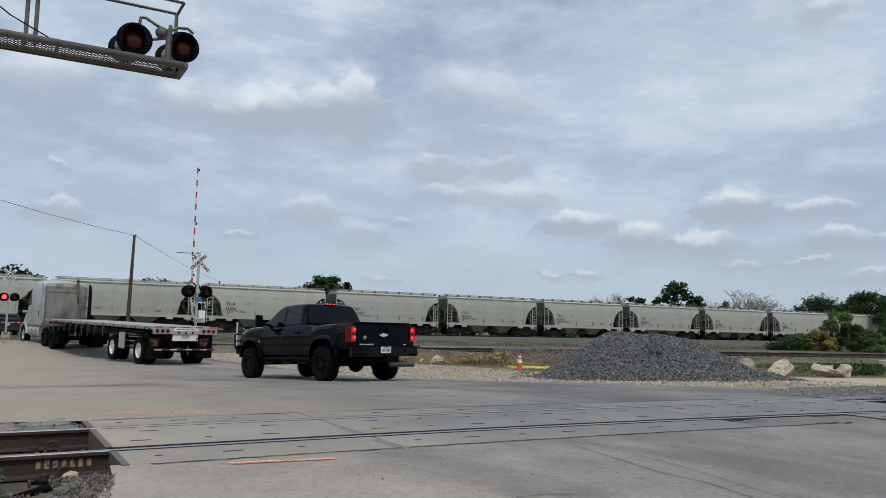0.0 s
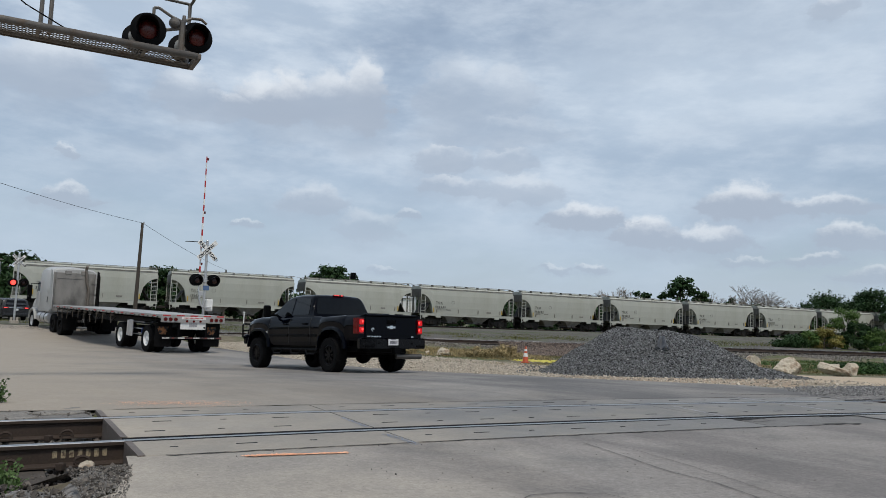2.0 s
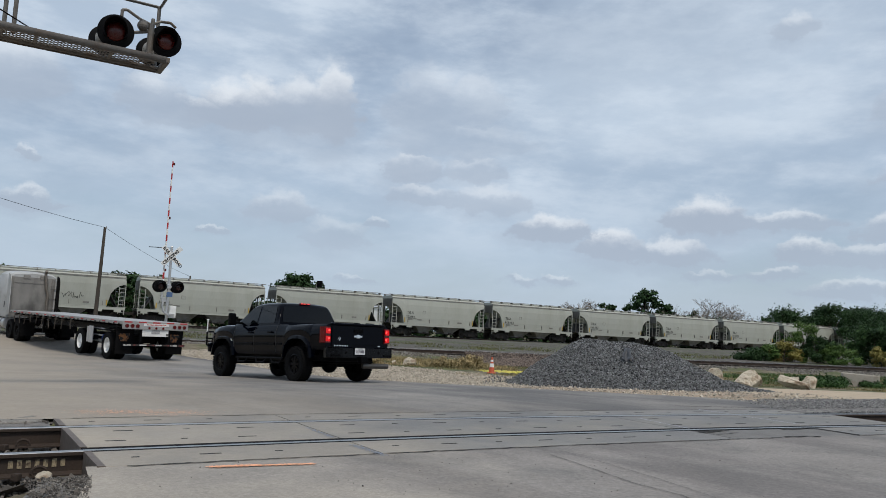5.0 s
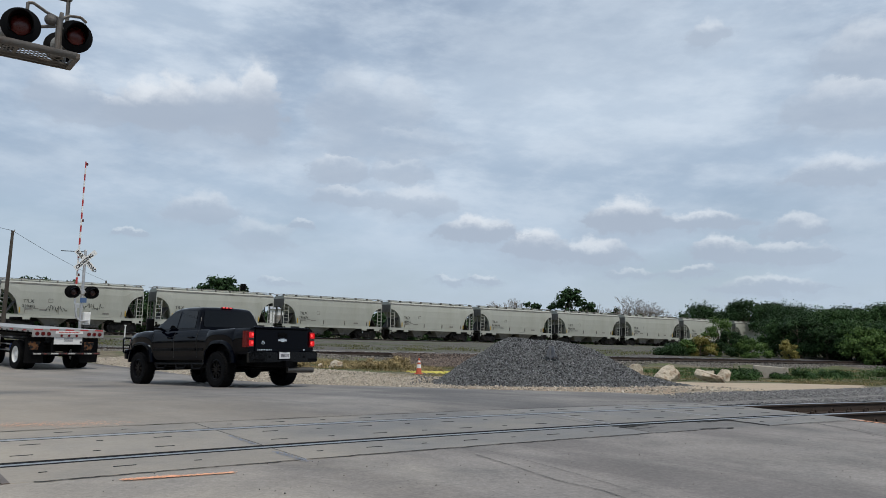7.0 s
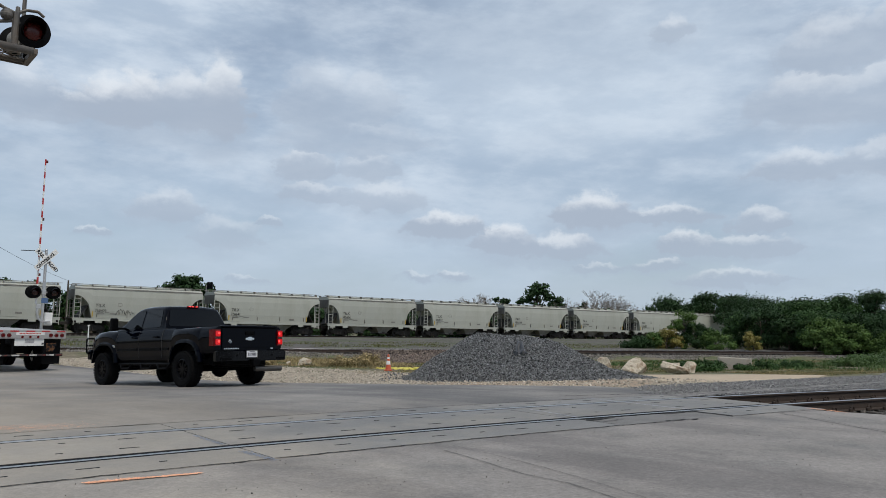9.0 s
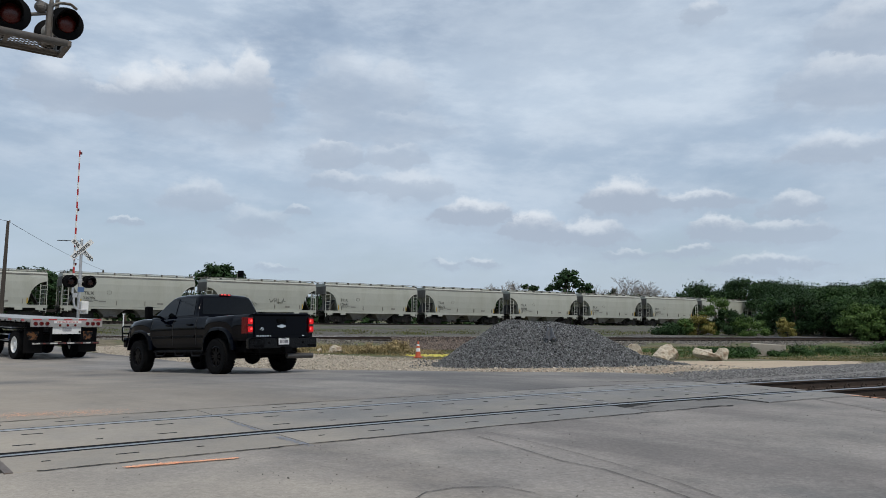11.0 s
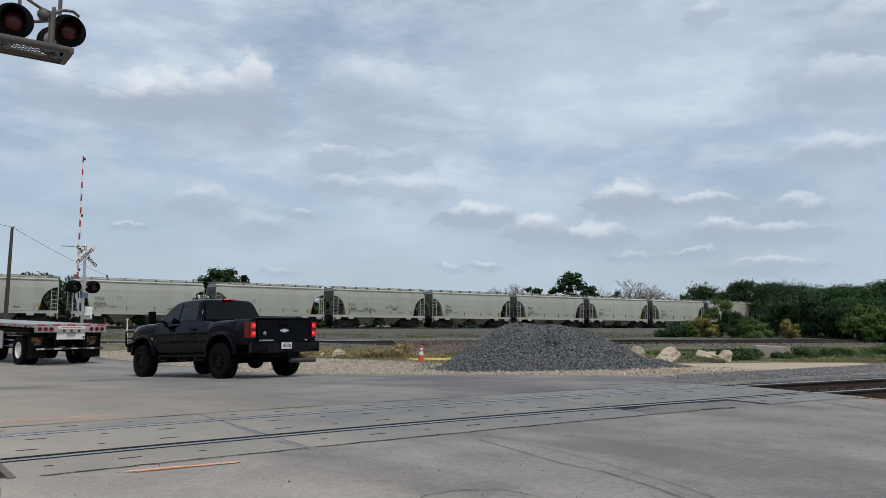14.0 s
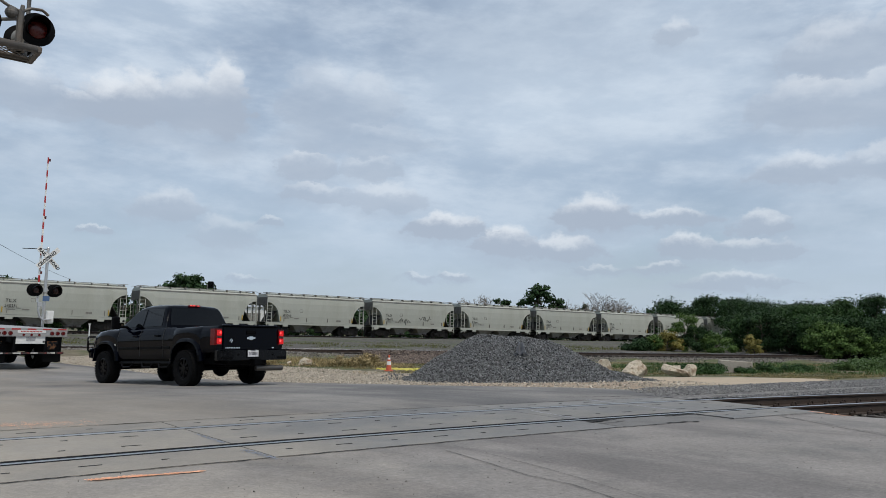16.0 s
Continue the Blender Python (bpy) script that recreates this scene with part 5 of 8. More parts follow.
def build_trees():
    far_green = "dark green leafy tree beyond the train"
    for b, d, h, w, sd, cl in ((-18.7, 116, 8.6, 6.2, 1, 30), (-17.2, 118, 7.6, 4.0, 2, 18), (7.1, 142, 10.4, 5.4, 3, 22), (8.4, 143, 7.9, 3.6, 4, 14), (5.9, 143, 7.6, 2.6, 5, 9), (4.4, 143, 7.8, 4.2, 6, 10), (10.4, 145, 7.2, 3.2, 7, 9)):
        x, y = bearing(b, d)
        tree("tree", x, y, h, w, M_LEAF, sd, far_green, cl, 120, 0.26, low=0.45)
    for b, d, h, w, sd in ((-39.6, 102, 7.2, 6.5, 11), (-41.2, 100, 7.6, 6.5, 12), (-37.8, 108, 6.6, 7.0, 13), (-31.2, 112, 7.0, 5.0, 14), (-29.6, 112, 7.2, 6.0, 15), (-28.2, 113, 6.6, 6.0, 16), (-26.4, 114, 6.3, 6.5, 17), (-24.5, 114, 6.2, 6.5, 18), (-22.6, 114, 6.0, 6.0, 19), (-33.5, 110, 6.2, 7.0, 20), (-35.6, 110, 6.1, 7.0, 21)):
        x, y = bearing(b, d)
        tree("tree", x, y, h, w, M_LEAF, sd, "green treetop beyond the train", 20, 90, 0.28, low=0.2)
    for b, d, h, w, sd in ((11.2, 141, 9.8, 9.0, 1), (12.6, 143, 8.2, 7.0, 2), (3.0, 140, 8.4, 3.5, 3), (9.6, 143, 8.3, 5.0, 4)):
        x, y = bearing(b, d)
        bare_tree(x, y, h, w, sd, "bare grey leafless tree beyond the train", 0.3)
    # low green belt beyond the far track
    for i in range(46):
        b = -46 + 1.38 * i
        if -15.0 < b < -12.2:
            continue
        x, y = bearing(b, 122 + 6 * math.sin(i * 2.1) + 0.35 * max(0.0, b + 8) ** 1.2)
        tree("tree", x, y, 4.2 + 0.5 * math.sin(i * 1.7), 7.5, M_LEAF, 200 + i, "low dark green tree beyond the train", 22, 90, 0.34, low=0.05)
    # trees behind the far track on the right
    for b, d, h, w, sd in ((16.5, 154, 8.0, 9.5, 31), (18.0, 152, 6.6, 6.0, 32), (19.2, 145, 8.4, 7.0, 33), (20.8, 140, 7.6, 6.4, 34)):
        x, y = bearing(b, d)
        tree("tree", x, y, h, w, M_LEAF, sd, "broad dark green tree by the far track", 46, 200, 0.19, low=0.35)
    # thicket between the tracks
    rows = ((21.9, 86, 5.3, 5.5), (22.9, 80, 4.9, 5.0), (24.2, 76, 4.7, 4.6), (25.6, 74, 4.2, 4.4), (26.8, 73, 4.4, 4.8), (28.0, 72, 5.0, 5.0), (29.4, 71, 4.8, 5.0), (30.8, 71, 4.5, 5.0), (32.2, 70, 4.8, 5.0), (34.0, 70, 4.9, 5.6), (36.0, 69, 4.8, 5.6),
            (21.6, 70, 3.0, 3.4), (22.7, 68, 3.4, 3.8), (24.3, 68, 3.0, 3.8), (26.0, 67.5, 3.2, 3.8), (27.8, 67, 3.3, 4.0), (29.6, 67, 3.4, 4.2), (31.6, 67, 3.4, 4.2), (33.6, 66, 3.5, 4.4), (23.6, 72, 3.8, 4.2), (25.3, 71, 3.7, 4.0), (37.5, 67, 4.6, 5.6))
    for i, (b, d, h, w) in enumerate(rows):
        x, y = bearing(b, d)
        tree("tree", x, y, h * (1 + 0.09 * math.sin(i * 2.3)), w, (M_LEAF, M_LEAF, M_LEAF_M)[i % 3], 60 + i, "dense dark green tree in the thicket", 30, 420, 0.088, low=0.12)
    for i, (b, d, h, w) in enumerate(((26.6, 65.5, 2.9, 3.2), (27.9, 65, 2.3, 2.8), (30.6, 65, 2.1, 3.0))):
        x, y = bearing(b, d)
        tree("tree", x, y, h, w, M_LEAF_L, 90 + i, "lighter green vine-covered shrub at the thicket's edge", 30, 300, 0.09, low=0.1)
    for i, (b, d, h, w, m, lab) in enumerate(((17.6, 64.5, 3.1, 2.4, M_LEAF_L, "upright green shrub beside the middle track"), (18.3, 64, 2.1, 2.2, M_LEAF, "green shrub beside the middle track"), (19.6, 64, 1.5, 2.8, M_LEAF_L, "low rounded light green shrub"),
                                             (15.4, 63, 1.3, 1.8, M_LEAF_L, "small light green shrub by the track"), (16.3, 63, 1.5, 2.0, M_LEAF_Y, "small yellowing shrub by the track"), (14.2, 62.5, 0.9, 2.2, M_LEAF, "low dark green bush by the track"), (22.0, 64, 1.6, 1.5, M_LEAF_Y, "small yellow-green shrub by the thicket"), (16.9, 64, 1.1, 1.6, M_LEAF_L, "small light green shrub by the track"))):
        x, y = bearing(b, d)
        tree("shrub", x, y, h, w, m, 110 + i, lab, 20, 240, 0.075, low=0.1)


def build_weed_clumps():
    """Low dark weeds round the concrete block and a green mound of weeds along the ballast."""
    for i, (x, y, h, w) in enumerate(((11.2, 34.8, 0.34, 1.5), (12.0, 35.6, 0.42, 1.5), (12.9, 36.9, 0.36, 1.1), (14.4, 36.9, 0.20, 0.9), (16.0, 38.0, 0.36, 1.3), (18.0, 39.4, 0.30, 1.5),
                                      (22.5, 43.0, 0.40, 2.2), (24.0, 44.2, 0.55, 2.4), (25.8, 45.4, 0.60, 2.6), (27.6, 46.8, 0.75, 2.8), (29.6, 48.0, 0.80, 3.0), (26.4, 43.8, 0.45, 2.0), (30.0, 46.6, 0.7, 2.6))):
        tree("shrub", x, y, h, w, (M_LEAF_M, M_WEED)[i > 5], 300 + i, "low dark green weeds in the dry grass" if i < 6 else "green mound of weeds beside the ballast", 16, 190, 0.05, low=0.12)
    for i, (x, y, h, w) in enumerate(((-4.6, 36.0, 0.42, 1.4), (-3.6, 36.6, 0.5, 1.6), (-8.6, 36.6, 0.35, 1.4))):
        tree("shrub", x, y, h, w, M_STRAW, 320 + i, "dry straw-coloured tuft of grass", 14, 150, 0.045, low=0.1)


build_weed_clumps()

# ---- plants in the near corner ----
def weed(x, y, z, size, seed):
    t = thing("weed", Matrix.Translation((x, y, z)), "leafy green weed among the stones", "weed", "weeds by the rails")
    r = random.Random(seed)
    bm = bmesh.new()
    lf = bmesh.new()
    for k in range(16):
        a, out, h = r.uniform(0, 6.28), r.uniform(0.15, 0.55) * size, r.uniform(0.4, 1.0) * size
        tip = Vector((out * math.cos(a), out * math.sin(a), h))
        cyl(bm, (0, 0, 0), tip, 0.006, 0.002, 5)
        for i in range(8):
            p = tip * (0.35 + 0.65 * i / 7)
            d = Vector((r.gauss(0, 1), r.gauss(0, 1), r.gauss(0.3, 0.6))).normalized()
            n = d.cross(Vector((r.gauss(0, 1), r.gauss(0, 1), r.gauss(0, 1)))).normalized()
            L_, w = size * r.uniform(0.10, 0.2), size * 0.05
            vs = [lf.verts.new(q) for q in (p, p + d * L_ * 0.5 + n * w, p + d * L_, p + d * L_ * 0.5 - n * w)]
            lf.faces.new(vs)
    part("stem", bm, M_WEED, t)
    part("leaves", lf, M_WEED, t)


build_pile()
build_boulders()
build_cone()
build_trees()
for i, (x, y, z, s) in enumerate(((-4.0, 4.92, -0.28, 0.26), (-4.18, 5.05, -0.28, 0.24), (-3.85, 4.75, -0.28, 0.24), (-4.35, 5.15, -0.28, 0.22), (-6.5, 7.75, -0.04, 0.3), (-6.7, 7.6, -0.04, 0.28), (-6.9, 7.9, -0.04, 0.3), (-7.2, 7.7, -0.06, 0.3))):
    weed(x, y, z, s, i)

# ---- vehicles ----
M_PAINT = mat("black car paint", (0.0008, 0.0012, 0.0035), 0.05, var=0, spec=0.10)
M_TRIM = mat("black plastic trim", (0.0025, 0.0025, 0.003), 0.5, var=0.1, spec=0.06)
M_RIM = mat("gloss black rim", (0.003, 0.003, 0.004), 0.25, var=0, spec=0.10)
M_GLASS = mat("tinted glass", (0.004, 0.005, 0.006), 0.04, var=0, spec=0.22)
M_CHROME = mat("chrome", (0.75, 0.75, 0.76), 0.18, metal=1.0, var=0.05)
M_TAIL = mat("lit tail lamp", (0.03, 0.002, 0.003), 0.15, var=0.05, emit=(1.0, 0.012, 0.015), power=0.05)
M_TAILGLOW = mat("glowing lamp chamber", (0.25, 0.006, 0.008), 0.25, var=0, emit=(1.0, 0.02, 0.025), power=0.42)
M_TAILHOT = mat("bright lamp element", (0.8, 0.1, 0.1), 0.3, var=0, emit=(1.0, 0.05, 0.04), power=1.3)
M_TALU = mat("dull trailer aluminium", (0.40, 0.39, 0.38), 0.5, metal=0.4, var=0.15, scale=3, stain=(0.27, 0.25, 0.23), sscale=1.2)
M_PLATE = mat("plate white", (0.65, 0.65, 0.66), 0.5, var=0.05)
M_BAR = mat("plate bars", (0.05, 0.05, 0.07), 0.6, var=0)


def road_pose(x, y, yaw, pitch, z):
    return pose(x, y, z, 0, 0, yaw) @ pose(0, 0, 0, 0, -pitch, 0)


def poly_panel(bm, pts, nrm, thick=0.012):
    """A flat panel from points in a plane, thickened along nrm."""
    nrm = Vector(nrm).normalized() * thick
    A = [bm.verts.new(Vector(p)) for p in pts]
    B = [bm.verts.new(Vector(p) + nrm) for p in pts]
    n = len(pts)
    bm.faces.new(A)
    bm.faces.new(B[::-1])
    for i in range(n):
        bm.faces.new((A[i], B[i], B[(i + 1) % n], A[(i + 1) % n]))
    bmesh.ops.recalc_face_normals(bm, faces=bm.faces[:])


def round_poly(pts, r=0.05, n=4):
    """Round the corners of a planar outline of 3D points."""
    out = []
    m = len(pts)
    for i in range(m):
        a, p, b = (Vector(pts[(i + k) % m]) for k in (-1, 0, 1))
        u, v = (a - p), (b - p)
        k = min(r, u.length * 0.45, v.length * 0.45)
        s, e = p + u.normalized() * k, p + v.normalized() * k
        for j in range(n + 1):
            t = j / n
            out.append((s * (1 - t) + p * t) * (1 - t) + (p * (1 - t) + e * t) * t)
    return out


def tyre(parent, name, x, y, r, w, rim_r, out, rim_mat, style, z=None, tread=True):
    """A wheel: tyre with tread blocks, rim with spokes or dish. out: +1 or -1, the side that faces outwards."""
    bm = bmesh.new()
    lathe(bm, [(rim_r, -w * 0.42), (rim_r + 0.02, -w * 0.48), (r - 0.06, -w * 0.5), (r - 0.015, -w * 0.42), (r, -w * 0.3), (r, w * 0.3), (r - 0.015, w * 0.42), (r - 0.06, w * 0.5), (rim_r + 0.02, w * 0.48), (rim_r, w * 0.42), (rim_r - 0.03, w * 0.3), (rim_r - 0.03, -w * 0.3), (rim_r, -w * 0.42)], 36, first=False, last=False)
    if tread:
        for i in range(36):
            a = 2 * math.pi * i / 36
            for j, yy in enumerate((-0.40, -0.14, 0.14, 0.40)):
                aa = a + (0.087 if j % 2 else 0)
                rot = Matrix.Rotation(-aa, 3, "Y")
                p = rot @ Vector((r - (0.020 if abs(yy) > 0.3 else 0.008), 0, 0))
                box(bm, p.x, w * yy, p.z, 0.03, w * 0.19, r * 0.11, rot=rot)
    wheel = part(name, bm, M_RUBBER, parent)
    wheel.location = (x, y, r if z is None else z)
    bm = bmesh.new()
    o = out
    if style == "spoke":
        lathe(bm, [(rim_r, o * w * 0.44), (rim_r - 0.02, o * w * 0.46), (rim_r - 0.035, o * w * 0.40), (rim_r - 0.05, o * w * 0.10), (rim_r - 0.06, o * w * 0.08)], 36, first=False, last=False)
        for k in range(8):
            for da in (-0.14, 0.14):
                a = 2 * math.pi * k / 8 + da
                rot = Matrix.Rotation(-a, 3, "Y")
                p = rot @ Vector((rim_r * 0.54, 0, 0))
                box(bm, p.x, o * w * 0.33, p.z, rim_r * 0.86, w * 0.12, 0.028, rot=rot)
        cyl(bm, (0, o * w * 0.1, 0), (0, o * w * 0.42, 0), 0.075, seg=16)
    else:
        lathe(bm, [(rim_r, o * w * 0.45), (rim_r - 0.02, o * w * 0.47), (rim_r - 0.04, o * w * 0.3), (rim_r * 0.72, -o * w * 0.05), (rim_r * 0.62, -o * w * 0.02), (rim_r * 0.40, o * w * 0.02), (rim_r * 0.36, o * w * 0.34), (rim_r * 0.22, o * w * 0.40), (0.02, o * w * 0.40)], 32, first=False)
        for k in range(10):
            a = 2 * math.pi * k / 10
            p = Vector((rim_r * 0.52 * math.cos(a), 0, rim_r * 0.52 * math.sin(a)))
            cyl(bm, p + Vector((0, -o * w * 0.02, 0)), p + Vector((0, o * w * 0.10, 0)), 0.018, seg=6)
    part("rim", bm, rim_mat, wheel, smooth=False)
    if style == "spoke":
        bm = bmesh.new()
        cyl(bm, (0, o * w * 0.0, 0), (0, o * w * 0.11, 0), rim_r - 0.03, seg=24)
        part("brake_disc", bm, M_MATBLACK, wheel)
    return wheel


def build_pickup():
    t = thing("pickup_truck", road_pose(-5.53, 19.34, 140.5, -2.15, -0.294), "black lifted crew-cab pickup truck with lit red tail lamps", "pickup truck")
    WB, AR, AH, AZ, SILL, SQ = 3.9, 0.60, 0.63, 0.45, 0.66, 2.7

    def zb(x):
        for xc in (0, WB):
            if abs(x - xc) < AR:
                return max(SILL, AZ + AH * (1 - (abs(x - xc) / AR) ** SQ) ** (1 / SQ))
        return SILL if x > -0.7 else 0.80

    def zt(x):
        return float(np.interp(x, [-1.17, 0.9, 1.0, 3.35, 3.9, 4.5, 4.75, 4.9], [1.42, 1.43, 1.44, 1.43, 1.45, 1.40, 1.33, 1.15]))

    def hw(x, f):
        side = float(np.interp(f, [0, 0.08, 0.30, 0.66, 0.73, 0.84, 0.94, 1.0], [0.95, 0.975, 0.982, 1.00, 0.988, 0.965, 0.94, 0.895]))
        for xc in (0, WB):
            side += 0.045 * math.exp(-((x - xc) / 0.62) ** 4) * (1 - f) ** 0.5 if f < 1 else 0
        return side * float(np.interp(x, [-1.17, -1.0, 4.2, 4.7, 4.9], [0.985, 1.0, 1.0, 0.95, 0.86]))
    edge = AR * (1 - ((SILL - AZ) / AH) ** SQ) ** (1 / SQ)
    xs = {-1.17, -1.05, -0.85, -0.7, 0.9, 1.0, 1.02, 1.4, 1.8, 2.2, 2.6, 3.0, 3.35, 4.6, 4.75, 4.83, 4.9}
    for xc in (0, WB):
        xs |= {round(xc + edge * math.sin(a), 4) for a in np.linspace(-math.pi / 2, math.pi / 2, 25)} | {round(xc + s * (edge + 0.004), 4) for s in (-1, 1)}
    fs = (0, 0.06, 0.15, 0.3, 0.45, 0.55, 0.62, 0.75, 0.88, 0.96, 1.0)
    rings = []
    for x in sorted(xs):
        b, top = zb(x), zt(x)
        col = [(hw(x, f), b + (top - b) * f) for f in fs]
        mid = [(0.6, top + 0.02), (0.2, top + 0.03)]
        if 0.95 > x:
            mid = [(0.6, top - 0.01), (0.2, top - 0.01)]
        rings.append([(x, y, z) for y, z in col + mid] + [(x, -y, z) for y, z in (col + mid)[::-1]])
    bm = bmesh.new()
    loft(bm, rings)
    body = part("body", bm, M_PAINT, t, smooth=True)
    body.data.set_sharp_from_angle(angle=radians(35))
    # underbody fills the arches
    bm = bmesh.new()
    box(bm, 1.9, 0, 0.78, 5.4, 1.5, 0.5, 0.02)
    box(bm, 1.8, 0, 0.56, 5.2, 0.9, 0.2, 0.02)
    cyl(bm, (0, -0.8, 0.43), (0, 0.8, 0.43), 0.07, seg=10)
    bmesh.ops.create_uvsphere(bm, u_segments=16, v_segments=10, radius=0.21, matrix=Matrix.Translation((0, 0.0, 0.42)))
    cyl(bm, (WB, -0.8, 0.43), (WB, 0.8, 0.43), 0.06, seg=10)
    box(bm, -0.75, 0, 0.62, 0.7, 1.1, 0.22, 0.03)
    part("underbody", bm, M_MATBLACK, t, "dark chassis and axles")
    # cab
    gy = lambda z: 0.915 - (z - 1.42) * 0.29
    prof = ((1.02, 1.47), (1.10, 1.66), (1.20, 1.90), (1.26, 1.985), (1.40, 2.02), (1.9, 2.04), (2.35, 2.03), (2.58, 1.99), (2.72, 1.92), (3.05, 1.70), (3.42, 1.46))
    rings = []
    for x, z in prof:
        zc = max(1.445, z - 0.07)
        side = [(gy(1.40), 1.40), (gy(1.43), 1.43), (gy(zc), zc), (gy(z) - 0.03, z - 0.025 if z - 0.025 > zc else zc + 0.005), (gy(z) - 0.10, z), (0.3, z + 0.015)]
        rings.append([(x, y, q) for y, q in side] + [(x, -y, q) for y, q in side[::-1]])
    bm = bmesh.new()
    loft(bm, rings)
    cab = part("cab", bm, M_PAINT, t, smooth=True)
    cab.data.set_sharp_from_angle(angle=radians(55))
    # glass
    def xr(z):
        return float(np.interp(z, [1.47, 1.66, 1.90], [1.02, 1.10, 1.20]))
    bm = bmesh.new()
    poly_panel(bm, round_poly([(xr(1.50) - 0.004, -0.82, 1.50), (xr(1.50) - 0.004, 0.82, 1.50), (xr(1.93) - 0.004, 0.70, 1.93), (xr(1.93) - 0.004, -0.70, 1.93)], 0.06), (-1, 0, 0.42), 0.008)
    part("rear_window", bm, M_GLASS, t, "dark tinted glass")
    for sg in (-1, 1):
        for nm, pts in (("rear_door_window", ((1.28, 1.48), (1.37, 1.92), (2.10, 1.955), (2.13, 1.48))), ("front_door_window", ((2.20, 1.48), (2.20, 1.955), (2.50, 1.935), (2.76, 1.81), (3.14, 1.52), (3.12, 1.48)))):
            bm = bmesh.new()
            poly_panel(bm, round_poly([(x, sg * (gy(z) + 0.003), z) for x, z in pts], 0.05), (0, sg, 0.37), 0.006)
            part(nm, bm, M_GLASS, t, "dark tinted glass")
    bm = bmesh.new()
    poly_panel(bm, [(3.36, -0.74, 1.505), (3.36, 0.74, 1.505), (2.76, 0.62, 1.905), (2.76, -0.62, 1.905)], (0.55, 0, 0.8), 0.02)
    part("windscreen", bm, M_GLASS, t, "dark glass")
    # seams, handles and mouldings
    def wall(x, z, sg, d=0.003):
        b, top = zb(x), zt(x)
        return Vector((x, sg * (hw(x, (z - b) / (top - b)) + d), z))
    for sg in (-1, 1):
        for x in (1.05, 2.17, 3.28):
            bm = bmesh.new()
            pts = [wall(x, z, sg, 0.001) for z in np.linspace(0.72, 1.40, 9)]
            pipe(bm, pts, 0.007, 5)
            part("door_seam", bm, M_SLOT, t, "dark panel gap")
        for x in (1.32, 2.36):
            bm = bmesh.new()
            p = wall(x, 1.24, sg, 0.03)
            box(bm, p.x, p.y, p.z, 0.22, 0.035, 0.045, 0.014)
            part("door_handle", bm, M_PAINT, t)
        bm = bmesh.new()
        for xa, xb in ((0.72, 1.0), (1.1, 2.12), (2.22, 3.22)):
            a, b = wall(xa, 0.93, sg, 0.008), wall(xb, 0.93, sg, 0.008)
            box(bm, (a.x + b.x) / 2, (a.y + b.y) / 2, 0.93, xb - xa, 0.022, 0.07, 0.008)
        part("side_moulding", bm, M_TRIM, t, "black plastic moulding")
        # arch flares
        for xc in (0, WB):
            bm = bmesh.new()
            rg = []
            for a in np.linspace(radians(8), radians(172), 27):
                ca, sa = math.copysign(abs(math.cos(a)) ** (2 / SQ), math.cos(a)), math.sin(a) ** (2 / SQ)
                c = Vector((xc + AR * ca, 0, AZ + AH * sa))
                d = Vector((math.copysign(abs(ca) ** (SQ - 1), ca), 0, sa ** (SQ - 1))).normalized()
                rg.append([c - d * 0.012 + Vector((0, sg * 0.93, 0)), c - d * 0.012 + Vector((0, sg * 1.055, 0)), c + d * 0.045 + Vector((0, sg * 1.05, 0)), c + d * 0.085 + Vector((0, sg * 1.005, 0)), c + d * 0.085 + Vector((0, sg * 0.93, 0))])
            loft(bm, rg)
            part("fender_flare", bm, M_PAINT, t)
        # step bar with hanging steps
        bm = bmesh.new()
        pipe(bm, [(0.72, sg * 0.93, 0.56), (3.22, sg * 0.93, 0.56)], 0.035, 10)
        for x in (0.95, 1.75, 2.75):
            pipe(bm, [(x + 0.34, sg * 0.95, 0.55), (x + 0.22, sg * 1.0, 0.45), (x - 0.16, sg * 1.0, 0.45), (x - 0.22, sg * 0.95, 0.55)], 0.022, 8)
        part("step_bar", bm, M_MATBLACK, t, "black tubular side step")
        # towing mirror
        bm = bmesh.new()
        box(bm, 3.02, sg * 1.22, 1.60, 0.12, 0.20, 0.34, 0.045)
        box(bm, 3.04, sg * 1.02, 1.50, 0.08, 0.30, 0.06, 0.02)
        part("wing_mirror", bm, M_TRIM, t, "large black towing mirror")
        # tail lamp wraps the corner
        bm = bmesh.new()
        prism(bm, [(-1.205, sg * 0.83), (-1.205, sg * 0.97), (-1.17, sg * 1.005), (-1.0, sg * 1.002), (-1.0, sg * 0.94), (-1.15, sg * 0.83)], 0.97, 1.35, "z")
        lamp = part("tail_lamp", bm, M_TAIL, t, "lit red tail lamp")
        for z in (1.065, 1.255):
            bm = bmesh.new()
            box(bm, -1.207, sg * 0.905, z, 0.012, 0.12, 0.13, 0.025)
            part("lamp_chamber", bm, M_TAILGLOW, lamp, "glowing red lamp chamber")
            bm = bmesh.new()
            box(bm, -1.214, sg * 0.875, z + 0.01, 0.010, 0.045, 0.05, 0.012)
            part("lamp_element", bm, M_TAILHOT, lamp)
        bm = bmesh.new()
        box(bm, -1.206, sg * 0.90, 1.16, 0.012, 0.14, 0.035, 0.006)
        part("lamp_divider", bm, M_DARKLENS, lamp, "dark divider of the lamp")
    # tailgate
    bm = bmesh.new()
    box(bm, -1.172, 0, 1.09, 0.035, 1.56, 0.62, 0.015)
    box(bm, -1.17, 0, 1.425, 0.10, 1.60, 0.05, 0.018)
    box(bm, -1.19, 0, 0.93, 0.012, 1.40, 0.012, 0.003)
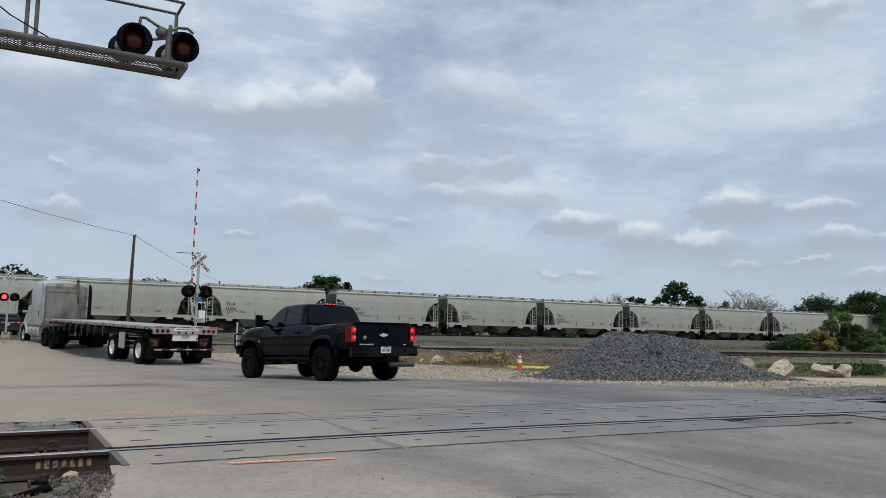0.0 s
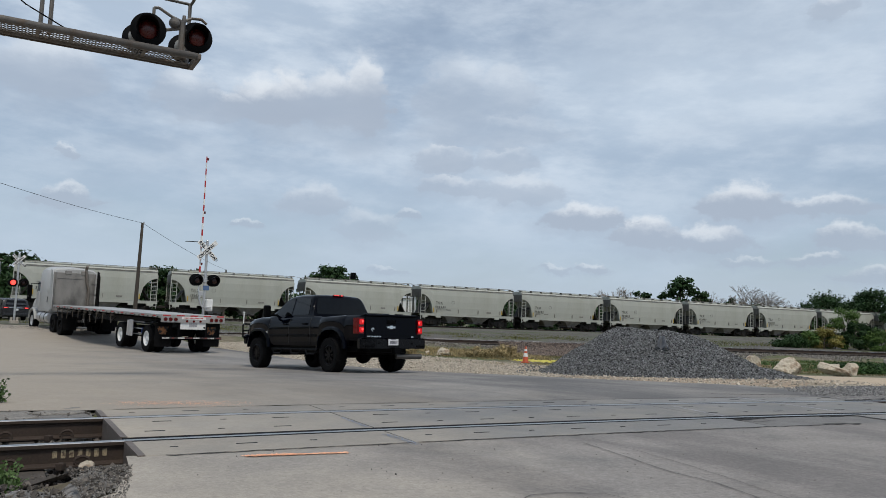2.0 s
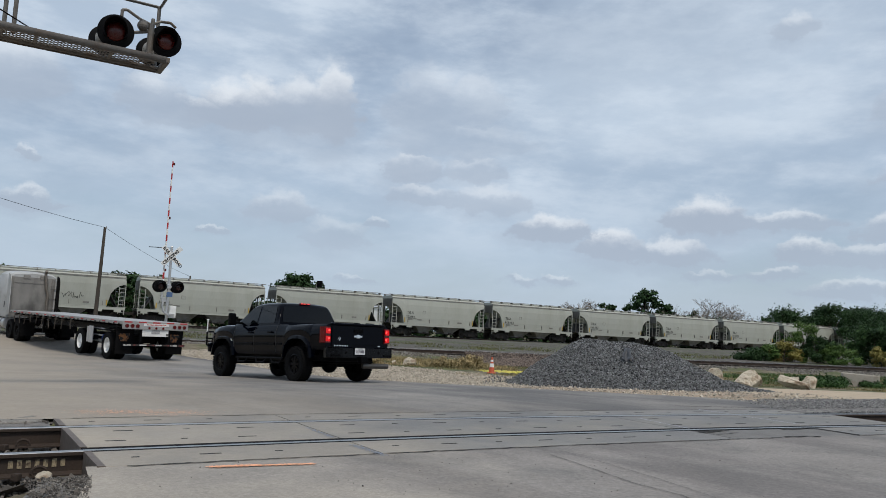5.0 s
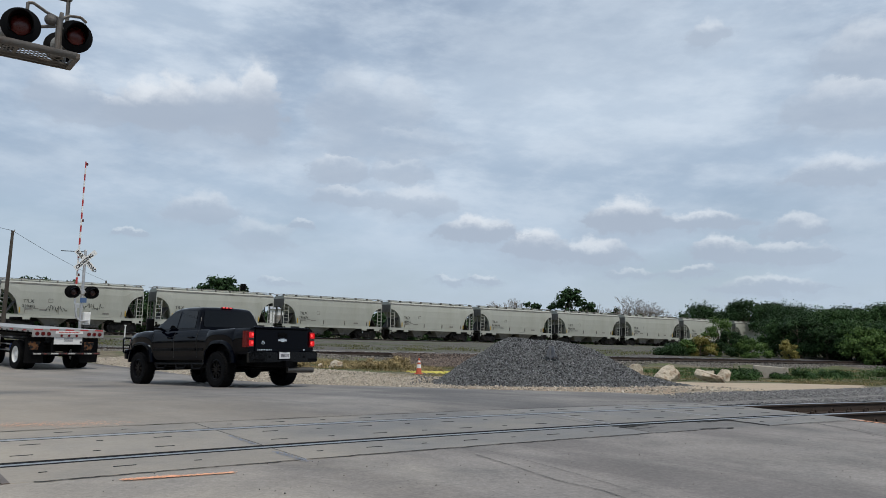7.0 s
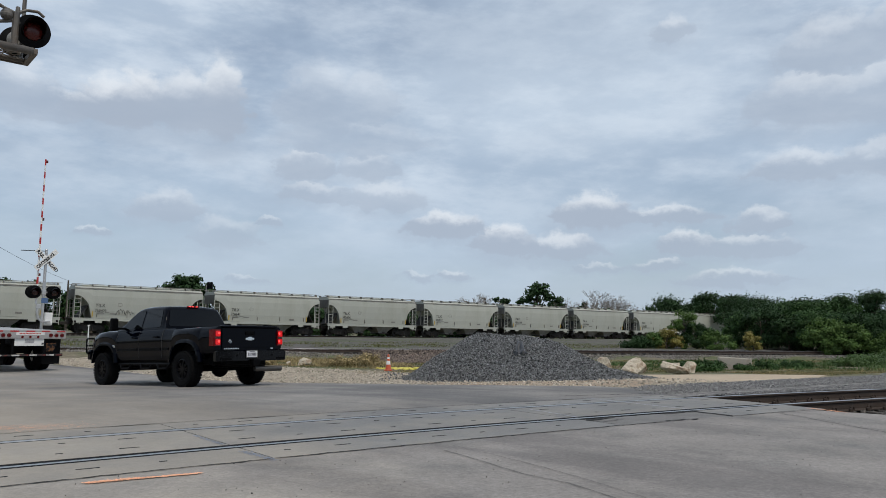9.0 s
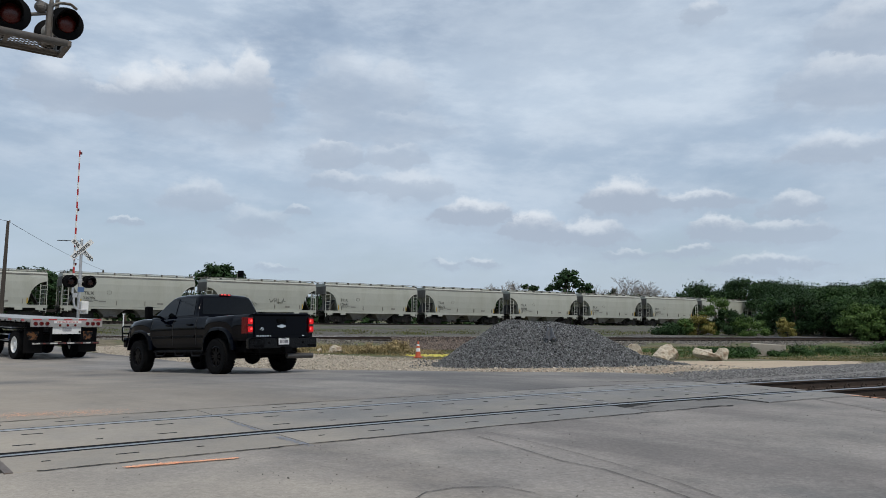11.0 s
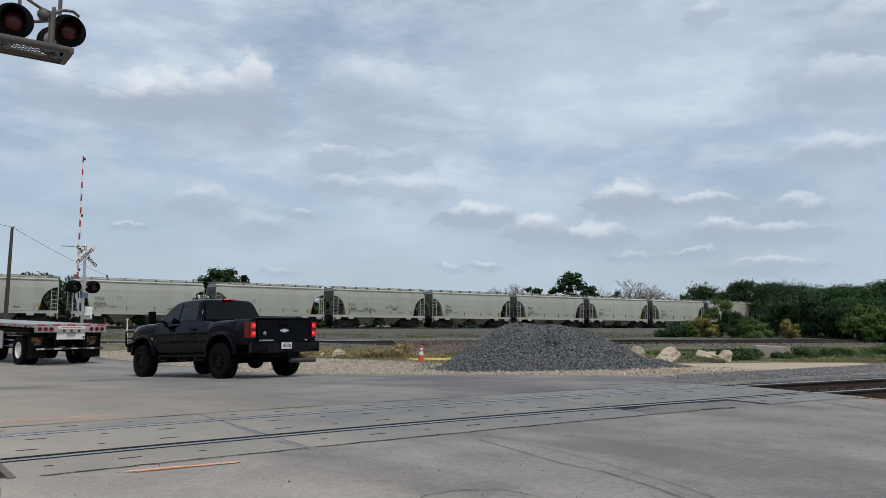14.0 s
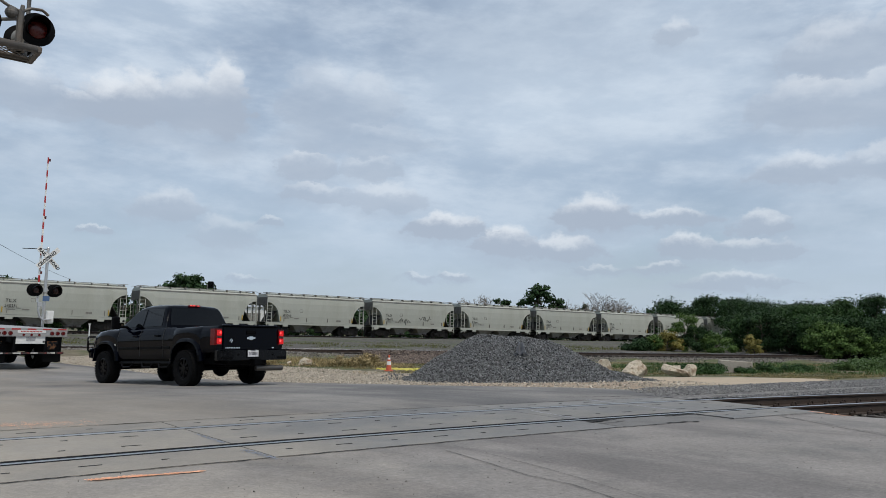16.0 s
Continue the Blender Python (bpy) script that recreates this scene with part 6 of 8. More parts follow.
    gate = part("tailgate", bm, M_PAINT, t)
    bm = bmesh.new()
    box(bm, -1.195, 0, 1.27, 0.02, 0.26, 0.10, 0.02)
    part("tailgate_handle", bm, M_TRIM, gate)
    bm = bmesh.new()
    box(bm, -1.197, 0, 1.135, 0.012, 0.25, 0.045, 0.004)
    box(bm, -1.197, 0, 1.135, 0.014, 0.11, 0.085, 0.004)
    part("badge", bm, M_CHROME, gate, "plain bright emblem")
    bm = bmesh.new()
    for k in range(9):
        box(bm, -1.193, 0.70 - k * 0.047, 0.905, 0.008, 0.030, 0.030)
    part("name_bars", bm, M_CHROME, gate, "small bright bars in place of a name")
    bm = bmesh.new()
    for a in (-0.5, 0.5):
        box(bm, -1.193, 0.56 + 0.05 * a, 1.085, 0.008, 0.018, 0.07, rot=Matrix.Rotation(a, 3, "X"))
    box(bm, -1.193, 0.56, 1.05, 0.008, 0.018, 0.05)
    box(bm, -1.193, -0.66, 0.905, 0.008, 0.07, 0.025)
    part("trim_badge", bm, M_CHROME, gate, "small bright mark")
    # bumper
    bm = bmesh.new()
    prism(bm, [(-1.16, 0.99), (-1.30, 1.0), (-1.38, 0.93), (-1.40, 0.6), (-1.40, -0.6), (-1.38, -0.93), (-1.30, -1.0), (-1.16, -0.99)], 0.61, 0.85, "z")
    bmesh.ops.bevel(bm, geom=bm.edges[:], offset=0.018, segments=2, affect="EDGES")
    bump = part("rear_bumper", bm, mat("satin black bumper", (0.003, 0.003, 0.004), 0.22, var=0.05, spec=0.22), t)
    for sg in (-1, 1):
        bm = bmesh.new()
        box(bm, -1.39, sg * 0.78, 0.67, 0.035, 0.26, 0.055, 0.012)
        part("step_pad", bm, M_TRIM, bump)
        bm = bmesh.new()
        box(bm, -1.33, sg * 0.84, 0.862, 0.16, 0.30, 0.02, 0.006)
        part("tread_strip", bm, M_TRIM, bump)
        bm = bmesh.new()
        cyl(bm, (-1.40, sg * 0.50, 0.74), (-1.408, sg * 0.50, 0.74), 0.025, seg=12)
        part("parking_sensor", bm, M_TRIM, bump)
    bm = bmesh.new()
    box(bm, -1.405, 0.09, 0.77, 0.015, 0.36, 0.20, 0.004)
    part("plate_recess", bm, M_TRIM, bump)
    bm = bmesh.new()
    box(bm, -1.417, 0.09, 0.77, 0.008, 0.305, 0.155, 0.003)
    pl = part("number_plate", bm, M_PLATE, bump, "white plate with dark bars")
    bm = bmesh.new()
    for k in range(7):
        box(bm, -1.422, 0.19 - k * 0.034, 0.765, 0.004, 0.02, 0.07)
    box(bm, -1.422, 0.09, 0.832, 0.004, 0.14, 0.016)
    part("plate_bars", bm, M_BAR, pl)
    bm = bmesh.new()
    box(bm, -1.42, 0, 0.57, 0.14, 0.20, 0.16, 0.02)
    pipe(bm, [(-1.46, -0.045, 0.52), (-1.46, -0.045, 0.6), (-1.46, 0.045, 0.6), (-1.46, 0.045, 0.52)], 0.018, 6)
    part("tow_hitch", bm, M_TRIM, t, "black receiver hitch")
    bm = bmesh.new()
    cyl(bm, (-1.20, -0.15, 0.42), (-1.33, -0.84, 0.41), 0.066, seg=18)
    part("exhaust_tip", bm, mat("dull steel", (0.10, 0.095, 0.09), 0.45, metal=0.7, var=0.15), t, "wide dull steel exhaust tip")
    bm = bmesh.new()
    box(bm, 1.27, 0, 2.025, 0.05, 0.34, 0.035, 0.008)
    hi = part("high_brake_lamp", bm, M_TAIL, t, "small lit brake lamp on the roof edge")
    bm = bmesh.new()
    for y in (-0.1, 0.02, 0.11):
        box(bm, 1.242, y, 2.025, 0.008, 0.06, 0.02)
    part("lamp_element", bm, M_TAILHOT, hi)
    bm = bmesh.new()
    cyl(bm, (2.55, 0.2, 2.03), (2.52, 0.2, 2.09), 0.02, 0.012, 8)
    part("roof_aerial", bm, M_TRIM, t)
    # grille guard
    bm = bmesh.new()
    for sg in (-1, 1):
        pipe(bm, [(4.9, sg * 0.55, 0.75), (5.08, sg * 0.55, 0.8), (5.08, sg * 0.55, 1.32), (4.98, sg * 0.55, 1.38)], 0.03, 8)
        pipe(bm, [(5.08, sg * 0.55, 1.28), (5.04, sg * 0.92, 1.28), (4.9, sg * 1.02, 1.24), (4.88, sg * 1.02, 0.9), (5.02, sg * 0.92, 0.86), (5.08, sg * 0.55, 0.86)], 0.025, 8)
        pipe(bm, [(5.03, sg * 0.94, 1.08), (5.08, sg * 0.55, 1.08)], 0.02, 8)
    pipe(bm, [(5.0, -0.55, 1.37), (5.0, 0.55, 1.37)], 0.03, 8)
    part("grille_guard", bm, M_MATBLACK, t, "black tubular grille guard")
    bm = bmesh.new()
    box(bm, 4.93, 0, 0.82, 0.2, 1.86, 0.28, 0.05)
    part("front_bumper", bm, M_PAINT, t)
    bm = bmesh.new()
    a, b = wall(3.42, 1.02, 1, 0.006), wall(3.62, 1.02, 1, 0.006)
    box(bm, 3.42, a.y, 1.03, 0.16, 0.01, 0.06, 0.003)
    part("fender_badge", bm, M_CHROME, t, "small bright emblem")
    for x in (0, WB):
        for sg in (-1, 1):
            tyre(t, "wheel", x, sg * 0.925, 0.435, 0.31, 0.25, sg, M_RIM, "spoke")


def build_trailer():
    T = thing("flatbed_trailer", road_pose(-14.857, 27.742, 141.4, 1.055, -0.521), "aluminium flatbed trailer with red and white tape, empty", "trailer")
    L_ = 14.6
    bm = bmesh.new()
    box(bm, L_ / 2, 0, 1.47, L_, 2.44, 0.06)
    part("deck", bm, M_TALU, T)
    for sg in (-1, 1):
        bm = bmesh.new()
        box(bm, L_ / 2, sg * 1.26, 1.44, L_, 0.08, 0.13, 0.012)
        for x in np.arange(0.5, L_, 0.61):
            box(bm, x, sg * 1.315, 1.44, 0.10, 0.03, 0.09)
        part("side_rail", bm, M_TALU, T)
        for k in range(12):
            bm = bmesh.new()
            box(bm, 0.55 + k * 1.2, sg * 1.335, 1.445, 0.30, 0.006, 0.05)
            part("reflective_tape", bm, M_RED, T)
        bm = bmesh.new()
        prism(bm, [(0.1, 1.42), (L_, 1.42), (L_, 1.25), (11.2, 1.22), (10.2, 1.0), (0.1, 1.0)], sg * 0.5 - 0.05, sg * 0.5 + 0.05)
        part("main_beam", bm, M_MATBLACK, T)
    bm = bmesh.new()
    for x in np.arange(0.3, L_, 0.45):
        box(bm, x, 0, 1.36, 0.06, 2.4, 0.12)
    part("crossmembers", bm, M_MATBLACK, T, "dark crossmembers under the deck")
    r = random.Random(7)
    for k, x in enumerate((5.6, 6.7, 7.6, 8.5, 9.4, 10.3, 11.2, 12.1, 13.0, 13.8)):
        bm = bmesh.new()
        cyl(bm, (x - 0.12, 1.25, 1.30), (x + 0.12, 1.25, 1.30), 0.05, seg=8)
        pipe(bm, [(x, 1.29, 1.40), (x + r.uniform(-0.05, 0.05), 1.31, 1.15), (x + r.uniform(-0.1, 0.1), 1.30, r.uniform(0.85, 1.0))], 0.022, 5)
        part("strap_winch", bm, mat("worn webbing", (0.07, 0.06, 0.05), 0.9, var=0.3, scale=10), T, "strap winch with hanging strap")
    bm = bmesh.new()
    pts = [(x, 1.2, 1.2 + 0.14 * math.sin(x * 3.0)) for x in np.arange(5.2, 9.2, 0.15)]
    pipe(bm, pts, 0.03, 5)
    part("hanging_line", bm, M_MATBLACK, T, "looped black line under the deck")
    # rear: panel, lamps, boards, bar
    bm = bmesh.new()
    box(bm, -0.03, 0, 1.36, 0.06, 2.56, 0.30, 0.01)
    rear = part("rear_panel", bm, M_TALU, T)
    for y0 in (-1.08, -0.54, 0.0, 0.54, 1.08):
        bm = bmesh.new()
        box(bm, -0.062, y0, 1.475, 0.006, 0.30, 0.05)
        part("reflective_tape", bm, M_RED, rear)
    for sg in (-1, 1):
        for k in range(3):
            bm = bmesh.new()
            y = sg * (1.12 - 0.20 * k)
            cyl(bm, (-0.05, y, 1.33), (-0.085, y, 1.33), 0.078, 0.07, 16)
            lamp = part("tail_lamp", bm, M_REDLENS, rear, "round red lamp")
            bm = bmesh.new()
            cyl(bm, (-0.085, y, 1.33), (-0.09, y, 1.33), 0.04, 0.035, 12)
            part("lamp_element", bm, M_TAIL, lamp)
    for k in (-1, 0, 1):
        bm = bmesh.new()
        cyl(bm, (-0.06, k * 0.27, 1.27), (-0.08, k * 0.27, 1.27), 0.045, 0.04, 12)
        part("marker_lamp", bm, M_TAIL, rear, "small round red lamp")
    bm = bmesh.new()
    box(bm, -0.063, 0, 1.39, 0.008, 0.98, 0.10)
    nb = part("name_board", bm, M_WHITE, rear, "white board with a red bar")
    bm = bmesh.new()
    for k in range(15):
        box(bm, -0.069, 0.36 - k * 0.05, 1.392, 0.004, 0.034, 0.04)
    part("name_bars", bm, M_RED, nb)
    bm = bmesh.new()
    box(bm, 0.0, 0, 1.08, 0.03, 1.12, 0.26, 0.008)
    pb = part("plate_board", bm, M_WHITE, T, "white board with a plate")
    bm = bmesh.new()
    box(bm, -0.022, 0.0, 1.12, 0.008, 0.32, 0.13)
    for k in range(6):
        box(bm, -0.028, 0.1 - k * 0.04, 1.12, 0.004, 0.024, 0.06)
    part("number_plate", bm, mat("grey plate", (0.35, 0.35, 0.36), 0.5, var=0.3, scale=30), pb)
    bm = bmesh.new()
    box(bm, -0.022, -0.46, 1.03, 0.006, 0.07, 0.07)
    part("sticker", bm, M_BLACK, pb)
    bm = bmesh.new()
    box(bm, 0.0, 0, 0.62, 0.08, 2.4, 0.09, 0.012)
    for y in (-0.55, 0.55):
        box(bm, 0.02, y, 0.95, 0.08, 0.08, 0.62)
    bar = part("underrun_bar", bm, M_MATBLACK, T)
    for sg in (-1, 1):
        for k in range(30):
            bm = bmesh.new()
            box(bm, 0.25 + k * 0.49, sg * 1.318, 1.40, 0.13, 0.012, 0.05)
            part("stake_pocket", bm, M_SLOT, T)
    worn_red = mat("worn red tape", (0.16, 0.035, 0.03), 0.6, var=0.4, scale=9, fine=30, stain=(0.03, 0.028, 0.026), sscale=7, slo=0.45, shi=0.6)
    worn_white = mat("worn white tape", (0.52, 0.51, 0.49), 0.6, var=0.3, scale=9, fine=30, stain=(0.10, 0.09, 0.085), sscale=6, slo=0.52, shi=0.66)
    for k in range(8):
        bm = bmesh.new()
        box(bm, -0.045, -1.05 + 0.3 * k, 0.62, 0.006, 0.27, 0.05)
        part("reflective_tape", bm, (worn_red, worn_white)[k % 2], bar)
    for sg in (-1, 1):
        bm = bmesh.new()
        box(bm, 0.42, sg * 0.98, 0.72, 0.012, 0.66, 0.92)
        flap = part("mud_flap", bm, M_RUBBER, T)
        bm = bmesh.new()
        for k in range(3):
            box(bm, 0.408, sg * 0.98 + 0.03, 0.98 - 0.10 * k, 0.006, 0.42 - 0.08 * k, 0.105)
        part("flap_print", bm, mat("faded orange print", (0.30, 0.13, 0.05), 0.8, var=0.5, scale=8, stain=(0.02, 0.02, 0.02), sscale=9, slo=0.45, shi=0.52), flap, "faded unreadable print")
        bm = bmesh.new()
        box(bm, 0.50, sg * 0.98, 1.22, 0.05, 0.66, 0.05)
        part("flap_bracket", bm, M_MATBLACK, T)
    # open tool box between the axles
    bm = bmesh.new()
    box(bm, 2.9, 1.12, 0.86, 1.2, 0.03, 0.05)
    box(bm, 2.75, 0.75, 1.12, 1.2, 0.7, 0.03)
    box(bm, 2.75, 0.75, 0.62, 1.2, 0.7, 0.03)
    box(bm, 2.75, 0.42, 0.87, 1.2, 0.03, 0.5)
    tb = part("tool_box", bm, M_ALU, T, "open aluminium tool box")
    bm = bmesh.new()
    box(bm, 3.36, 1.22, 0.86, 0.05, 0.26, 0.62, 0.01)
    box(bm, 3.12, 1.28, 0.86, 0.44, 0.03, 0.66, 0.01)
    part("box_door", bm, M_ALU, tb)
    bm = bmesh.new()
    box(bm, 2.6, 0.8, 0.76, 0.5, 0.3, 0.24, 0.03)
    part("blue_bag", bm, mat("blue fabric", (0.03, 0.08, 0.30), 0.8, var=0.2), tb)
    bm = bmesh.new()
    for sg in (-1, 1):
        box(bm, 11.0, sg * 0.72, 0.92, 0.12, 0.12, 0.75)
    box(bm, 11.0, 0, 1.1, 0.08, 1.5, 0.08)
    part("landing_gear", bm, M_MATBLACK, T, "raised black landing legs")
    for x in (1.45, 4.45):
        bm = bmesh.new()
        cyl(bm, (x, -1.0, 0.52), (x, 1.0, 0.52), 0.07, seg=10)
        box(bm, x, 0, 0.78, 0.5, 1.1, 0.3, 0.02)
        part("axle", bm, M_MATBLACK, T)
        for sg in (-1, 1):
            tyre(T, "wheel", x, sg * 1.12, 0.52, 0.27, 0.30, sg, M_WHITE, "dish")
            tyre(T, "inner_wheel", x, sg * 0.80, 0.52, 0.27, 0.30, sg, M_WHITE, "dish")


def build_tractor():
    K = thing("semi_tractor", road_pose(-14.857, 27.742, 141.4, 1.055, -0.521), "white sleeper-cab semi tractor with a grimy grey rear wall", "truck")
    M_CAB = mat("white cab paint", (0.44, 0.44, 0.43), 0.4, var=0.08, scale=2, stain=(0.27, 0.262, 0.25), sscale=1.0)
    M_BACK = mat("grimy cab back", (0.225, 0.215, 0.20), 0.7, var=0.25, scale=1.5, stain=(0.065, 0.06, 0.055), sscale=0.8, slo=0.44, shi=0.66, aniso=(1, 1, 0.5))
    # sleeper and cab shell
    bm = bmesh.new()
    rg = []
    for x, w, zt_ in ((16.0, 1.16, 3.38), (16.1, 1.20, 3.46), (17.4, 1.20, 3.55), (18.0, 1.18, 3.50), (18.4, 1.12, 3.30), (18.8, 1.06, 2.95), (19.2, 1.02, 2.55), (19.55, 1.0, 2.05)):
        side = [(w * 0.97, 1.10), (w, 1.3), (w, zt_ - 0.4), (w * 0.95, zt_ - 0.15), (w * 0.80, zt_), (w * 0.3, zt_ + 0.06)]
        rg.append([(x, y, z) for y, z in side] + [(x, -y, z) for y, z in side[::-1]])
    loft(bm, rg)
    shell = part("cab_shell", bm, M_CAB, K, smooth=True)
    shell.data.set_sharp_from_angle(angle=radians(35))
    bm = bmesh.new()
    box(bm, 15.985, 0, 2.2, 0.03, 2.16, 2.1, 0.01)
    for y in (-0.95, 0.95):
        box(bm, 15.96, y, 2.3, 0.03, 0.04, 1.9)
    box(bm, 15.96, 0.1, 2.95, 0.03, 1.75, 0.03)
    for z in (1.6, 2.15, 2.7):
        box(bm, 15.96, 1.0, z, 0.03, 0.28, 0.025)
        box(bm, 15.96, -1.0, z, 0.03, 0.28, 0.025)
    box(bm, 15.96, 0.35, 3.27, 0.05, 0.34, 0.2, 0.02)
    box(bm, 15.96, -0.45, 3.27, 0.05, 0.30, 0.2, 0.02)
    box(bm, 15.96, 0.25, 1.45, 0.05, 0.22, 0.18, 0.03)
    part("rear_wall", bm, M_BACK, K, "grimy grey sleeper rear wall")
    for sg in (-1, 1):
        bm = bmesh.new()
        prism(bm, [(15.45, 1.25), (16.05, 1.2), (16.05, 3.42), (15.75, 3.35), (15.55, 3.1)], sg * 1.19 - 0.015, sg * 1.19 + 0.015)
        part("side_extender", bm, M_TRIM if sg < 0 else M_CAB, K, "side fairing panel")
    bm = bmesh.new()
    pipe(bm, [(15.85, -0.72, 1.15), (15.85, -0.72, 2.4), (15.85, -0.62, 2.7), (15.85, -0.52, 3.5), (15.7, -0.52, 3.66)], 0.075, 12)
    part("exhaust_pipe", bm, mat("heat-stained steel", (0.22, 0.19, 0.16), 0.5, metal=0.7, var=0.2), K, "stained upright exhaust pipe")
    bm = bmesh.new()
    rg = []
    for x, w, zt_ in ((19.2, 1.02, 2.05), (19.8, 0.98, 1.95), (20.6, 0.90, 1.8), (21.0, 0.80, 1.55)):
        side = [(w, 0.75), (w, 1.3), (w * 0.9, zt_ - 0.1), (w * 0.6, zt_)]
        rg.append([(x, y, z) for y, z in side] + [(x, -y, z) for y, z in side[::-1]])
    loft(bm, rg)
    part("bonnet", bm, M_CAB, K, smooth=False)
    for sg in (-1, 1):
        bm = bmesh.new()
        rgs = []
        for a in np.linspace(0.1, math.pi - 0.1, 11):
            c = Vector((19.3 + 0.62 * math.cos(a), 0, 0.56 + 0.62 * math.sin(a)))
            rgs.append([c + Vector((0, sg * 0.85, 0)), c + Vector((0, sg * 1.24, -0.02)), c + Vector((0.06 * math.cos(a), sg * 1.24, 0.06 * math.sin(a))), c + Vector((0.06 * math.cos(a), sg * 0.85, 0.08 * math.sin(a)))])
        loft(bm, rgs)
        part("wheel_arch", bm, M_CAB, K)
        bm = bmesh.new()
        box(bm, 18.75, sg * 1.55, 2.2, 0.14, 0.24, 0.62, 0.03)
        pipe(bm, [(18.8, sg * 1.05, 2.62), (18.78, sg * 1.5, 2.6), (18.78, sg * 1.5, 1.75), (18.8, sg * 1.05, 1.75)], 0.022, 6)
        box(bm, 18.75, sg * 1.55, 1.78, 0.14, 0.22, 0.2, 0.03)
        part("wing_mirror", bm, M_TRIM, K, "black framed mirror")
        bm = bmesh.new()
        cyl(bm, (16.15, sg * 0.92, 0.78), (18.2, sg * 0.92, 0.78), 0.31, seg=22)
        tank = part("fuel_tank", bm, M_ALU, K, "aluminium fuel tank")
        bm = bmesh.new()
        for x in (16.7, 17.5):
            cyl(bm, (x - 0.03, sg * 0.92, 0.78), (x + 0.03, sg * 0.92, 0.78), 0.32, seg=22)
        part("tank_strap", bm, M_TRIM, tank)
        bm = bmesh.new()
        prism(bm, [(18.15, 1.3), (18.2, 2.15), (18.75, 2.1), (18.85, 1.3)], sg * 1.165 - 0.01, sg * 1.165 + 0.012)
        part("cab_door", bm, M_CAB, K)
        bm = bmesh.new()
        prism(bm, [(18.2, 2.2), (18.2, 2.72), (18.6, 2.7), (18.8, 2.2)], sg * 1.145 - 0.01, sg * 1.145 + 0.012)
        part("door_window", bm, M_GLASS, K, "dark glass")
        bm = bmesh.new()
        box(bm, 16.35, sg * 1.205, 1.75, 0.12, 0.015, 0.32, 0.005)
        part("vent", bm, M_SLOT, K, "dark side vent")
    bm = bmesh.new()
    for sg in (-1, 1):
        box(bm, 16.8, sg * 0.42, 0.92, 8.0, 0.09, 0.25)
    box(bm, 14.2, 0, 1.16, 0.9, 0.9, 0.12, 0.03)
    part("chassis", bm, M_MATBLACK, K)
    for x in (13.55, 14.9):
        bm = bmesh.new()
        cyl(bm, (x, -1.0, 0.52), (x, 1.0, 0.52), 0.09, seg=10)
        part("axle", bm, M_MATBLACK, K)
        for sg in (-1, 1):
            tyre(K, "wheel", x, sg * 1.10, 0.52, 0.27, 0.29, sg, M_TRIM, "dish")
            tyre(K, "inner_wheel", x, sg * 0.78, 0.52, 0.27, 0.29, sg, M_TRIM, "dish")
    for sg in (-1, 1):
        tyre(K, "front_wheel", 19.3, sg * 1.06, 0.52, 0.29, 0.29, sg, M_ALU, "dish")
        bm = bmesh.new()
        box(bm, 12.72, sg * 0.95, 0.62, 0.015, 0.62, 0.7)
        part("mud_flap", bm, M_RUBBER, K)


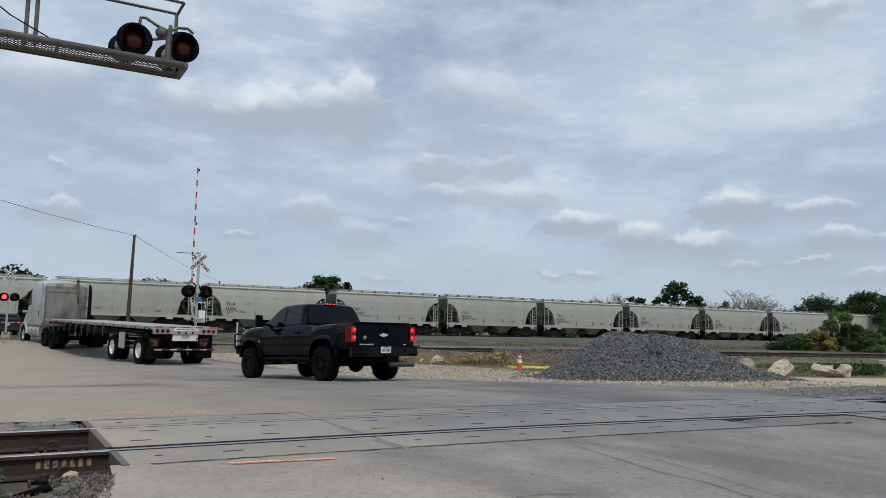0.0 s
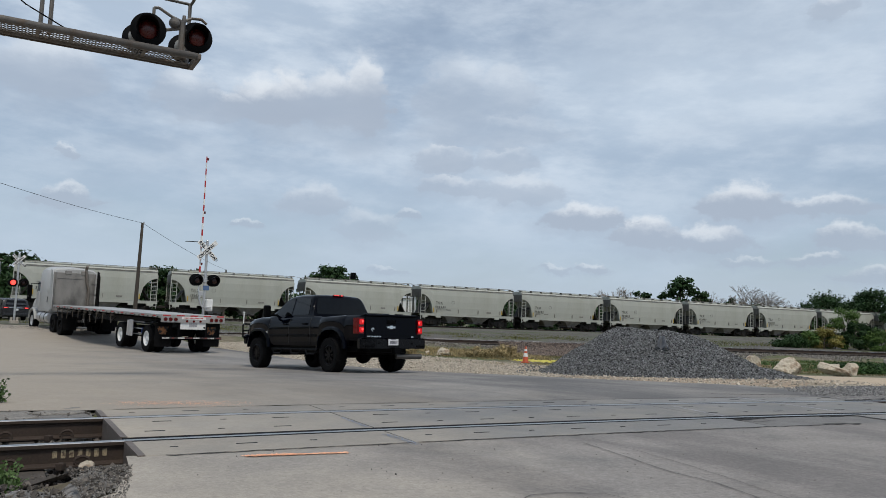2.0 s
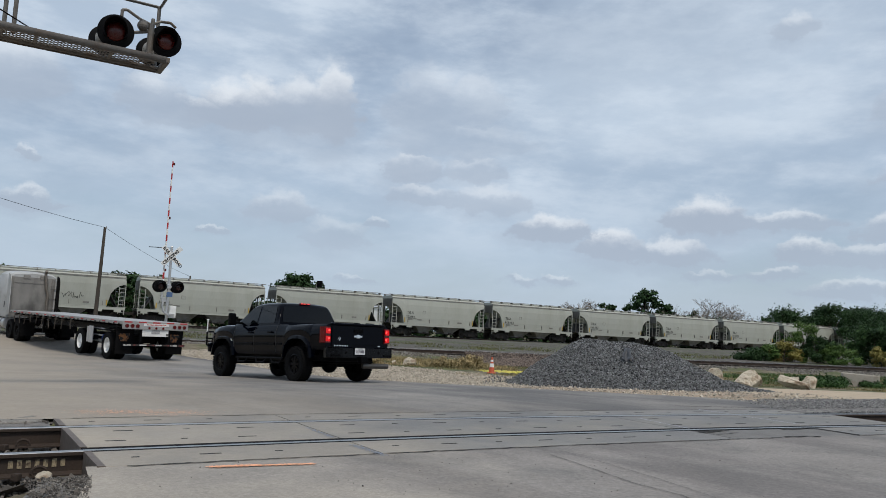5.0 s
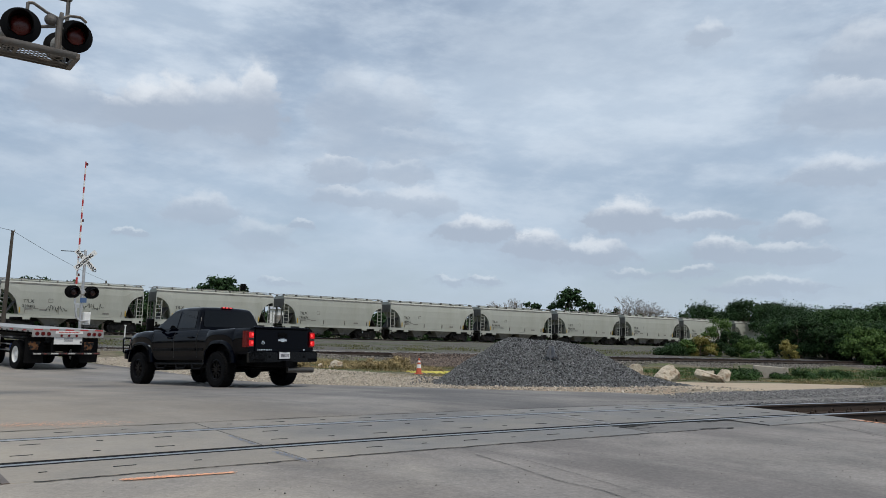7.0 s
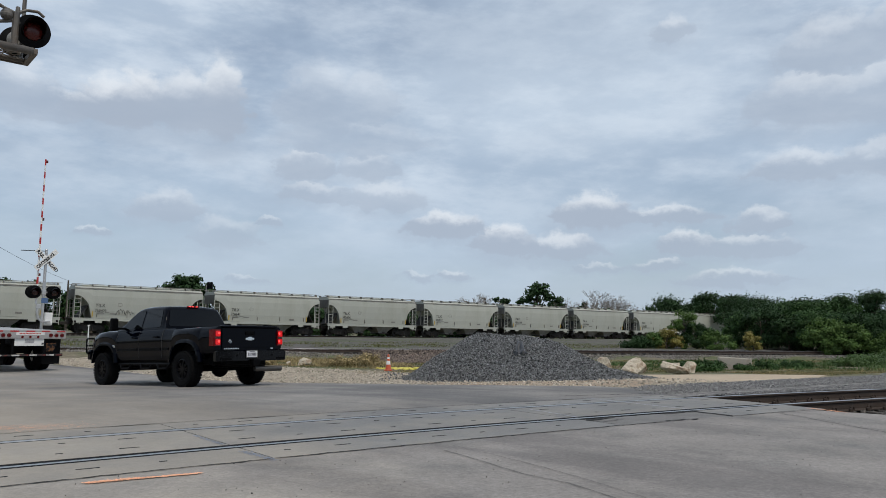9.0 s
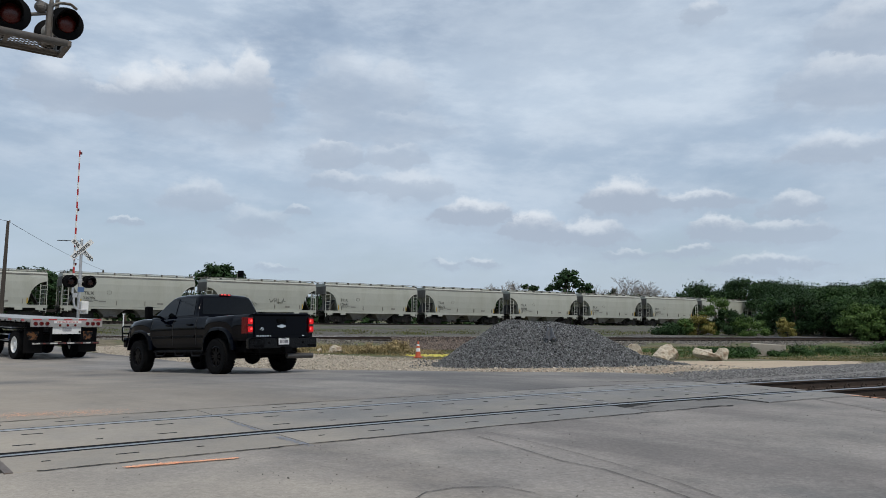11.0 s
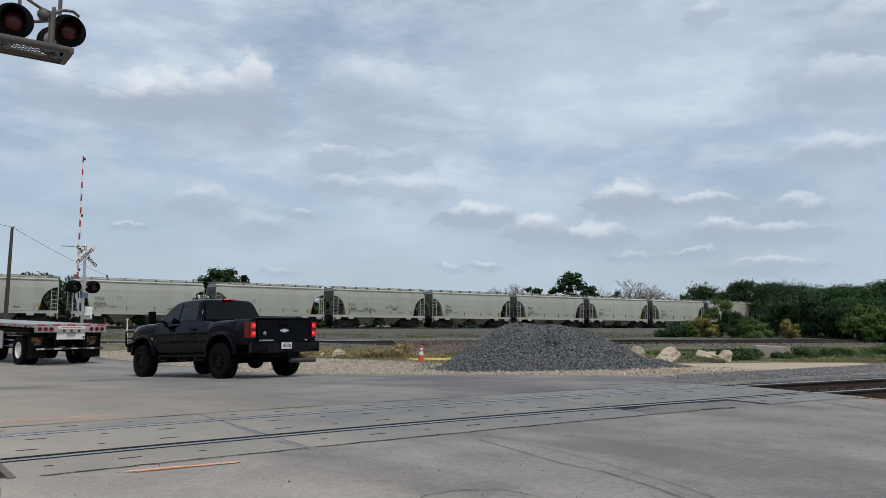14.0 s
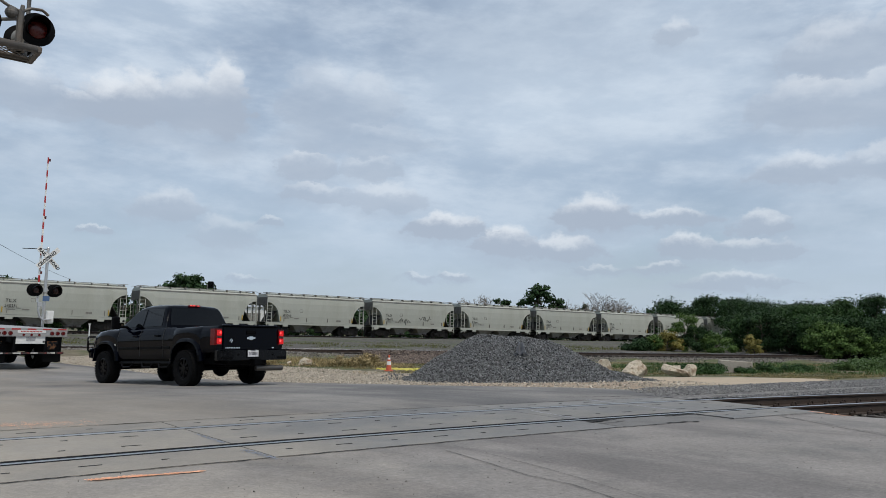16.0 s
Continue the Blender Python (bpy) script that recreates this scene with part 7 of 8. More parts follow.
def build_van():
    V = thing("minivan", road_pose(-42.7, 52.3, 146, 0, gz(-42.7, 52.3) + 0.01), "dark grey minivan with lit brake lamps", "car")
    M_VAN = mat("dark grey car paint", (0.025, 0.026, 0.029), 0.25, var=0.05, spec=0.4)
    bm = bmesh.new()
    rg = []
    for x, w, b, belt, zt_ in ((0.0, 0.86, 0.36, 0.95, 1.05), (0.06, 0.93, 0.32, 1.0, 1.30), (0.25, 0.96, 0.28, 1.02, 1.62), (0.5, 0.97, 0.28, 1.02, 1.70), (2.0, 0.98, 0.25, 0.98, 1.74), (3.2, 0.97, 0.25, 0.96, 1.62), (4.1, 0.95, 0.27, 0.95, 1.08), (4.9, 0.85, 0.32, 0.8, 0.85)):
        side = [(w * 0.93, b), (w, b + 0.15), (w, belt), (w * (1 - 0.22 * max(0, zt_ - 0.12 - belt)), max(belt + 0.01, zt_ - 0.10)), (w * 0.68, zt_)]
        rg.append([(x, y, z) for y, z in side] + [(x, -y, z) for y, z in side[::-1]])
    loft(bm, rg)
    b = part("body", bm, M_VAN, V, smooth=True)
    b.data.set_sharp_from_angle(angle=radians(40))
    bm = bmesh.new()
    poly_panel(bm, round_poly([(0.02, -0.74, 1.12), (0.02, 0.74, 1.12), (0.20, 0.66, 1.55), (0.20, -0.66, 1.55)], 0.08), (-1, 0, 0.3), 0.02)
    part("rear_window", bm, M_GLASS, V, "dark glass")
    for sg in (-1, 1):
        for a, c in ((0.45, 1.35), (1.45, 2.35), (2.45, 3.4)):
            bm = bmesh.new()
            poly_panel(bm, round_poly([(a, sg * 0.975, 1.06), (c, sg * 0.975, 1.06), (c - (0.5 if c > 3 else 0), sg * 0.86, 1.55), (a, sg * 0.86, 1.55)], 0.06), (0, sg, 0.25), 0.02)
            part("side_window", bm, M_GLASS, V, "dark glass")
        bm = bmesh.new()
        box(bm, 0.05, sg * 0.72, 0.99, 0.16, 0.44, 0.13, 0.03)
        lamp = part("tail_lamp", bm, M_TAIL, V, "lit red tail lamp")
        bm = bmesh.new()
        box(bm, -0.035, sg * 0.74, 0.99, 0.012, 0.22, 0.06)
        part("lamp_element", bm, M_TAILHOT, lamp)
        for x in (0.95, 3.95):
            tyre(V, "wheel", x, sg * 0.84, 0.35, 0.24, 0.22, sg, M_ALU, "spoke", tread=False)
    bm = bmesh.new()
    box(bm, -0.02, 0, 0.99, 0.05, 1.0, 0.05, 0.01)
    part("chrome_bar", bm, M_CHROME, V)
    bm = bmesh.new()
    box(bm, -0.01, 0, 0.85, 0.05, 0.31, 0.15)
    part("number_plate", bm, M_PLATE, V)
    bm = bmesh.new()
    box(bm, 0.0, 0, 0.48, 0.16, 1.78, 0.22, 0.05)
    part("rear_bumper", bm, M_VAN, V)


build_pickup()
build_trailer()
build_tractor()
build_van()

# ---- crossing signals, poles and wires ----
def signal_head(parent, p, aim, disc, lit, name="signal_lamp"):
    """A flashing-light unit: black disc with hood, red lens, grey housing."""
    m = look(p, Vector(p) + Vector(aim)) @ Matrix.Rotation(math.pi, 4, "Y")
    bm = bmesh.new()
    lathe(bm, [(disc * 0.30, -0.045), (disc * 0.5, -0.03), (disc * 0.5, -0.02), (disc * 0.30, 0.0)], 32, "z")
    rg = []
    for a in np.linspace(radians(-35), radians(215), 21):
        r0, r1 = disc * 0.295, disc * 0.32
        ln = 0.10 + 0.24 * max(0.0, math.sin(a)) ** 0.7
        rg.append([(r0 * math.cos(a), r0 * math.sin(a), 0), (r1 * math.cos(a), r1 * math.sin(a), 0), (r1 * math.cos(a), r1 * math.sin(a), ln), (r0 * math.cos(a), r0 * math.sin(a), ln)])
    loft(bm, rg)
    head = part(name, bm, M_MATBLACK, parent, "black round signal background with hood")
    head.matrix_basis = m
    bm = bmesh.new()
    lathe(bm, [(disc * 0.285, 0.0), (disc * 0.26, 0.03), (disc * 0.15, 0.05), (0.01, 0.055)], 28, "z")
    part("lens", bm, {0: M_DARKLENS, 1: M_REDLIT, 2: M_REDLENS}[lit], head, "lit red lens" if lit == 1 else "dark red lens", smooth=True)
    bm = bmesh.new()
    lathe(bm, [(disc * 0.30, -0.03), (disc * 0.30, -0.12), (disc * 0.2, -0.20), (0.02, -0.21)], 20, "z")
    part("housing", bm, M_GALV, head, "grey lamp housing")
    return head


def crossbuck(parent, z, y, size=1.22):
    for nm, ang, yy in (("crossbuck_blade", -45, y + 0.02), ("crossbuck_blade", 45, y)):
        bm = bmesh.new()
        box(bm, 0, 0, 0, size, 0.012, 0.23 * size / 1.22)
        bl = part(nm, bm, M_WHITE, parent, "white blade with black letters")
        bl.matrix_basis = pose(0, yy, z, 0, 0, 0) @ Matrix.Rotation(radians(-ang), 4, "Y")
        up = Matrix.Rotation(math.pi / 2, 4, "X")
        for word, x in ((("RAIL", -0.56), ("ROAD", 0.14)) if ang < 0 else (("CROSSING", -0.55),)):
            lettering("letters", word, 0.20 * size / 1.22, Matrix.Translation((x * size / 1.22, -0.009, -0.068 * size / 1.22)) @ up, M_BLACK, bl, bold=True)


def crossing_mast(x, y, rz, gate, lit, label, disc=0.56):
    z0 = gz(x, y) - 0.02
    m = thing("crossing_signal", pose(x, y, z0, 0, 0, rz), label, "crossing signal", "crossing signals")
    H = 4.47 - z0
    bm = bmesh.new()
    cyl(bm, (0, 0, 0), (0, 0, H), 0.062, seg=14)
    part("mast", bm, M_ALU, m, "aluminium tube mast")
    bm = bmesh.new()
    box(bm, 0, 0, 0.1, 0.5, 0.5, 0.28, 0.03)
    for a in (-0.17, 0.17):
        box(bm, a, 0, 0.3, 0.12, 0.3, 0.3, 0.02)
    part("base", bm, M_CONC, m)
    crossbuck(m, 4.04 - z0, -0.09, 1.18 if gate else 0.94)
    bm = bmesh.new()
    zl = 2.62 - z0
    cyl(bm, (-0.40, 0, zl), (0.40, 0, zl), 0.03, seg=8)
    box(bm, 0, 0, zl, 0.18, 0.16, 0.22, 0.03)
    part("cross_arm", bm, M_ALU, m)
    for sx in ((-0.40, 0.40) if gate else (-0.24, 0.36)):
        signal_head(m, (sx, -0.14, zl), (0, -1, -0.03), disc, int(lit and sx < 0))
        signal_head(m, (sx - 0.02, 0.18, zl), (0, 1, -0.03), disc, 0)
    if gate:
        bm = bmesh.new()
        box(bm, 0.04, -0.085, 2.26 - z0, 0.28, 0.012, 0.22, 0.004)
        part("number_sign", bm, M_BLUE, m, "small blue sign")
    bm = bmesh.new()
    cyl(bm, (-0.03, 0, H - 0.05), (-1.0, 0.1, H - 0.08), 0.018, seg=6)
    part("bracket_arm", bm, M_MATBLACK, m)
    bm = bmesh.new()
    cyl(bm, (0, 0, H), (0, 0, H + 0.05), 0.075, 0.04, 12)
    part("cap", bm, M_ALU, m)
    if gate:
        bm = bmesh.new()
        box(bm, 0.22, -0.02, 1.46 - z0, 0.30, 0.36, 0.56, 0.03)
        box(bm, 0.22, -0.21, 1.46 - z0, 0.24, 0.02, 0.46, 0.02)
        part("gate_motor", bm, M_WHITE, m, "white gate machine box")
        bm = bmesh.new()
        pts = [(-0.26, -0.25, 2.05 - z0), (-0.30, -0.25, 1.75 - z0), (-0.24, -0.25, 1.48 - z0), (-0.08, -0.25, 1.34 - z0), (0.22, -0.25, 1.36 - z0)]
        for a, b in zip(pts, pts[1:]):
            d = Vector(b) - Vector(a)
            mid = (Vector(a) + Vector(b)) / 2
            box(bm, *mid, 0.10, 0.07, d.length + 0.08, 0.02, rot=d.to_track_quat("Z", "Y").to_matrix())
        box(bm, -0.26, -0.25, 2.0 - z0, 0.18, 0.12, 0.2, 0.02)
        part("gate_bracket", bm, M_ALU, m, "cast aluminium gate bracket")
        arm = tagged(new("gate_arm", None), "raised gate arm striped red and white")
        arm.parent = m
        top = 8.5 - z0
        lo = 2.1 - z0
        n = 22
        for k in range(n):
            bm = bmesh.new()
            za, zb_ = lo + (top - lo) * k / n, lo + (top - lo) * (k + 1) / n
            w = 0.085 - 0.035 * k / n
            box(bm, -0.27, 0.03, (za + zb_) / 2, w, 0.03, zb_ - za, 0.0)
            part("stripe", bm, (M_WHITE, M_RED)[k % 2], arm)
        for z in (top - 0.12, lo + (top - lo) * 0.58, lo + (top - lo) * 0.2):
            bm = bmesh.new()
            box(bm, -0.21, 0.02, z, 0.08, 0.08, 0.12, 0.02)
            part("arm_lamp", bm, M_REDLENS, arm, "small dark red lamp")
    return m


def build_cantilever():
    E = Vector((-0.770, -0.638, 0))       # along the truss, away from its free end
    W = Vector((-0.638, 0.770, 0))        # across, to the far side
    O = Vector((-6.73, 12.18, 5.60))
    c = thing("cantilever_signal", Matrix(), "grey steel overhead signal gantry with grating walkway", "overhead signal")
    P = lambda e, w, z=0.0: O + E * e + W * w + Vector((0, 0, z))
    LEN = 9.5
    for w, r in ((0, 0.062), (0.60, 0.045)):
        bm = bmesh.new()
        cyl(bm, P(0.05, w), P(LEN, w), r, seg=24)
        part("chord", bm, M_STEEL, c, smooth=True)
    bm = bmesh.new()
    rot = Matrix((E, W, Vector((0, 0, 1)))).transposed()
    q = P(0.03, 0.34)
    box(bm, q.x, q.y, q.z, 0.09, 0.74, 0.10, 0.015, rot=rot)
    q = P(LEN / 2, 0.61, 0.0)
    box(bm, q.x, q.y, q.z, LEN, 0.18, 0.03, 0.004, rot=rot)
    q = P(LEN / 2, 0.70, 0.01)
    box(bm, q.x, q.y, q.z, LEN, 0.03, 0.11, 0.004, rot=rot)
    for e in (0.9, 2.05, 2.55, 3.6, 4.9, 6.2, 7.5, 8.6):
        q = P(e, 0.28, 0.0)
        box(bm, q.x, q.y, q.z, 0.05, 0.50, 0.03, 0.004, rot=rot)
    part("frame", bm, M_STEEL, c)
    # diamond grating of the walkway
    V, F = [], []

    def bar(a, b, h=0.006, t=0.011):
        d = (b - a).normalized()
        s = d.cross(Vector((0, 0, 1))) * t
        k = len(V)
        for p in (a, b):
            for u in (-1, 1):
                for z in (0, h):
                    V.append(p + s * u + Vector((0, 0, z)))
        F.extend([(k, k + 1, k + 5, k + 4), (k + 2, k + 6, k + 7, k + 3), (k, k + 4, k + 6, k + 2), (k + 1, k + 3, k + 7, k + 5)])
    w0, w1, step = 0.04, 0.54, 0.10
    span = w1 - w0
    for e in np.arange(0.1 - span, 4.6, step):
        for sg in (0, 1):
            a, b = (e, e + span) if sg else (e + span, e)
            wa, wb = w0, w1
            lo, hi = min(a, b), max(a, b)
            if lo < 0.08 or hi > 4.6:
                continue
            bar(P(a, wa, -0.01), P(b, wb, -0.01))
    g = mesh_from("grating", V, F, M_STEEL, c, "diamond grating walkway")
    g["kind"] = "stuff"
    bm = bmesh.new()
    q = P(7.0, 0.34, 0.03)
    box(bm, q.x, q.y, q.z, 4.8, 0.5, 0.02, rot=rot)
    part("walkway_plate", bm, M_STEEL, c)
    # handrails
    bm = bmesh.new()
    sq = 0.028
    for w in (0.05, 0.62):
        pipe(bm, [P(0.1, w, 1.16), P(LEN, w, 1.16)], sq, 4)
    pipe(bm, [P(0.1, 0.05, 1.16), P(0.1, 0.62, 1.16)], sq, 4)
    part("handrail", bm, M_STEEL, c)
    for e, w in ((0.12, 0.62), (2.38, 0.30), (2.52, 0.30), (4.9, 0.05), (7.2, 0.05)):
        bm = bmesh.new()
        cyl(bm, P(e, w, 0.0), P(e, w, 1.16 if e < 2 or e > 3 else 3.0), 0.034, seg=8)
        part("post", bm, M_STEEL, c)
    bm = bmesh.new()
    pipe(bm, [P(2.15, 0.05, 0.06), P(2.75, 0.1, 0.35), P(8.8, 0.25, 4.6)], 0.012, 5)
    part("stay_cable", bm, M_MATBLACK, c)
    bm = bmesh.new()
    q = P(9.2, 0.39)
    cyl(bm, (q.x, q.y, gz(q.x, q.y) - 0.3), (q.x, q.y, 10.5), 0.17, seg=18)
    part("column", bm, M_STEEL, c, "grey steel column")
    # lamp cluster on a short mast
    mp = Vector((-7.17, 12.28, 5.62))
    top = mp + Vector((0, 0, 0.68))
    bm = bmesh.new()
    cyl(bm, mp, top, 0.055, seg=12)
    cyl(bm, mp, mp + Vector((0, 0, 0.04)), 0.11, seg=12)
    cyl(bm, top - E * 0.02, top - E * 0.02 + Vector((0, 0, 0.12)), 0.045, 0.03, 10)
    bmesh.ops.create_uvsphere(bm, u_segments=12, v_segments=8, radius=0.10, matrix=Matrix.Translation(top + E * 0.14 - Vector((0, 0, 0.05))))
    part("lamp_mast", bm, M_STEEL, c)
    bm = bmesh.new()
    front = Vector((0.52, -0.85, -0.10))
    l1, l2 = Vector((-7.57, 11.85, 6.01)) - front * 0.14, Vector((-6.967, 12.45, 6.067)) - front * 0.14
    pipe(bm, [top, top + E * 0.2 + Vector((0, 0, 0.06)), top + E * 0.42 + Vector((0, 0, 0.17)), top + E * 0.50 + Vector((0, 0, 0.15)), top + E * 0.50 + Vector((0, 0, 0.0))], 0.028, 8)
    pipe(bm, [top, top - E * 0.15 + Vector((0, 0, 0.10)), top - E * 0.32 + Vector((0, 0, 0.12)), top - E * 0.42 + Vector((0, 0, 0.05))], 0.026, 8)
    pipe(bm, [top - Vector((0, 0, 0.12)), l1], 0.03, 8)
    pipe(bm, [top - Vector((0, 0, 0.12)), l2], 0.03, 8)
    part("conduit_arm", bm, M_STEEL, c)
    signal_head(c, l1 + front * 0.14, front, 0.60, 2)
    signal_head(c, l2 + front * 0.14, front + Vector((0.12, 0.05, 0)), 0.56, 2)
    back = Vector((-0.50, 0.86, -0.05))
    signal_head(c, (-7.94, 12.15, 5.96), back, 0.56, 2)
    signal_head(c, (-7.41, 12.79, 5.99), back, 0.56, 2)


def build_poles():
    p = thing("utility_pole", Matrix(), "dark weathered wooden utility pole leaning slightly", "utility pole")
    b, t = Vector((-33.95, 54.25, gz(-33.9, 54.2) - 0.3)), Vector((-33.83, 54.3, 7.95))
    bm = bmesh.new()
    loft(bm, [[b.lerp(t, k / 6) + Vector(((0.17 - 0.012 * k) * math.cos(a), (0.17 - 0.012 * k) * math.sin(a), 0)) for a in np.linspace(0, 2 * math.pi, 13)[:-1]] for k in range(7)])
    part("pole", bm, M_POLE, p)
    bm = bmesh.new()
    cyl(bm, t + Vector((0.12, 0, -0.1)), t + Vector((0.12, 0, 0.08)), 0.04, seg=8)
    part("insulator", bm, M_GALV, p)
    w = thing("overhead_wire", Matrix(), "thin dark overhead wire between poles", "wire")
    for name, a, e, sag in (("span", t, Vector((-33.0, 22.0, 9.6)), 0.5), ("span", t, Vector((-46.5, 95.0, 6.9)), 0.25)):
        bm = bmesh.new()
        pts = []
        for k in range(25):
            f = k / 24
            q = a.lerp(e, f)
            q.z -= sag * 4 * f * (1 - f)
            pts.append(q)
        pipe(bm, pts, 0.014, 5)
        part(name, bm, M_MATBLACK, w)
    p2 = thing("utility_pole", Matrix(), "dark weathered wooden utility pole beyond the train", "utility pole")
    bm = bmesh.new()
    cyl(bm, (-46.5, 95.0, 0.0), (-46.5, 95.0, 6.95), 0.15, 0.1, 10)
    part("pole", bm, M_POLE, p2)
    p3 = thing("utility_pole", Matrix(), "dark weathered wooden utility pole beside the road", "utility pole")
    bm = bmesh.new()
    cyl(bm, (-33.0, 22.0, gz(-33, 22) - 0.3), (-33.0, 22.0, 9.7), 0.17, 0.11, 10)
    part("pole", bm, M_POLE, p3)
    # railway signal beyond the train
    x, y = bearing(-17.0, 90)
    s = thing("track_signal", Matrix.Translation((x, y, gz(x, y) - 0.1)), "black railway signal head on a slim post", "railway signal")
    bm = bmesh.new()
    cyl(bm, (-0.25, 0, 0), (-0.25, 0, 5.8), 0.08, seg=10)
    for k in range(3):
        cyl(bm, (-0.5, 0, 4.2 + 0.5 * k), (0, 0, 4.2 + 0.5 * k), 0.03, seg=6)
    part("post", bm, M_GALV, s)
    bm = bmesh.new()
    box(bm, 0.12, 0, 5.75, 0.62, 0.3, 0.78, 0.05)
    cyl(bm, (0.12, -0.1, 5.85), (0.12, -0.45, 5.85), 0.16, seg=12)
    part("head", bm, M_MATBLACK, s)
    # slim white marker by the road
    x, y = -19.2, 41.8
    mk = thing("marker_post", Matrix.Translation((x, y, gz(x, y) - 0.05)), "slim white marker post beside the road", "marker post")
    bm = bmesh.new()
    cyl(bm, (0, 0, 0), (0, 0, 1.6), 0.035, seg=8)
    part("post", bm, M_WHITE, mk)
    bm = bmesh.new()
    box(bm, 0, 0, 1.61, 0.14, 0.05, 0.05, 0.01)
    part("cap", bm, M_WHITE, mk)
    # white shed beyond the train
    sx, sy = bearing(-13.5, 112)
    sh = thing("metal_shed", pose(sx, sy, gz(sx, sy) - 0.2, 0, 0, 8), "low white metal shed beyond the train", "shed")
    bm = bmesh.new()
    prism(bm, [(-3.5, 0), (3.5, 0), (3.5, 4.0), (0, 4.9), (-3.5, 4.0)], -2.4, 2.4, "x")
    part("wall", bm, M_WHITE, sh)
    bm = bmesh.new()
    for sg in (-1, 1):
        poly_panel(bm, [(-2.6, sg * 3.7, 3.98), (2.6, sg * 3.7, 3.98), (2.6, 0, 4.94), (-2.6, 0, 4.94)], (0, sg * 0.25, 1), 0.06)
    part("roof", bm, M_ALU, sh)
    for x in (-0.6,):
        bm = bmesh.new()
        box(bm, x, -3.52, 1.6, 2.4, 0.06, 3.2, 0.01)
        part("door", bm, M_GALV, sh, "grey roller door")


crossing_mast(-17.40, 33.4, 45, True, False, "railroad crossing signal with raised striped gate arm")
crossing_mast(-35.45, 43.3, 45, False, True, "railroad crossing signal with one red lamp lit", 0.53)
build_cantilever()
build_poles()


# ---- marks and cracks on the paving ----
def stripe(name, pts, w, material, lift, label, seed=1):
    """A ragged ribbon laid on the paving."""
    r = random.Random(seed)
    path = []
    for (x0, y0), (x1, y1) in zip(pts, pts[1:]):
        n = max(2, int(math.hypot(x1 - x0, y1 - y0) / 0.06))
        path += [(x0 + (x1 - x0) * k / n, y0 + (y1 - y0) * k / n) for k in range(n)]
    path.append(pts[-1])
    zz = ground_z([p[0] for p in path], [p[1] for p in path], False)
    bm = bmesh.new()
    prev = None
    for i, (x, y) in enumerate(path):
        a, b = path[max(0, i - 1)], path[min(len(path) - 1, i + 1)]
        d = Vector((b[0] - a[0], b[1] - a[1], 0)).normalized()
        s = Vector((-d.y, d.x, 0)) * w * 0.5
        q = Vector((x + r.gauss(0, w * 0.25), y + r.gauss(0, w * 0.25), zz[i] + lift))
        cur = (bm.verts.new(q - s * r.uniform(0.4, 1.3)), bm.verts.new(q + s * r.uniform(0.4, 1.3)))
        if prev:
            bm.faces.new((prev[0], cur[0], cur[1], prev[1]))
        prev = cur
    ob = part(name, bm, material)
    return tagged(ob, label, kind="structure")


for i, (pts, w) in enumerate((
        ([(0.03, 7.35), (0.35, 6.77), (0.67, 6.18), (0.97, 5.85), (1.24, 5.3), (1.5, 4.6)], 0.012),
        ([(0.11, 7.68), (0.51, 7.06), (0.85, 6.52), (1.13, 6.0), (1.41, 5.42), (1.6, 4.9)], 0.008),
        ([(3.53, 11.26), (3.69, 11.12), (4.07, 10.73), (4.77, 11.27), (5.64, 11.88)], 0.02),
        ([(4.87, 11.21), (5.1, 10.59), (5.22, 9.68), (5.5, 8.6)], 0.012),
        ([(1.88, 10.05), (2.05, 9.86), (2.39, 10.2)], 0.03),
        ([(-0.4, 4.75), (-0.31, 5.01), (-0.13, 5.15), (0.16, 5.22), (0.4, 5.04)], 0.012))):
    stripe("tar_crack", pts, w * 0.8, M_CRACK, 0.0015, "dark crack in the asphalt", i)
stripe("tar_crack", [(2.22, 13.87), (3.08, 14.15), (4.05, 14.66)], 0.05, M_TAR, 0.004, "dark crack in the asphalt", 7)
stripe("seam", [tuple(on_track(s, -1.585)[:2]) for s in np.arange(0.9, 8.6, 0.4)], 0.03, M_TAR, 0.0015, "dark seam along the crossing panels", 8)
stripe("seam", [tuple(on_track(s, 1.40)[:2]) for s in np.arange(0.9, 11.8, 0.4)], 0.018, M_TAR, 0.004, "dark seam along the crossing panels", 9)
patch_line = [tuple(on_track(t, o)[:2]) for t, o in [(7.72, -1.57)] + [(t, -1.57) for t in np.arange(8.0, 10.0, 0.3)] + [(9.98, -1.57), (9.98, -0.87)] + [(t, -0.87) for t in np.arange(9.7, 7.8, -0.3)] + [(7.72, -0.87)]]
sheet("paving_patch", patch_line, -0.006, M_PATCH, 0.5, "rough asphalt patch between the crossing panels")
for i, (t0, o0, t1, o1, w) in enumerate(((7.72, -1.0, 8.35, -0.90, 0.10), (9.3, -0.92, 9.98, -0.90, 0.07), (9.99, -0.92, 9.99, -1.55, 0.035), (9.99, -1.58, 12.2, -1.60, 0.02), (8.6, -1.55, 9.2, -1.62, 0.06), (7.71, -0.88, 7.71, -1.5, 0.02))):
    stripe("broken_joint", [tuple(on_track(t0, o0)[:2]), tuple(on_track((t0 + t1) / 2, (o0 + o1) / 2)[:2]), tuple(on_track(t1, o1)[:2])], w, M_TAR, 0.004, "dark broken joint beside the crossing panel", 20 + i)
stripe("tar_crack", [(4.86, 11.27), (4.98, 10.6), (5.09, 9.86), (5.3, 8.9)], 0.02, M_CRACK, 0.002, "dark crack in the asphalt", 30)


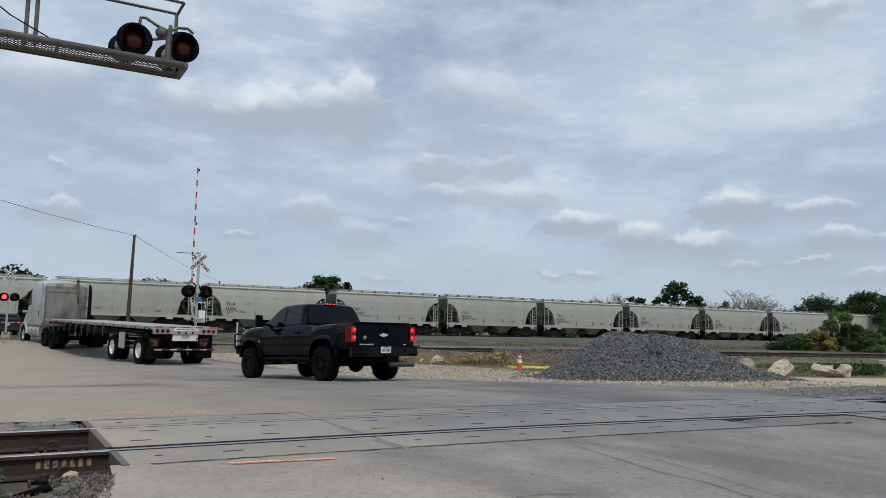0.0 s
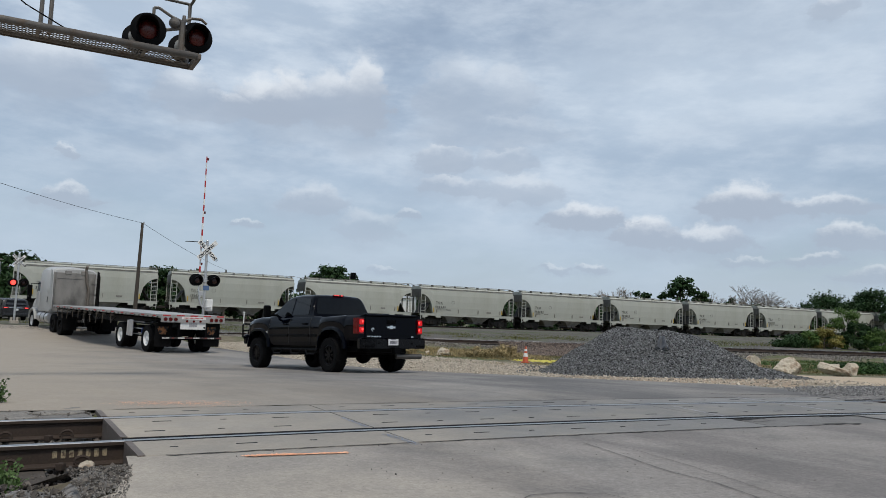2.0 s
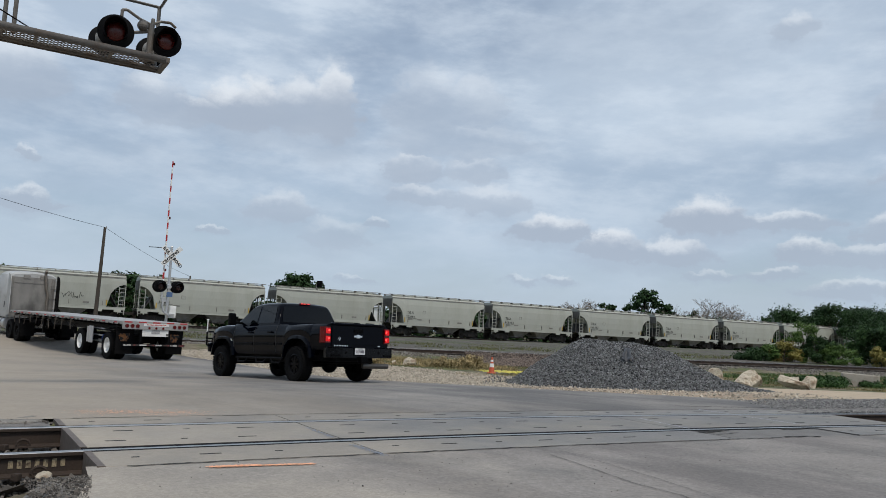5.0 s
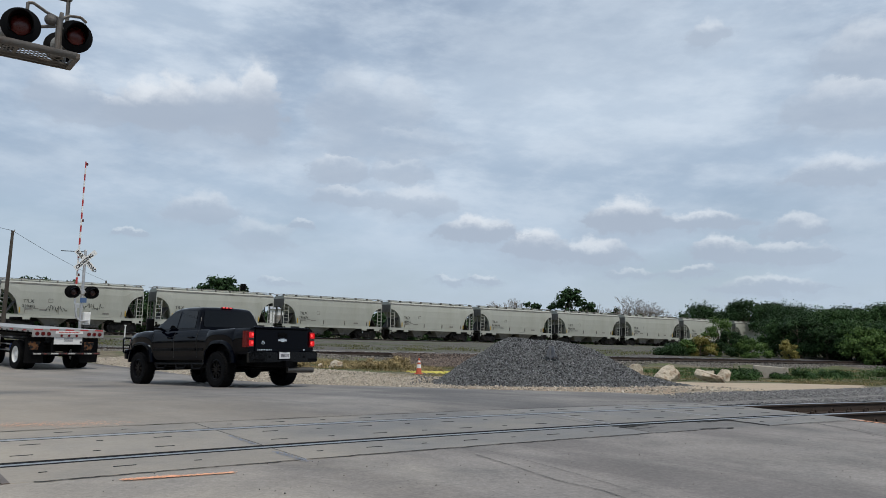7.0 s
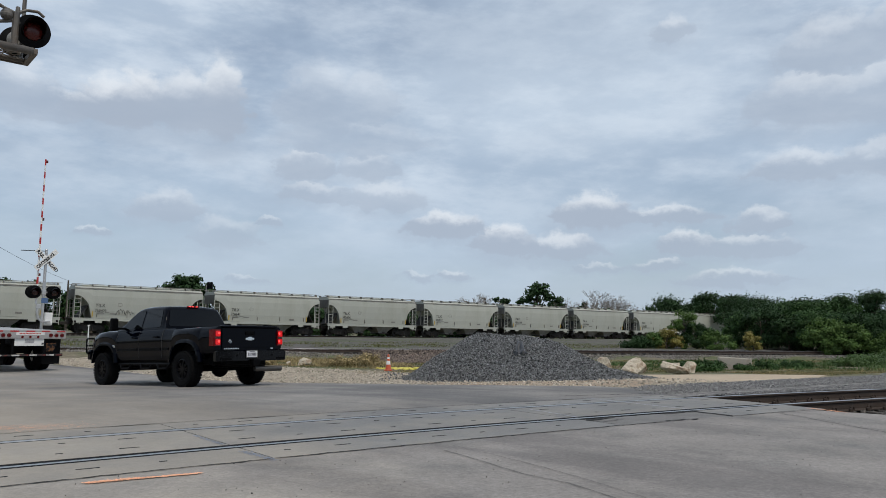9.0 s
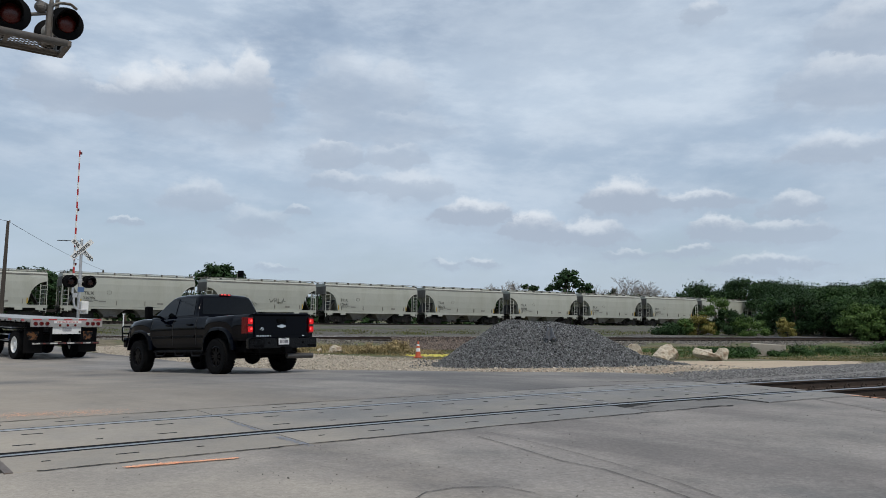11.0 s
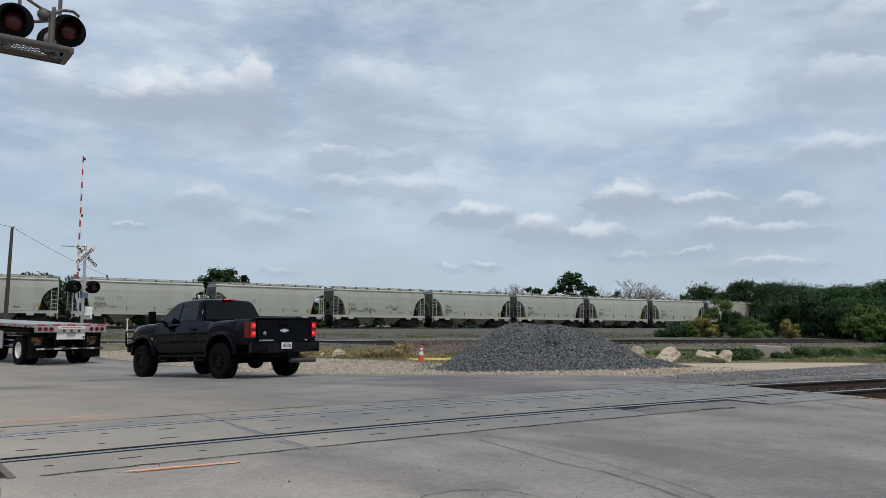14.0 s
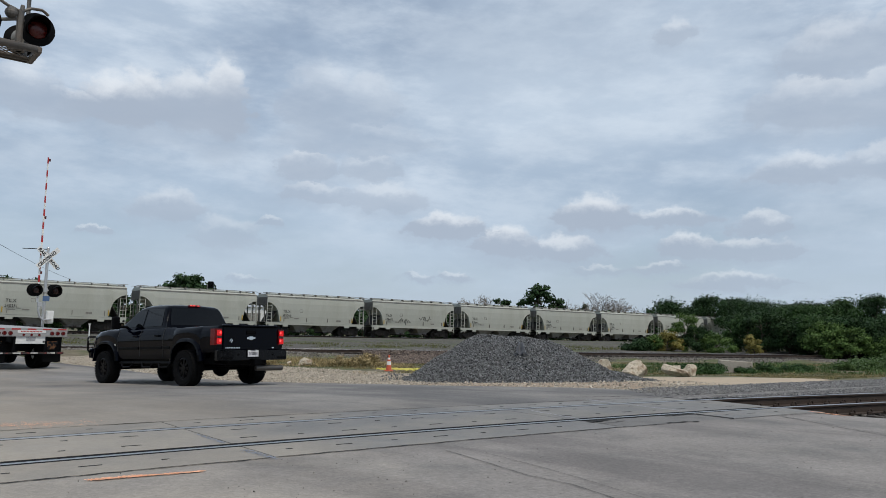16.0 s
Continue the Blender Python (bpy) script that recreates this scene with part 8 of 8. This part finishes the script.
def spray(name, a, b, w, n, material, lift, label, seed):
    """A faded sprayed line: many small flecks of paint."""
    r = random.Random(seed)
    bm = bmesh.new()
    for k in range(n):
        f = r.random()
        x, y = a[0] + (b[0] - a[0]) * f + r.gauss(0, w * 0.3), a[1] + (b[1] - a[1]) * f + r.gauss(0, w * 0.3)
        s = r.uniform(0.003, 0.011)
        z = float(ground_z([x], [y], False)[0]) + lift + 4e-7 * k
        an = [r.uniform(0, 6.28) for _ in range(5)]
        bm.faces.new([bm.verts.new((x + s * r.uniform(0.5, 1.2) * math.cos(q), y + s * r.uniform(0.5, 1.2) * math.sin(q), z)) for q in sorted(an)])
    bmesh.ops.recalc_face_normals(bm, faces=bm.faces[:])
    return tagged(part(name, bm, material), label, kind="structure")


M_SPRAY_P = mat("pale marking paint", (0.36, 0.37, 0.40), 0.9, var=0.2, scale=10, fine=60)
spray("orange_mark", (-2.53, 5.60), (-1.84, 6.03), 0.045, 1900, M_SPRAY_O, 0.003, "faded orange paint line on the asphalt", 10)
spray("orange_mark", (-2.50, 5.60), (-2.20, 5.82), 0.075, 700, M_SPRAY_O, 0.0045, "faded orange paint smear on the asphalt", 18)
spray("orange_mark", (-5.3, 8.25), (-4.1, 8.8), 0.5, 1500, M_SPRAY_O, 0.005, "faded orange paint smear on the asphalt", 11)
spray("orange_mark", (5.69, 12.0), (5.95, 11.4), 0.08, 900, M_SPRAY_O, 0.004, "faded orange paint line on the asphalt", 12)
spray("blue_mark", (-2.55, 8.1), (-2.10, 7.52), 0.05, 450, M_SPRAY_B, 0.003, "faded blue paint line on the panels", 13)
spray("blue_mark", (-1.80, 7.12), (-1.40, 6.66), 0.08, 500, M_SPRAY_B, 0.003, "faded blue paint line on the panels", 14)
spray("red_mark", (7.6, 24.7), (8.3, 25.0), 0.5, 260, mat("red marking paint", (0.55, 0.09, 0.05), 0.9, var=0.2), 0.0, "faded red paint on the sand", 19)
spray("pale_mark", (2.5, 13.38), (3.66, 11.63), 0.07, 1800, M_SPRAY_P, 0.004, "faded pale paint line across the panels", 15)
spray("pale_mark", (1.29, 11.28), (1.81, 10.29), 0.05, 900, M_SPRAY_P, 0.004, "faded pale paint line across the panels", 16)


# ---- what moves ----
ROLL = [round(16.0 * i / 120, 4) for i in range(121)]


def motions():
    for k, c in TRAIN:
        walk(c, [(t, hopper_pose(k, t)) for t in (0.0, 8.0, 16.0)])
        for bogie in [o for o in c.children if o.name.startswith("bogie")]:
            for w in bogie.children:
                x = w.location.x
                walk(w, [(t, Matrix.Translation((x, 0, WHEEL_R)) @ Matrix.Rotation(CAR_SPEED * t / WHEEL_R, 4, "Y")) for t in ROLL])


motions()
